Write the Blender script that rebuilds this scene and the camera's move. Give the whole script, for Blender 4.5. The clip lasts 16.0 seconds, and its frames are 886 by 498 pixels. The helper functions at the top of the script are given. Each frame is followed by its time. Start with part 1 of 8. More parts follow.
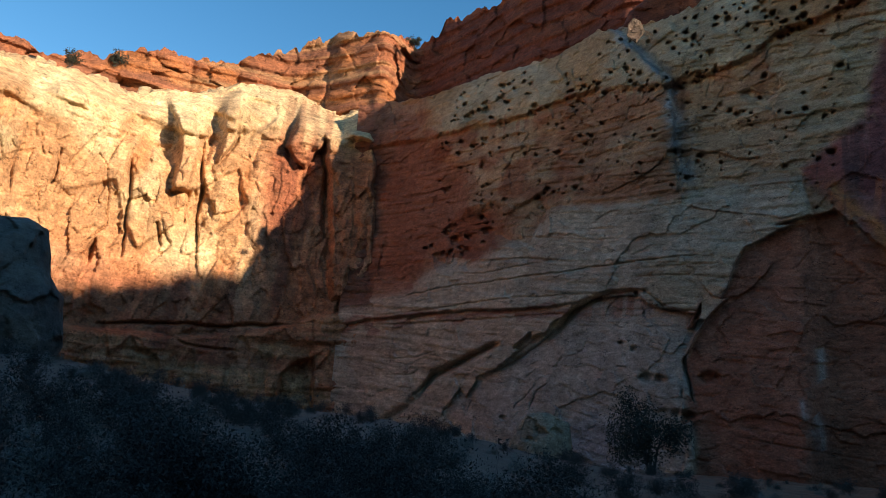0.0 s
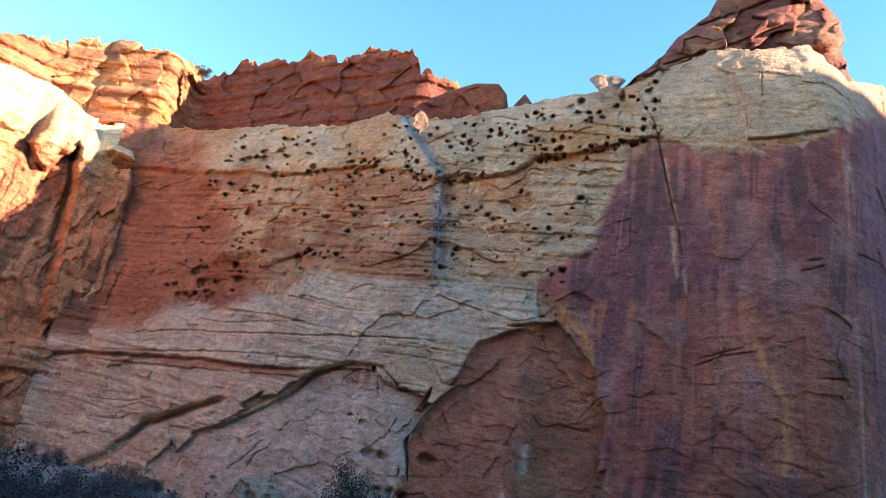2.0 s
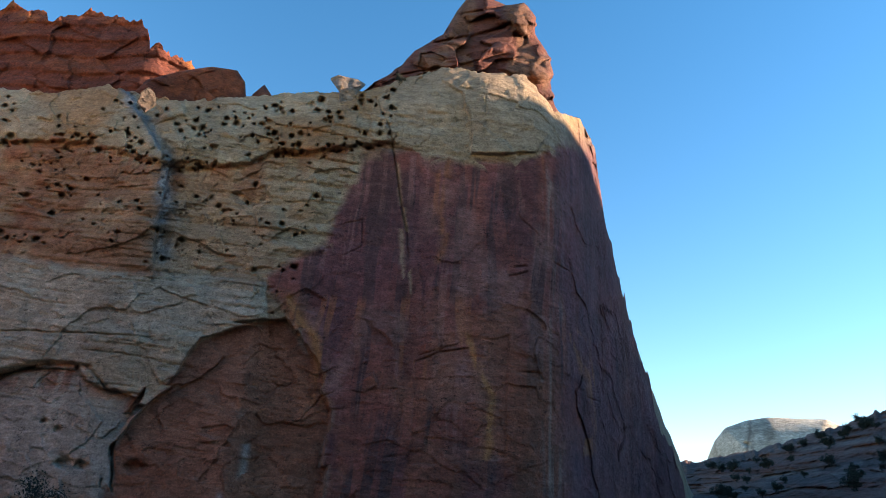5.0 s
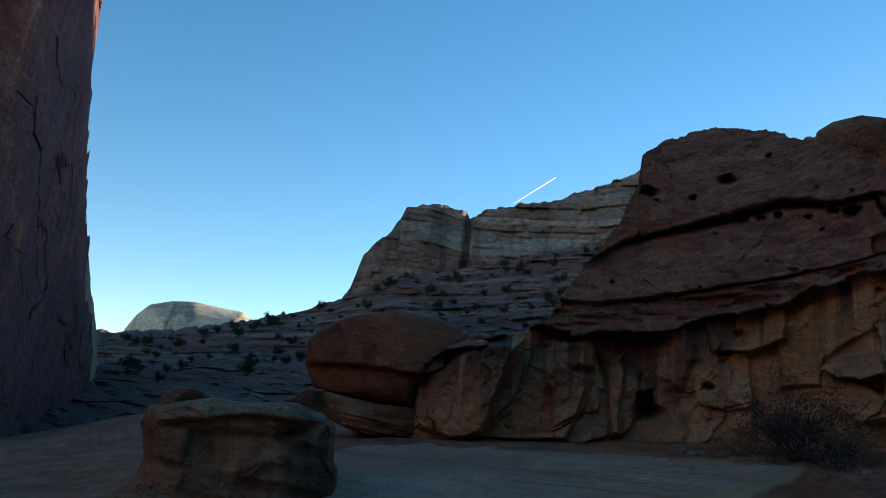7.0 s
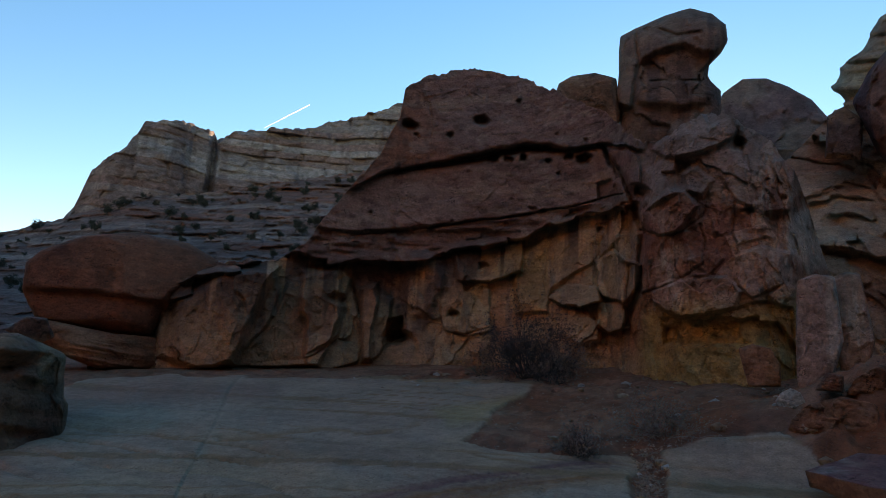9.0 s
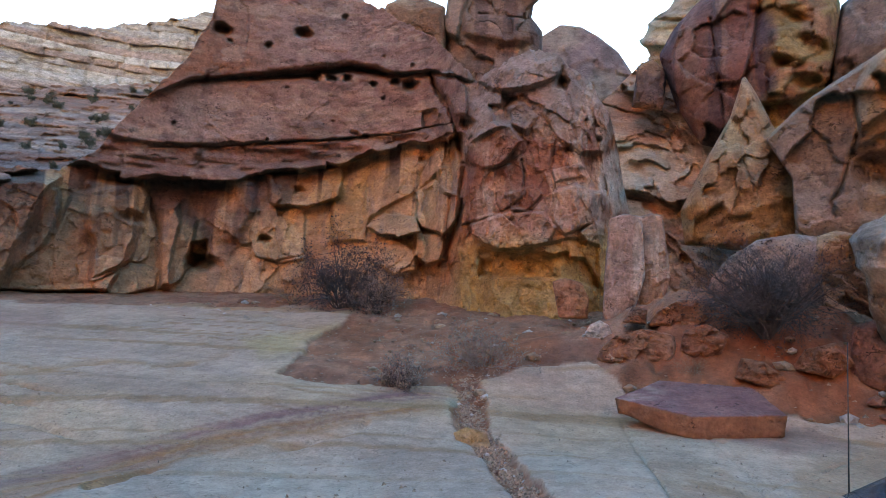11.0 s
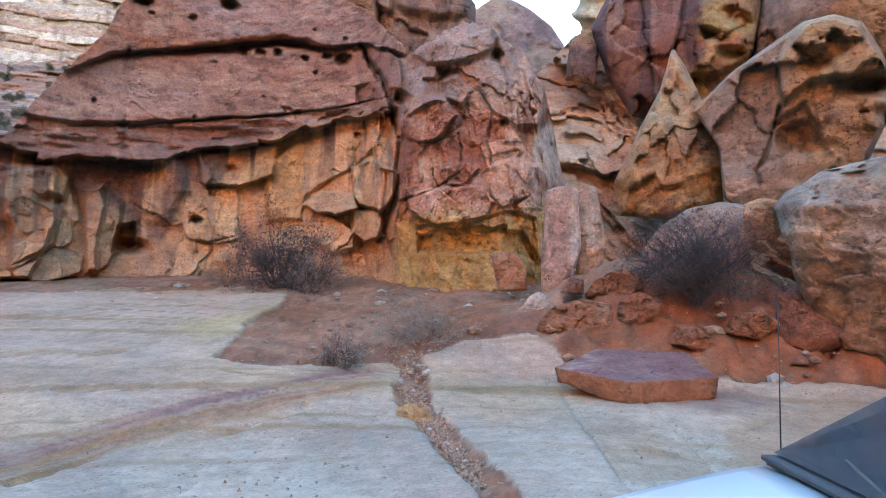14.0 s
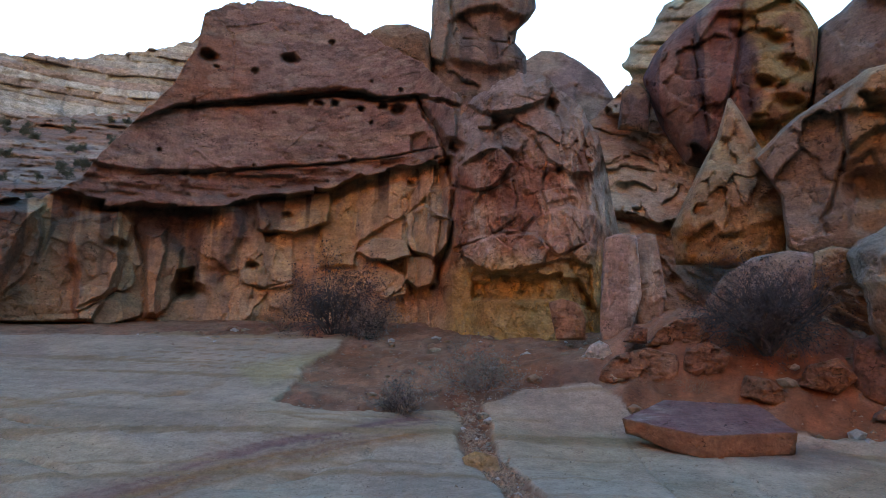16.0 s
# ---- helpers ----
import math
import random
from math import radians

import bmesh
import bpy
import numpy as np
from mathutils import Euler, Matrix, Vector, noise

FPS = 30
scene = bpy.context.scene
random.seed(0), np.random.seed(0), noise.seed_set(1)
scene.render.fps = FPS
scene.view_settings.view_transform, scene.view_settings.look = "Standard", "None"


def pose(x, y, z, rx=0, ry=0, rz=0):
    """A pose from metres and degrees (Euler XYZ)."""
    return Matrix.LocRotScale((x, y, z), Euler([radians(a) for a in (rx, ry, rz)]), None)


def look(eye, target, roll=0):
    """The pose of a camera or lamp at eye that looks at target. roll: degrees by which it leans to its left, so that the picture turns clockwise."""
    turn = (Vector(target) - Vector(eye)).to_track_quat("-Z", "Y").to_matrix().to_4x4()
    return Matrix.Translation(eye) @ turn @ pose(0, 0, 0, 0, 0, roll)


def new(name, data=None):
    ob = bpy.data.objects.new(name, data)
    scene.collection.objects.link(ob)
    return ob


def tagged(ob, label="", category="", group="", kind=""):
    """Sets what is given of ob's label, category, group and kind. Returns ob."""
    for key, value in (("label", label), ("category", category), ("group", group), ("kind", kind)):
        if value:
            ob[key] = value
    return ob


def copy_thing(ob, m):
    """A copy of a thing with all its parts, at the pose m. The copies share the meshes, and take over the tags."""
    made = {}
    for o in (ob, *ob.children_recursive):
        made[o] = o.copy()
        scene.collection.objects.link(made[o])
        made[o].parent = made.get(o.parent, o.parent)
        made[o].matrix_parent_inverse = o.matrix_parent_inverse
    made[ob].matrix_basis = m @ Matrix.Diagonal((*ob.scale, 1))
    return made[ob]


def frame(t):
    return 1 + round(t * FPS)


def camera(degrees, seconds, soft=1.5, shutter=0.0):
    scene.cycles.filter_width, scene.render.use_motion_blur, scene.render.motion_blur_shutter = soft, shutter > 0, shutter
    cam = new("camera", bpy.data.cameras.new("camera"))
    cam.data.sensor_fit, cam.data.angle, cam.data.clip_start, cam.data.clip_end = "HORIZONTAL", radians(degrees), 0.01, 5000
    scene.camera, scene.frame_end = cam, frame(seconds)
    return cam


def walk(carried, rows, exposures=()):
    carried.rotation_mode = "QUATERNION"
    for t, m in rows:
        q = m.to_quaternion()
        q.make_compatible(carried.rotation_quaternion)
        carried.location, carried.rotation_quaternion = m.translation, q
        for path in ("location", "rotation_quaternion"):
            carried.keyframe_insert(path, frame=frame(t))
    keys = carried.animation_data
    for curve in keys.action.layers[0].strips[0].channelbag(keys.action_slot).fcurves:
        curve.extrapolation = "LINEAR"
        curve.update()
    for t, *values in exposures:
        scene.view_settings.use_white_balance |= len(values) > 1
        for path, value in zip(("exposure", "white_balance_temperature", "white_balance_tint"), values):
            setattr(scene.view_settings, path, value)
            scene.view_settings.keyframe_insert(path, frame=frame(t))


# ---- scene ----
cam = camera(64.16, 16.0, soft=0.4)


def eye(x, y, z, yaw, pitch, roll):
    """A camera pose from metres and degrees: yaw to the left from +y, pitch up, roll as in look()."""
    a, b = radians(yaw), radians(pitch)
    ahead = Vector((-math.sin(a) * math.cos(b), math.cos(a) * math.cos(b), math.sin(b)))
    return look((x, y, z), Vector((x, y, z)) + ahead, roll)


walk(cam, [
    (0, eye(-0.096, -0.212, 1.781, 45.84, 13.12, 3.81)),
    (0.5, eye(-0.145, -0.126, 1.813, 35.19, 13.74, 5.68)),
    (1, eye(-0.155, -0.131, 1.834, 29.57, 17.81, 8.07)),
    (1.5, eye(-0.177, -0.212, 1.762, 28.01, 19.51, 8.43)),
    (2, eye(-0.122, -0.193, 1.677, 26.25, 20.63, 9.66)),
    (2.5, eye(-0.091, -0.141, 1.606, 21.22, 23.11, 9.34)),
    (3, eye(-0.068, -0.150, 1.522, 17.98, 23.73, 8.48)),
    (5.5, eye(-0.211, -0.540, 1.697, -6.17, 22.82, 3.12)),
    (6, eye(-0.420, -0.720, 1.724, -19.07, 22.07, 3.24)),
    (6.5, eye(-0.722, -0.866, 1.685, -32.06, 19.38, 5.43)),
    (7, eye(-0.857, -1.041, 1.694, -41.29, 17.17, 6.13)),
    (7.5, eye(-0.975, -1.207, 1.669, -46.98, 16.19, 6.48)),
    (8, eye(-0.871, -0.935, 1.750, -49.37, 13.77, 5.49)),
    (8.5, eye(-0.935, -0.648, 1.678, -53.01, 14.36, 4.77)),
    (9, eye(-0.811, -0.521, 1.669, -62.53, 13.14, 3.20)),
    (9.5, eye(-0.783, -0.371, 1.620, -67.95, 11.61, 3.45)),
    (10, eye(-0.142, -0.155, 1.711, -74.94, 10.38, 4.14)),
    (12.5, eye(0.051, 0.257, 1.632, -79.81, 7.78, 2.38)),
    (13, eye(0.085, 0.134, 1.631, -80.29, 7.18, 1.11)),
    (13.5, eye(0.085, 0.205, 1.638, -81.53, 6.03, 0.19)),
    (14, eye(0.113, 0.135, 1.674, -83.49, 6.71, 0.86)),
    (14.5, eye(0.096, 0.257, 1.752, -84.60, 14.47, 1.39)),
    (15, eye(0.030, 0.254, 1.660, -82.07, 17.75, 3.62)),
    (15.5, eye(0.100, 0.237, 1.569, -83.85, 12.55, 1.88)),
    (16, eye(0.105, 0.517, 1.607, -79.94, 10.61, 1.89)),
], exposures=[
    (0, 0.9, 7500, 12), (0.5, 1.4, 7900, 26), (1.0, 2.55, 8300, 29), (1.5, 2.8, 8300, 29), (3.0, 2.65, 8200, 27), (5.5, 1.4, 7800, 14), (7, 1.05, 7900, 11), (8, 1.1, 8400, 13), (9, 1.5, 9900, 24),
    (9.5, 1.78, 10800, 27), (10, 2.52, 12000, 31), (12.5, 4.52, 12400, 37), (14.5, 4.52, 12400, 37), (15, 3.72, 12400, 37), (15.5, 3.07, 12000, 35), (16, 3.2, 12000, 34)])

# ---- sky and sun ----
SUN_AZ, SUN_EL = 82.0, 16.0
world = bpy.data.worlds.new("sky")
scene.world = world
world.use_nodes = True
sky = world.node_tree.nodes.new("ShaderNodeTexSky")
sky.sky_type = "NISHITA"
sky.sun_disc = False
sky.sun_elevation, sky.sun_rotation = radians(SUN_EL), radians(SUN_AZ)
sky.altitude, sky.air_density, sky.dust_density, sky.ozone_density = 1600, 1.0, 0.05, 0.35
deep = world.node_tree.nodes.new("ShaderNodeHueSaturation")
deep.inputs["Saturation"].default_value = 1.48
world.node_tree.links.new(sky.outputs[0], deep.inputs["Color"])
world.node_tree.links.new(deep.outputs[0], world.node_tree.nodes["Background"].inputs[0])
world.node_tree.nodes["Background"].inputs[1].default_value = 0.13

sun = new("sun", bpy.data.lights.new("sun", "SUN"))
sun.data.energy, sun.data.angle, sun.data.color = 5.0, radians(0.53), (1.0, 0.86, 0.68)
_a, _e = radians(SUN_AZ), radians(SUN_EL)
sun.matrix_world = look((math.sin(_a) * math.cos(_e) * 300, math.cos(_a) * math.cos(_e) * 300, math.sin(_e) * 300), (0, 0, 0))

# ---- arithmetic for the rock ----
EYE_Z = 1.65


def hash3(ix, iy, iz, seed):
    """A fixed random number, 0 to 1, for every cell."""
    c = np.uint32
    h = ix.astype(c) * c(374761393) + iy.astype(c) * c(668265263) + c((int(seed) * 974634533) & 0xFFFFFFFF)
    if iz is not None:
        h = h + (np.asarray(iz).astype(c) * c(1274126177) if np.ndim(iz) else c((int(iz) * 1274126177) & 0xFFFFFFFF))
    h = (h ^ (h >> c(13))) * c(1103515245)
    h = (h ^ (h >> c(16))) * c(2246822519)
    return ((h ^ (h >> c(13))) & c(0xFFFFFF)).astype(np.float32) * np.float32(1 / 0xFFFFFF)


def vnoise(x, y, z=None, seed=0):
    """Smooth value noise, -1 to 1."""
    flat = z is None or np.ndim(z) == 0
    x, y = np.broadcast_arrays(np.asarray(x, np.float32), np.asarray(y, np.float32))
    fx, fy = np.floor(x), np.floor(y)
    ix, iy = fx.astype(np.int32), fy.astype(np.int32)
    u, v = x - fx, y - fy
    u, v = u * u * u * (u * (u * 6 - 15) + 10), v * v * v * (v * (v * 6 - 15) + 10)

    def plane(iz):
        a = hash3(ix, iy, iz, seed)
        b = hash3(ix, iy + 1, iz, seed)
        a = a + u * (hash3(ix + 1, iy, iz, seed) - a)
        b = b + u * (hash3(ix + 1, iy + 1, iz, seed) - b)
        return a + v * (b - a)

    if flat:
        return plane(None) * 2 - 1
    z = np.asarray(z, np.float32)
    fz = np.floor(z)
    iz = fz.astype(np.int32)
    w = z - fz
    w = w * w * w * (w * (w * 6 - 15) + 10)
    a = plane(iz)
    return (a + w * (plane(iz + 1) - a)) * 2 - 1


def fbm(x, y, z=0.0, octaves=4, seed=0, gain=0.5):
    out, amp, f, total = 0, 1.0, 1.0, 0.0
    for k in range(octaves):
        out = out + amp * vnoise(x * f + 17.3 * k, y * f - 9.1 * k, z * f + 4.7 * k if np.ndim(z) else None, seed + k)
        total += amp
        amp, f = amp * gain, f * 2.03
    return out / total


def ridged(x, y, z=0.0, octaves=4, seed=0):
    """0 to 1, sharp crests."""
    out, amp, f, total = 0, 1.0, 1.0, 0.0
    for k in range(octaves):
        out = out + amp * (1 - np.abs(vnoise(x * f + 7.7 * k, y * f + 3.1 * k, z * f if np.ndim(z) else None, seed + k)))
        total += amp
        amp, f = amp * 0.5, f * 2.07
    return out / total


def step(a, b, x):
    t = np.clip((x - a) / (b - a), 0, 1)
    return t * t * (3 - 2 * t)


def curve(points, soft=0.0):
    """A function through (x, y) points, rounded over soft."""
    xs, ys = zip(*points)
    if not soft:
        return lambda x: np.interp(x, xs, ys)
    return lambda x: sum(np.interp(x + k * soft / 3, xs, ys) for k in range(-3, 4)) / 7


def track(a, e, points):
    """Distance in degrees from a line of (azimuth, elevation) points, and how far along it, 0 to 1."""
    best, along = np.full(np.shape(a), 1e9), np.zeros(np.shape(a))
    n = len(points) - 1
    for k in range(n):
        (a0, e0), (a1, e1) = points[k], points[k + 1]
        c = math.cos(radians((e0 + e1) / 2))
        dx, dy = (a1 - a0) * c, e1 - e0
        px, py = (a - a0) * c, e - e0
        t = np.clip((px * dx + py * dy) / (dx * dx + dy * dy + 1e-9), 0, 1)
        d = np.hypot(px - t * dx, py - t * dy)
        near = d < best
        best, along = np.where(near, d, best), np.where(near, (k + t) / n, along)
    return best, along


def patch(a, e, points, soft=0.3):
    """1 inside a closed outline of (azimuth, elevation) points, 0 outside, over soft degrees."""
    d, _ = track(a, e, points + points[:1])
    inside = np.zeros(np.shape(a), bool)
    for k in range(len(points)):
        (a0, e0), (a1, e1) = points[k], points[k - 1]
        if e0 != e1:
            inside ^= ((e0 > e) != (e1 > e)) & (a < (a1 - a0) * (e - e0) / (e1 - e0) + a0)
    return step(-soft, soft, np.where(inside, d, -d))


def bulge(d, a, wa, we, blocks):
    """Adds blocks to a relief: outlines of (azimuth, elevation), how far each stands proud in metres, and the softness of its edge in degrees."""
    cols = a[0]
    for outline, proud, soft in blocks:
        az, el = [p[0] for p in outline], [p[1] for p in outline]
        ca, ce, ha, he = (min(az) + max(az)) / 2, (min(el) + max(el)) / 2, (max(az) - min(az)) / 2, (max(el) - min(el)) / 2
        i0, i1 = np.searchsorted(cols, min(az) - 1.2), np.searchsorted(cols, max(az) + 1.2)
        if i1 - i0 > 2:
            u, v = math.sin(ca * 7.7 + ce * 3.3), math.cos(ca * 5.1 - ce * 6.7)
            xa, xe = wa[:, i0:i1], we[:, i0:i1]
            face = 1 + 0.35 * np.clip(u * (xa - ca) / ha + v * (xe - ce) / he, -1.2, 1.2)
            d[:, i0:i1] += proud * face * patch(xa, xe, outline, soft)
    return d


def score(d, a, wa, we, lines):
    """Cuts cracks into a relief: lines of (azimuth, elevation), half width in degrees and depth in metres."""
    cols = a[0]
    for line, w, deep_cut in lines:
        az = [p[0] for p in line]
        i0, i1 = np.searchsorted(cols, min(az) - 1.5), np.searchsorted(cols, max(az) + 1.5)
        if i1 - i0 > 2:
            g, t = track(wa[:, i0:i1], we[:, i0:i1], line)
            taper = 0.35 + 0.65 * np.sin(np.clip(t, 0.02, 0.98) * math.pi) ** 0.5
            d[:, i0:i1] -= deep_cut * taper * np.exp(-(g / (w * taper)) ** 2)
    return d


def facets(x, y, seed=0):
    """Broken rock: flat tilted pieces about one unit wide, -1 to 1, and the nearness of their joints, 0 to 1."""
    ix, iy = np.floor(x).astype(np.int32), np.floor(y).astype(np.int32)
    d1, d2 = np.full(x.shape, 9.0), np.full(x.shape, 9.0)
    h = np.zeros(x.shape)
    for dy in (-1, 0, 1):
        for dx in (-1, 0, 1):
            cx, cy = ix + dx, iy + dy
            ux, uy = x - cx - hash3(cx, cy, np.int64(0), seed), y - cy - hash3(cx, cy, np.int64(1), seed)
            d = np.hypot(ux, uy)
            own = hash3(cx, cy, np.int64(2), seed) * 2 - 1 + 1.2 * ux * (hash3(cx, cy, np.int64(3), seed) - 0.5) + 1.2 * uy * (hash3(cx, cy, np.int64(4), seed) - 0.5)
            near = d < d1
            d2 = np.where(near, d1, np.minimum(d2, d))
            h = np.where(near, own, h)
            d1 = np.where(near, d, d1)
    return h, step(0.12, 0.0, d2 - d1)


def pits(a, e, places, seed=0):
    """Weathered pockets: places of (azimuth, elevation, half width in degrees, depth in metres), uneven at the edges."""
    out = np.zeros(a.shape)
    cols = a[0]
    for (pa, pe, w, depth) in places:
        i0, i1 = np.searchsorted(cols, pa - 2.2 * w / 0.85), np.searchsorted(cols, pa + 2.2 * w / 0.85)
        if i1 - i0 < 2:
            continue
        aa, ee = a[:, i0:i1], e[:, i0:i1]
        sq = 0.5 + 0.5 * ((pa * 7.3 + pe * 3.1) % 1.0)
        r2 = ((aa - pa) * math.cos(radians(pe)) / w) ** 2 + ((ee - pe - 0.3 * (sq - 0.75) * (aa - pa)) / (w * sq)) ** 2
        r2 = r2 * (1 + 0.45 * vnoise(aa * 2.5 / w * 0.5, ee * 2.5 / w * 0.5, 0.0, seed))
        out[:, i0:i1] = np.maximum(out[:, i0:i1], depth * np.exp(-np.clip(r2, 0, 9) ** 2))
    return out


def scatter(n, a0, a1, low, high, w0, w1, d0, d1, seed):
    """n pockets strewn between two azimuths and two elevations that follow the azimuth."""
    rng = np.random.RandomState(seed)
    out = []
    for _ in range(n):
        pa = rng.uniform(a0, a1)
        lo, hi = float(low(pa)), float(high(pa))
        pe = lo + (hi - lo) * rng.uniform(0, 1)
        if fbm(np.array([pa * 0.35]), np.array([pe * 0.5]), 0.0, 2, seed)[0] < -0.3:
            continue
        out.append((pa, pe, w0 + (w1 - w0) * rng.rand() ** 2.2, rng.uniform(d0, d1)))
    return out


def mixc(c, colour, m):
    return c + (np.asarray(colour) - c) * np.asarray(m)[..., None]


def at(az, el, r):
    """The place at an azimuth (to the right of +y), an elevation from eye height and a level distance."""
    a = radians(az)
    return Vector((r * math.sin(a), r * math.cos(a), EYE_Z + r * math.tan(radians(el))))


# ---- meshes ----
def sheet(name, pts, material, tint=None, closed=False, smooth=True):
    """A grid of points (rows, columns, 3) as a mesh object, with a colour for every point."""
    nv, nu = pts.shape[:2]
    me = bpy.data.meshes.new(name)
    idx = np.arange(nv * nu).reshape(nv, nu)
    if closed:
        idx = np.concatenate([idx, idx[:, :1]], 1)
    quads = np.stack([idx[:-1, :-1], idx[:-1, 1:], idx[1:, 1:], idx[1:, :-1]], -1).reshape(-1, 4)
    me.vertices.add(nv * nu)
    me.vertices.foreach_set("co", pts.reshape(-1).astype(np.float32))
    me.loops.add(quads.size)
    me.loops.foreach_set("vertex_index", quads.reshape(-1).astype(np.int32))
    me.polygons.add(len(quads))
    me.polygons.foreach_set("loop_start", np.arange(0, quads.size, 4, dtype=np.int32))
    me.update(calc_edges=True)
    if tint is not None:
        layer = me.attributes.new("tint", "FLOAT_COLOR", "POINT")
        rgba = np.ones((nv * nu, 4), np.float32)
        rgba[:, :3] = np.clip(tint.reshape(-1, 3), 0.01, 0.9)
        layer.data.foreach_set("color", rgba.reshape(-1))
    if smooth:
        me.polygons.foreach_set("use_smooth", np.ones(len(quads), bool))
    me.materials.append(material)
    me.validate()
    return new(name, me)


def part(name, bm, material, parent, label=""):
    me = bpy.data.meshes.new(name)
    bm.to_mesh(me)
    bm.free()
    me.materials.append(material)
    ob = new(name, me)
    ob.parent = parent
    return tagged(ob, label)


# ---- materials ----
def rock_material(name, grain, bump=0.5, streak=0.0, bands=0.0, rough=0.9, speckle=0.25, cracks=0.5, dip=(0.3, 0.3, 1.6), mottle=0.16, few=0.53):
    """Stone coloured by its own tint, with mottling, bedding lines and fine relief; grain in marks to the metre."""
    m = bpy.data.materials.new(name)
    m.use_nodes = True
    nt = m.node_tree
    n, l = nt.nodes, nt.links
    b = n["Principled BSDF"]
    geo = n.new("ShaderNodeNewGeometry")
    tint = n.new("ShaderNodeAttribute")
    tint.attribute_name = "tint"

    def noise_tex(scale, detail, rough_, stretch=(1, 1, 1)):
        mp = n.new("ShaderNodeMapping")
        mp.inputs["Scale"].default_value = stretch
        t = n.new("ShaderNodeTexNoise")
        t.inputs["Scale"].default_value, t.inputs["Detail"].default_value, t.inputs["Roughness"].default_value = scale, detail, rough_
        l.new(geo.outputs["Position"], mp.inputs["Vector"])
        l.new(mp.outputs[0], t.inputs["Vector"])
        return t

    def ramp(src, lo, hi, a, b_):
        r = n.new("ShaderNodeMapRange")
        r.inputs["From Min"].default_value, r.inputs["From Max"].default_value = lo, hi
        r.inputs["To Min"].default_value, r.inputs["To Max"].default_value = a, b_
        l.new(src, r.inputs["Value"])
        return r.outputs[0]

    def mul(a, c):
        k = n.new("ShaderNodeMix")
        k.data_type, k.blend_type = "RGBA", "MULTIPLY"
        k.inputs["Factor"].default_value = 1
        l.new(a, k.inputs["A"])
        l.new(c, k.inputs["B"])
        return k.outputs["Result"]

    fine = noise_tex(grain * 6, 8, 0.65)
    mid = noise_tex(grain, 5, 0.6)
    big = noise_tex(grain * 0.12, 4, 0.55)
    col = mul(tint.outputs["Color"], ramp(fine.outputs["Fac"], 0.3, 0.7, 1 - speckle, 1 + 0.8 * speckle))
    col = mul(col, ramp(mid.outputs["Fac"], 0.3, 0.7, 1 - mottle, 1 + mottle))
    col = mul(col, ramp(big.outputs["Fac"], 0.3, 0.7, 0.86, 1.14))
    if bands:
        bed = noise_tex(grain * 0.5, 6, 0.6, (0.12, 0.12, 3.0))
        col = mul(col, ramp(bed.outputs["Fac"], 0.35, 0.65, 1 - bands, 1 + bands))
    if streak:
        run = noise_tex(grain * 0.7, 5, 0.6, (1.6, 1.6, 0.06))
        col = mul(col, ramp(run.outputs["Fac"], 0.35, 0.65, 1 - streak, 1 + streak))
    pock = noise_tex(grain * 2.6, 3, 0.6, (1, 1, 1.5))
    col = mul(col, ramp(pock.outputs["Fac"], 0.60, 0.68, 1, 1 - 1.1 * speckle))
    flake = noise_tex(grain * 1.5, 6, 0.72, (0.7, 0.7, 1.8))
    col = mul(col, ramp(flake.outputs["Fac"], 0.42, 0.62, 1 - 0.55 * speckle, 1 + 0.55 * speckle))
    # thin wandering cracks, here and there, with their shade darkened into the colour
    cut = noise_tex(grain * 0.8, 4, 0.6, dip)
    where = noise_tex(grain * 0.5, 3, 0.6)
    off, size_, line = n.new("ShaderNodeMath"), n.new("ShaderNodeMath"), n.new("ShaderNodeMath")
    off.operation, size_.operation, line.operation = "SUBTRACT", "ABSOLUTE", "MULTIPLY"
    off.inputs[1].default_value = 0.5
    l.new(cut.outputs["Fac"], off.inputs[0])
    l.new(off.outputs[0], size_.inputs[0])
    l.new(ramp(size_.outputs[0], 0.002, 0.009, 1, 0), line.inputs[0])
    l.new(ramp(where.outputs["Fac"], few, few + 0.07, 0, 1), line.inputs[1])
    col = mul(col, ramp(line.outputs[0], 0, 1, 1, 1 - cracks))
    l.new(col, b.inputs["Base Color"])
    b.inputs["Roughness"].default_value = rough
    b.inputs["Specular IOR Level"].default_value = 0.25
    h = n.new("ShaderNodeMath")
    h.operation = "ADD"
    rise = n.new("ShaderNodeMath")
    rise.operation = "ADD"
    l.new(ramp(mid.outputs["Fac"], 0, 1, 0, 2.4), rise.inputs[0])
    l.new(ramp(pock.outputs["Fac"], 0.58, 0.70, 0.9, 0), rise.inputs[1])
    l.new(rise.outputs[0], h.inputs[0])
    deep_ = n.new("ShaderNodeMath")
    deep_.operation = "SUBTRACT"
    l.new(fine.outputs["Fac"], deep_.inputs[0])
    l.new(ramp(line.outputs[0], 0, 1, 0, 3.0 * cracks), deep_.inputs[1])
    l.new(deep_.outputs[0], h.inputs[1])
    bp = n.new("ShaderNodeBump")
    bp.inputs["Strength"].default_value, bp.inputs["Distance"].default_value = bump, 0.35 / grain
    l.new(h.outputs[0], bp.inputs["Height"])
    l.new(bp.outputs[0], b.inputs["Normal"])
    return m


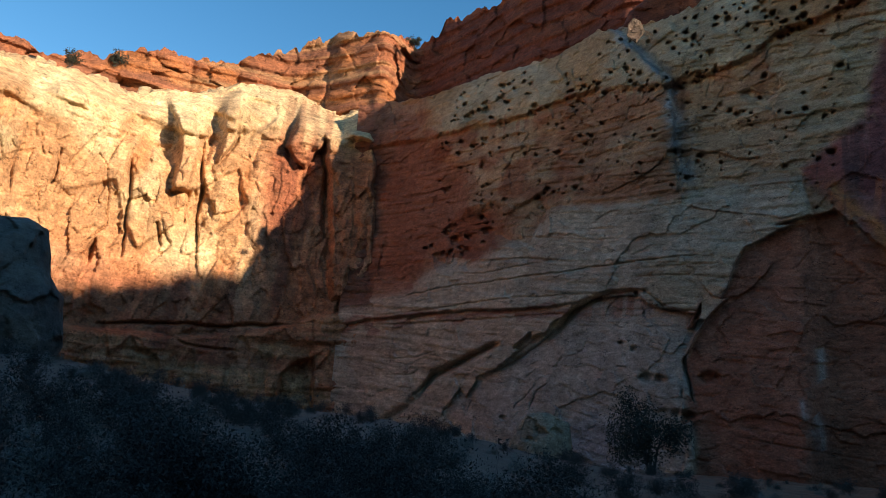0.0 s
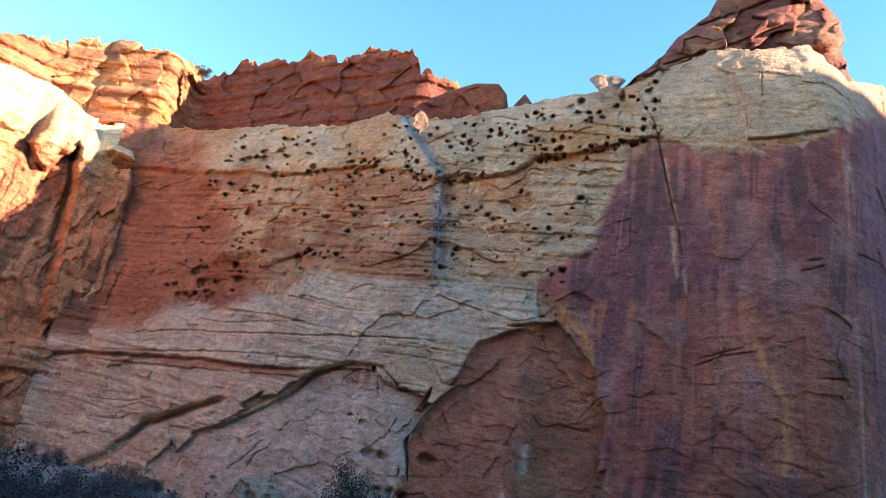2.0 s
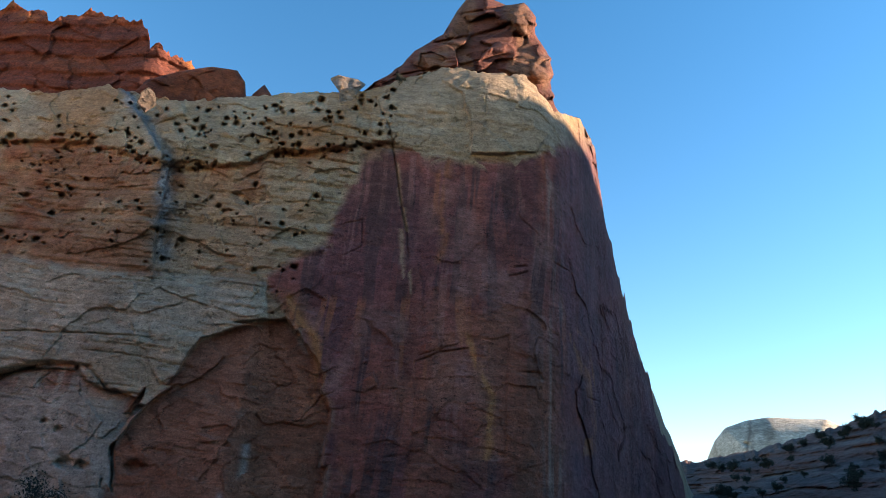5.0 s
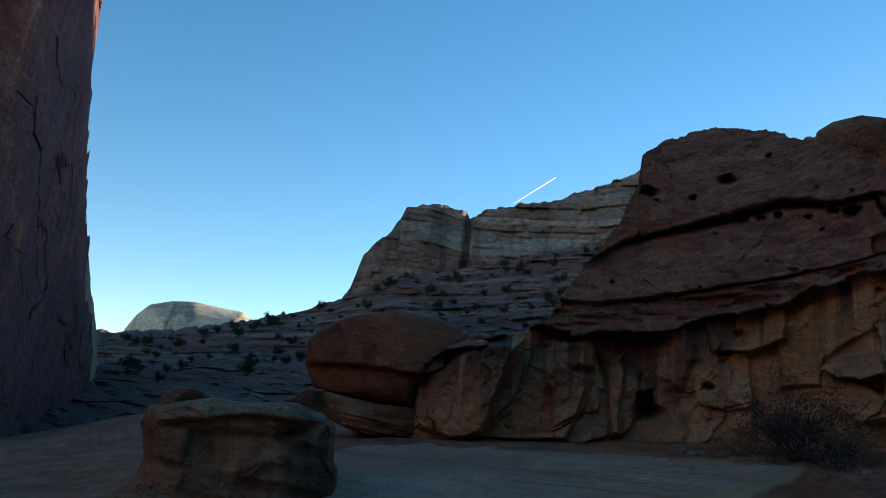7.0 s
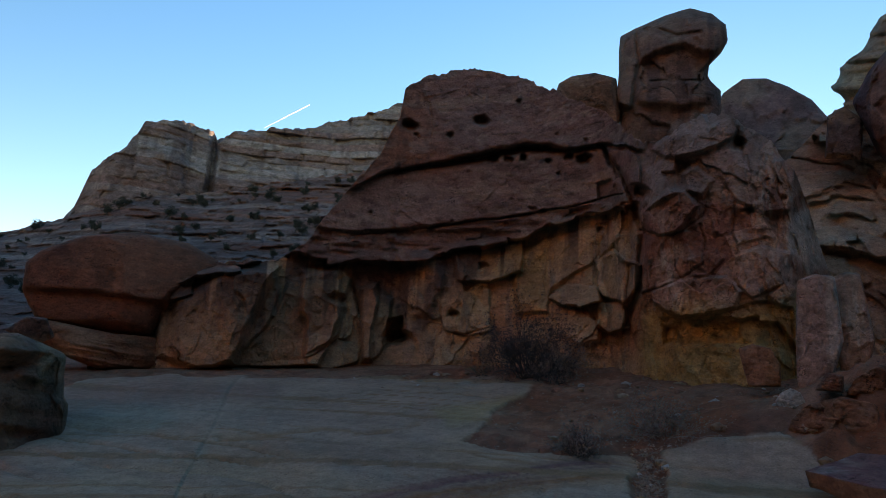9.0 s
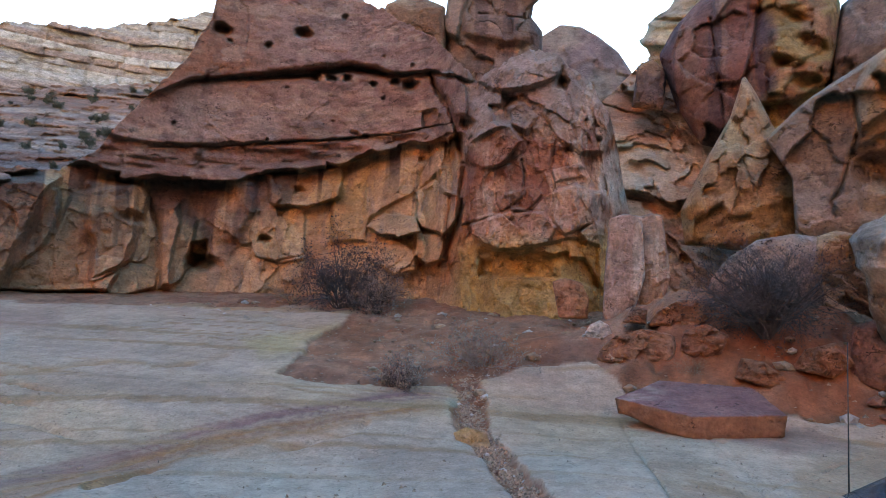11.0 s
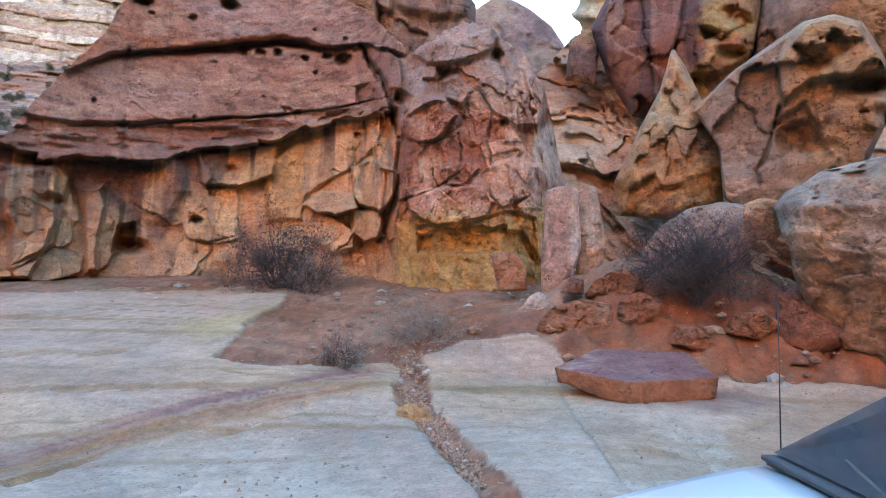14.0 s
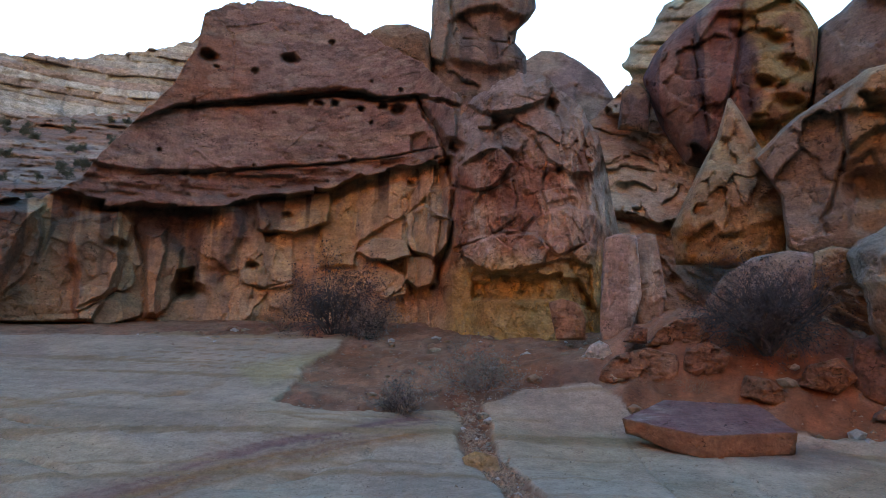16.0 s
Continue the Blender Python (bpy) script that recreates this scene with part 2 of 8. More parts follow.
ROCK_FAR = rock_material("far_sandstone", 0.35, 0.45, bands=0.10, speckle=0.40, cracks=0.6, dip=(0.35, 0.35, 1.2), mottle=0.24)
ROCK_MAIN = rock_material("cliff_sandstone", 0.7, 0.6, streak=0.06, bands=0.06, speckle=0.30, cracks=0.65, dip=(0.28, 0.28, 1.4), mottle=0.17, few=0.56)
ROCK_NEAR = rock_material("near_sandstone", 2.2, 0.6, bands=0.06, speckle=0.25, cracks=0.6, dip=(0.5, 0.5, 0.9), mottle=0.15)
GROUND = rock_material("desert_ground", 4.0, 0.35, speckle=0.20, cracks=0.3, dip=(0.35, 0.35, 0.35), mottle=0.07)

PALE, CREAM, TAN = (0.37, 0.258, 0.168), (0.47, 0.36, 0.22), (0.36, 0.195, 0.102)
RED, BRICK, ORANGE = (0.25, 0.070, 0.035), (0.165, 0.047, 0.030), (0.38, 0.125, 0.040)
VARNISH, OCHRE, GREYP = (0.085, 0.040, 0.040), (0.38, 0.22, 0.075), (0.26, 0.20, 0.17)
SLICK, DIRT, MAUVE = (0.38, 0.315, 0.235), (0.24, 0.092, 0.048), (0.235, 0.125, 0.105)


# ---- the large structure ----
def relief(name, a0, a1, nu, nv, reach, top, bottom, shape, paint, material, label, jag=0.15, jagged=2.0, bench=0.1, depth=40.0, seed=0, rubble=0.0):
    """A rock wall between two azimuths: reach(az, el) is its level distance, shape its relief towards the open side in metres.
    A bench runs back from its rim and a back face closes it."""
    az = np.linspace(a0, a1, nu)
    crest = top(az) + jag * fbm(az * jagged, az * 0 + seed, 0.0, 4, seed)
    v = np.linspace(0, 1, nv)[:, None]
    el = bottom(az)[None] + (crest - bottom(az))[None] * v
    a = np.broadcast_to(az[None], el.shape)
    base = reach(a, el)
    run = np.hypot(base[:, 1:] * np.diff(np.radians(a), axis=1), np.diff(base, axis=1))
    s = np.concatenate([np.radians(a[:, :1]) * base[:, :1], run], 1).cumsum(1)
    z = EYE_Z + base * np.tan(np.radians(el))
    rh = base - shape(a, el, s, z)
    tint = paint(a, el, s, z)
    # the bench behind the rim, uneven, then the back face
    k = np.geomspace(0.01, 1.0, 22)[:, None]
    br = rh[-1:] + k * depth
    rim_z = EYE_Z + rh[-1:] * np.tan(np.radians(el[-1:]))
    level = np.stack([np.convolve(np.pad(rim_z[0], 20, mode="edge"), np.ones(41) / 41, "valid")])
    bz = rim_z + (level - rim_z) * step(0.0, 0.25, k) + k * depth * bench + 0.035 * depth * fbm(s[-1:] * 0.12, br * 0.12, 0.0, 4, seed + 5) * step(0.01, 0.1, k)
    if rubble:
        bz = bz + rubble * step(0.02, 0.3, k) * (facets(s[-1:] * 0.16 + 0.5 * fbm(s[-1:] * 0.1, br * 0.1, 0.0, 3, seed + 6), br * 0.22, seed + 7)[0] + 0.5 * facets(s[-1:] * 0.5, br * 0.6, seed + 8)[0])
    bt = two_tone(tuple(tint[-1].mean(0)), tuple(tint[-1].mean(0) * np.array((1.12, 1.1, 1.05))), 0.1, tuple(tint[-1].mean(0) * np.array((0.85, 0.75, 0.7))), seed)(np.broadcast_to(a[-1:], br.shape), 0 * br, np.broadcast_to(s[-1:], br.shape), br)
    rows, zs, tints = [rh, br, br[-1:] * 1.02], [EYE_Z + rh * np.tan(np.radians(el)), bz, bz[-1:] * 0 - 6], [tint, bt, bt[-1:]]
    rh, z, tint = np.concatenate(rows), np.concatenate(zs), np.concatenate(tints)
    aa = np.radians(np.broadcast_to(az[None], rh.shape))
    ob = sheet(name, np.stack([rh * np.sin(aa), rh * np.cos(aa), z], -1), material, tint)
    return tagged(ob, label, "cliff", kind="structure")


def outline_rock(name, r, outline, depth, paint, material, label, seed=0, lump=0.06, boxy=0.55, cuts=6, n=(72, 132), hollow=(), set_back=0.0, category="boulder", group="", fine=0.4, broken=0.05, strata=0.0, across=1.2, blocks=(), cracks=(), lean=0.0):
    """A loose rock with the given outline of (azimuth, elevation) corners at a level distance r and a depth in metres,
    rounded, planed off at random and pitted; hollow: (azimuth, elevation, half width in degrees, depth in metres)."""
    azs, els = [p[0] for p in outline], [p[1] for p in outline]
    ca, ce = (min(azs) + max(azs)) / 2, (min(els) + max(els)) / 2
    c = at(ca, ce, r)
    right, up = Vector((math.cos(radians(ca)), -math.sin(radians(ca)), 0)), Vector((0, 0, 1))
    to_eye = Vector((-math.sin(radians(ca)), -math.cos(radians(ca)), 0))
    flat = [((at(p, q, r) - c).dot(right), (at(p, q, r) - c).dot(up)) for p, q in outline]
    ring = []
    for k in range(len(flat)):
        for t in np.linspace(0, 1, 16, endpoint=False):
            ring.append(np.array(flat[k]) * (1 - t) + np.array(flat[(k + 1) % len(flat)]) * t)
    ring = np.array(ring)
    th, rr = np.arctan2(ring[:, 1], ring[:, 0]), np.hypot(ring[:, 0], ring[:, 1])
    order = np.argsort(th)
    theta = np.linspace(-math.pi, math.pi, n[1], endpoint=False)[None]
    rad = np.interp(theta, th[order], rr[order], period=2 * math.pi)
    dense = np.linspace(-math.pi / 2, math.pi / 2, 4001)
    arc = np.concatenate([[0], np.cumsum(np.hypot(np.diff(np.abs(np.cos(dense)) ** boxy), np.diff(np.sign(np.sin(dense)) * np.abs(np.sin(dense)) ** boxy)))])
    phi = np.interp(np.linspace(0, arc[-1], n[0]), arc, dense)[:, None]
    cosp, sinp = np.abs(np.cos(phi)) ** boxy, np.sign(np.sin(phi)) * np.abs(np.sin(phi)) ** boxy
    x, y, w = rad * np.cos(theta) * cosp, rad * np.sin(theta) * cosp, depth / 2 * sinp + 0 * theta
    size = float(np.mean(rr))
    rng = np.random.RandomState(seed + 11)
    for _ in range(cuts):
        d = rng.normal(size=3)
        d /= np.linalg.norm(d)
        d[2] = abs(d[2]) + 0.4
        d /= np.linalg.norm(d)
        far = x * d[0] + y * d[1] + w * d[2]
        over = np.maximum(far - rng.uniform(0.5, 0.82) * far.max(), 0) * 0.92
        x, y, w = x - over * d[0] * 0.15, y - over * d[1] * 0.15, w - over * d[2]
    g = np.sqrt((x / size) ** 2 + (y / size) ** 2 + (w / (depth / 2)) ** 2) + 1e-6
    q = 1.3 / size
    bump = lump * size * (fbm(x * q, y * q, w * q, 5, seed) + 0.5 * fine * (ridged(x * q * 3, y * q * 3, w * q * 3, 3, seed + 3) - 0.6))
    k = 1 + bump / (g * size)
    # keep the outline, dent the faces
    x, y, w = x * (1 + (k - 1) * 0.6), y * (1 + (k - 1) * 0.6), w * k
    front = step(-0.3, 0.3, w / (depth / 2))
    wx, wy = 0.8 * fbm(x * 2 / size, y * 2 / size, w * 2 / size, 4, seed + 61), 0.8 * fbm(x * 2 / size + 5, y * 2 / size, w * 2 / size, 4, seed + 62)
    hh, jj = facets(x * across / size * 2.2 + seed + wx, y * across / size * 2.2 + 0.4 * w / size + wy, seed + 41)
    w = w + front * size * broken * (hh - 0.12 * jj)
    if strata:
        bed = fbm(0 * x, (y + 0.12 * x) * 9 / size, 0.0, 3, seed + 51) + 0.5 * fbm(x / size, y * 4 / size, w / size, 3, seed + 52)
        x, w = x * (1 + strata * np.tanh(3 * bed)), w * (1 + 2 * strata * np.tanh(3 * bed))
    aa = ca + np.degrees(x / r)
    ee = np.degrees(np.arctan2(c.z + y - EYE_Z, r))
    for (ha, he, hw, hd) in hollow:
        wob = 1 + 0.9 * fbm(x * q * 2.5, y * q * 2.5, 0.0, 4, seed + 31)
        d2 = (((aa - ha + 0.7 * hw * fbm(x * q * 1.2, y * q * 1.2, 0.0, 3, seed + 33)) / hw) ** 2 + ((ee - he + 0.25 * (aa - ha) + 0.7 * hw * fbm(x * q * 1.2 + 6, y * q * 1.2, 0.0, 3, seed + 34)) / (hw * 0.6)) ** 2) * wob
        w = w - hd * np.exp(-d2 ** 1.5) * (w > 0)
    ja, je = aa + 0.25 * fbm(x * 3 / size, y * 3 / size, w * 3 / size, 3, seed + 35), ee + 0.2 * fbm(x * 3 / size + 9, y * 3 / size, w * 3 / size, 3, seed + 36)
    for outline_, proud, soft_ in blocks:
        w = w + proud * patch(ja, je, outline_, soft_) * (w > 0)
    for line_, wide_, deep_cut in cracks:
        w = w - deep_cut * np.exp(-(track(ja, je, line_)[0] / wide_) ** 2) * (w > 0)
    w = w - set_back - 0.10 * depth
    near = 1 - w / r
    x, up_ = x * near, (y + c.z - EYE_Z) * near - (c.z - EYE_Z)
    pos = np.stack([x * right.x + w * to_eye.x, x * right.y + w * to_eye.y, up_], -1)
    if lean:
        away = np.array(c) - np.array((0, 0, EYE_Z))
        pos = (pos + away) * (1 + lean * np.clip((pos[..., 2:] - pos[..., 2].min()) / np.ptp(pos[..., 2]), 0, 1)) - away
    tint = paint(aa, ee, x + 31.7 * seed, y) * (1 + 0.11 * hh + 0.22 * step(0.2, 0.5, fbm(x * 9 / size, y * 9 / size, w * 9 / size, 3, seed + 71)) - 0.28 * step(0.15, 0.5, fbm(x * 5 / size + 3, y * 3 / size, w * 5 / size, 4, seed + 72)))[..., None]
    ob = sheet(name, pos, material, tint, closed=True)
    ob.location = c
    return tagged(ob, label, category, group)


def two_tone(c0, c1, scale, c2=None, seed=0, thin=0.0):
    """Paint that drifts between colours in patches about 1 / scale metres wide."""
    def paint(a, e, s, z):
        m = step(-0.25, 0.25, fbm(s * scale, z * scale * (1 + thin), 0.0, 4, seed))
        c = mixc(np.broadcast_to(np.array(c0), np.shape(a) + (3,)), c1, m)
        if c2 is not None:
            c = mixc(c, c2, 0.8 * step(0.1, 0.45, fbm(s * scale * 1.7 + 50, z * scale * 0.7, 0.0, 4, seed + 9)))
        return c
    return paint


# ground: one sheet from the feet to the horizon, its height by azimuth at a few distances
GROUND_R = (0, 5, 10, 13.3, 16, 25, 40, 70, 120)
GROUND_Z = [
    curve([(-180, 0), (180, 0)]),
    curve([(-180, 0), (-90, 0.3), (-60, 0.1), (-40, 0), (180, 0)], 6),
    curve([(-180, 0), (-90, 0.9), (-65, 0.4), (-45, 0.1), (20, -0.1), (45, 0), (75, 0.15), (90, 0.4), (110, 0.2), (180, 0)], 6),
    curve([(-180, 0.3), (-90, 1.3), (-65, 0.7), (-46, 0.25), (-38, 0), (10, -0.2), (30, 0.35), (45, 0.55), (65, 0.95), (75, 0.85), (90, 0.68), (105, 0.60), (125, 0.5), (180, 0.3)], 5),
    curve([(-180, 0.5), (-90, 1.7), (-65, 1.0), (-46, 0.4), (-38, 0), (10, -0.3), (30, 0.7), (45, 1.0), (75, 1.6), (90, 2.2), (105, 1.9), (125, 1.0), (180, 0.5)], 5),
    curve([(-180, 1), (-90, 2.8), (-65, 1.6), (-46, 0.9), (-38, 0), (10, -0.4), (20, 0.5), (30, 2.0), (45, 2.7), (75, 3.6), (90, 3.4), (125, 2), (180, 1)], 5),
    curve([(-180, 2), (-90, 3.8), (-77, 3.6), (-65, 2.2), (-57, 1.5), (-46, 1.2), (-38, -0.2), (-25, -0.9), (10, -0.6), (20, 1), (30, 3), (60, 5), (90, 5), (125, 3), (180, 2)], 5),
    curve([(-180, 5), (-90, 3), (-65, 1), (-46, -1), (-38, -2.5), (10, -1.5), (20, 3), (30, 6), (60, 9), (120, 8), (180, 5)], 6),
    curve([(-180, 5), (-90, 3), (-60, -2), (-38, -5), (10, -3), (20, 6), (30, 10), (60, 14), (120, 12), (180, 5)], 6)]


def ground_height(az, r):
    """Height of the open ground at azimuths in degrees and level distances."""
    az, r = np.broadcast_arrays(np.asarray(az, float), np.asarray(r, float))
    rings = np.stack([g(az) for g in GROUND_Z])
    k = np.clip(np.searchsorted(GROUND_R, r, side="right") - 1, 0, len(GROUND_R) - 2)
    r0, r1 = np.array(GROUND_R)[k], np.array(GROUND_R)[k + 1]
    t = np.clip((r - r0) / (r1 - r0), 0, 1)
    za, zb = np.take_along_axis(rings, k[None], 0)[0], np.take_along_axis(rings, k[None] + 1, 0)[0]
    bank = 1.1 * np.exp(-(np.abs(az - 102) / 9.5) ** 3) * step(13.6, 17.0, r) * step(27, 21, r)
    return za + (zb - za) * t + bank


def fill(c, a):
    return np.broadcast_to(np.array(c, float), np.shape(a) + (3,))


SLICK_WEST = [(19, -4.2), (27.5, -4.3), (31.8, -1.5), (36, 1.1), (41.7, 1.8), (48, 2.2), (57.2, 2.6), (66, 3.0), (71.5, 2.9), (70.2, 2.0), (68.0, 0.3), (65.5, -2.3), (68.8, -2.9), (75.8, -2.7), (79.6, -2.6), (79.2, -4.7), (80.8, -6.9), (82.4, -9), (85.5, -12.5), (87.5, -60), (10, -60), (12, -8)]
SLICK_EAST = [(81, -1.9), (85.0, -0.8), (90.8, -0.4), (93, -2.4), (104, -3.6), (112, -3.2), (122, -4), (122, -60), (90, -60), (88.6, -12.8), (86, -9.5), (82.8, -6.1), (81.4, -3.5)]


def build_ground():
    az = np.concatenate([np.linspace(-180, -85, 40, endpoint=False), np.linspace(-85, 15, 240, endpoint=False), np.linspace(15, 122, 700, endpoint=False), np.linspace(122, 180, 26)])
    r = np.concatenate([np.linspace(0.05, 5, 14, endpoint=False), np.geomspace(5, 45, 260, endpoint=False), np.geomspace(45, 3500, 40)])
    a, rr = np.meshgrid(az, r)
    z = ground_height(a, rr)
    x, y = rr * np.sin(np.radians(a)), rr * np.cos(np.radians(a))
    el = np.degrees(np.arctan2(z - EYE_Z, rr))
    fade = step(1.0, 4.0, rr)
    wob_a, wob_e = a + 0.8 * fbm(x * 0.6, y * 0.6, 0.0, 4, 6) + 0.7 * fbm(x * 2.2, y * 2.2, 0.0, 3, 46) * step(14, 9, rr), el + 0.35 * fbm(x * 0.9, y * 0.9, 0.0, 4, 7)
    west, east = patch(wob_a, wob_e, SLICK_WEST, 0.12), patch(wob_a, wob_e, SLICK_EAST, 0.12)
    slick = np.maximum(np.maximum(west, east) * step(3.0, 5.5, rr), step(4.5, 3.0, rr) * step(-0.2, 0.2, fbm(x * 0.5, y * 0.5, 0.0, 3, 11)))
    dirt = 1 - slick
    # bedding of the slickrock: curved bands that outcrop as low steps
    bed = z * 5.0 + 0.055 * (a - 60) + 1.3 * fbm(x * 0.12, y * 0.12, 0.0, 3, 8) + 0.1 * fbm(x * 1.5, y * 1.5, 0.0, 3, 9)
    tread = np.abs((bed % 1.0) - 0.5) * 2
    shelf = step(0.75, 0.95, tread) * step(0.1, 0.4, fbm(x * 0.22, y * 0.22, 0.0, 3, 10))
    seam = np.minimum(track(a, el, [(47, 2), (46.3, 1), (45.3, -2.1), (43.3, -6.1), (41, -12)])[0], track(a, el, [(46.8, 1.8), (47, 2)])[0])
    seam = np.minimum(seam, track(a, el, [(97.6, -4.7), (98.6, -5.4), (100.4, -6.9), (102.1, -8.6), (103.6, -10.5)])[0])
    seam = np.minimum(seam, track(a, el, [(102.1, -8.6), (105.4, -7.3), (108.5, -5.7)])[0])
    seam = np.minimum(seam, track(a, el, [(92.4, -4.7), (93.8, -7.2), (95.2, -9.4), (96.6, -11.5)])[0])
    gully = np.exp(-(track(a, el, [(80.3, -2.2), (80.6, -5), (82.2, -7.5), (85.2, -11), (88.2, -15)])[0] / 0.9) ** 2)
    z = z + fade * (0.09 * fbm(x * 0.35, y * 0.35, 0.0, 4, 3) + dirt * (0.05 * fbm(x * 1.6, y * 1.6, 0.0, 4, 4) + step(90, 94, a) * step(13, 14.5, rr) * (0.22 * np.tanh(3 * fbm(x * 0.9, y * 0.9, 0.0, 4, 2)) + 0.12 * fbm(x * 2.5, y * 2.5, 0.0, 4, 21)) + 0.03 * fbm(x * 6, y * 6, 0.0, 2, 14)) + slick * (0.08 + 0.012 * fbm(x * 3, y * 3, 0.0, 3, 13))
                    - 0.09 * slick * shelf - 0.05 * slick * np.exp(-((seam + 0.05 * fbm(x * 2, y * 2, 0.0, 3, 22)) / 0.07) ** 2) - 0.10 * gully)
    ledge = np.minimum(track(wob_a, wob_e, [(46, -3.4), (49.4, -2.9), (51.3, -2.4), (53.7, -2.1), (55.7, -2.1)])[0], track(wob_a, wob_e, [(56.1, -2.3), (58.1, -1.8), (59.7, -1.6), (61.4, -1.1)])[0])
    ledge = np.minimum(ledge, track(wob_a, wob_e, [(52.8, -10.8), (58.2, -9.2), (62, -8.6), (67.3, -7.6), (71.6, -6.5), (72.5, -5.8)])[0])
    z = z - fade * slick * (0.07 * np.exp(-(ledge / 0.22) ** 2) * step(-0.35, 0.1, fbm(x * 0.8, y * 0.8, 0.0, 3, 33)) + 0.012 * np.abs(fbm(x * 1.8, y * 1.8, 0.0, 4, 34)))
    plates, joints = facets(x * 0.5 + 0.4 * fbm(x * 0.7, y * 0.7, 0.0, 3, 36), y * 0.5 + 0.4 * fbm(x * 0.7 + 5, y * 0.7, 0.0, 3, 37), 38)
    z = z + fade * slick * (0.010 * plates - 0.012 * joints * step(0.0, 0.3, fbm(x * 0.3, y * 0.3, 0.0, 3, 39)))
    z = z + fade * dirt * step(60, 64, a) * (0.06 * np.tanh(3 * fbm(x * 2.2, y * 2.2, 0.0, 3, 41))) * step(30, 24, rr)
    c = two_tone(DIRT, (0.285, 0.140, 0.088), 0.5, (0.21, 0.085, 0.052), seed=5)(a, el, x, y)
    c = mixc(c, (0.275, 0.150, 0.100), step(0.1, 0.5, fbm(x * 1.3, y * 1.3, 0.0, 4, 12)) * 0.5 + 0.4 * gully)
    c = c * (1 + 0.30 * step(0.1, 0.45, fbm(x * 3.5, y * 3.5, 0.0, 3, 47)) - 0.25 * step(0.1, 0.4, fbm(x * 2.2 + 7, y * 2.2, 0.0, 4, 48)))[..., None]
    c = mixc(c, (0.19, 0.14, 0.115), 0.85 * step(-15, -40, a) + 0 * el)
    s = mixc(fill((0.385, 0.310, 0.245), a), (0.400, 0.308, 0.215), step(0.0, 0.5, fbm(x * 0.25 + 9, y * 0.25, 0.0, 4, 15)))
    s = mixc(s, (0.375, 0.346, 0.301), step(13, 8, rr) * 0.7)
    s = mixc(s, (0.330, 0.225, 0.175), 0.22 * step(0.45, 0.85, tread) * step(-0.1, 0.3, fbm(bed * 0.7, a * 0.03, 0.0, 2, 16)))
    s = mixc(s, (0.390, 0.290, 0.195), 0.3 * step(0.0, 0.4, fbm(bed * 0.9, a * 0.04, 0.0, 3, 18)) * step(7, 14, rr))
    s = mixc(s, (0.300, 0.240, 0.205), 0.45 * step(0.15, 0.4, fbm(bed * 1.5 + 9, a * 0.05 + x * 0.1, 0.0, 3, 19)))
    s = mixc(s, (0.290, 0.165, 0.080), 0.8 * step(0.80, 0.97, tread) * step(0.16, 0.34, fbm(x * 0.3 + 40, y * 0.3, 0.0, 3, 17)))
    # the ochre and mauve bands that sweep across the pale rock
    sweep = el - curve([(30, -15), (42, -11.8), (49, -10.1), (54, -8.9), (59.4, -7.4), (65.3, -6.0), (71.7, -4.9), (78, -3.6), (90, -3)])(a) + 0.6 * fbm(x * 0.45, y * 0.45, 0.0, 5, 23)
    fold = sweep * 1.4 + 0.25 * fbm(x * 0.35, y * 0.35, 0.0, 3, 24)
    inside = step(38, 52, a) * step(80, 76, a)
    s = mixc(s, (0.255, 0.125, 0.105), 0.95 * np.exp(-((sweep + 0.15) / 1.15) ** 4) * inside * (0.1 + 0.8 * step(-0.2, 0.25, fbm(fold * 2.2, a * 0.04, 0.0, 3, 25))))
    s = mixc(s, (0.190, 0.092, 0.098), 0.95 * np.exp(-((sweep - 0.15) / 0.65) ** 4) * step(56, 66, a) * inside * (0.1 + 0.75 * step(-0.15, 0.2, fbm(fold * 3 + 7, a * 0.06, 0.0, 3, 26))))
    s = mixc(s, (0.330, 0.150, 0.058), 0.95 * np.exp(-((sweep + 0.95) / 0.6) ** 4) * inside * (0.35 + 0.65 * step(-0.25, 0.2, fbm(fold * 2.6 + 3, a * 0.05, 0.0, 3, 27))))
    s = mixc(s, (0.300, 0.190, 0.105), 0.8 * step(0.32, 0.5, fbm(x * 0.16 + y * 0.1, el * 2.2, 0.0, 3, 28)) * step(7, 11, rr))
    s = mixc(s, (0.271, 0.174, 0.147), 0.6 * patch(wob_a, wob_e, [(28, -2), (38, 1.0), (50, 1.6), (50, 0.3), (38, -1), (30, -4)], 0.8) + 0.75 * patch(wob_a, wob_e, [(98.5, -4.2), (106, -4.2), (108.5, -5.3), (104, -6.2), (100, -5.4)], 0.3))
    s = mixc(s, (0.295, 0.162, 0.087), 0.5 * patch(wob_a, wob_e, [(104, -7), (112, -4.2), (120, -5), (120, -14), (106, -12)], 0.6))
    # ochre undersides of the low ledges, their thin shadows put into the colour
    s = mixc(s, (0.30, 0.175, 0.085), 0.75 * np.exp(-(ledge / 0.20) ** 2) * step(-0.25, 0.15, fbm(x * 0.6 + 3, y * 0.6, 0.0, 3, 43)))
    s = mixc(s, (0.40, 0.33, 0.16), 0.6 * patch(wob_a, wob_e, [(62.5, 0.2), (65.7, 0.9), (69.6, 1.8), (70.5, 1.6), (66.2, -0.7), (63.8, -0.9)], 0.4))
    s = mixc(s, (0.34, 0.23, 0.15), 0.45 * patch(wob_a, wob_e, [(93.8, -7.6), (98.4, -7.2), (102.1, -8.6), (103.6, -10.5), (97.0, -11.5)], 0.15))
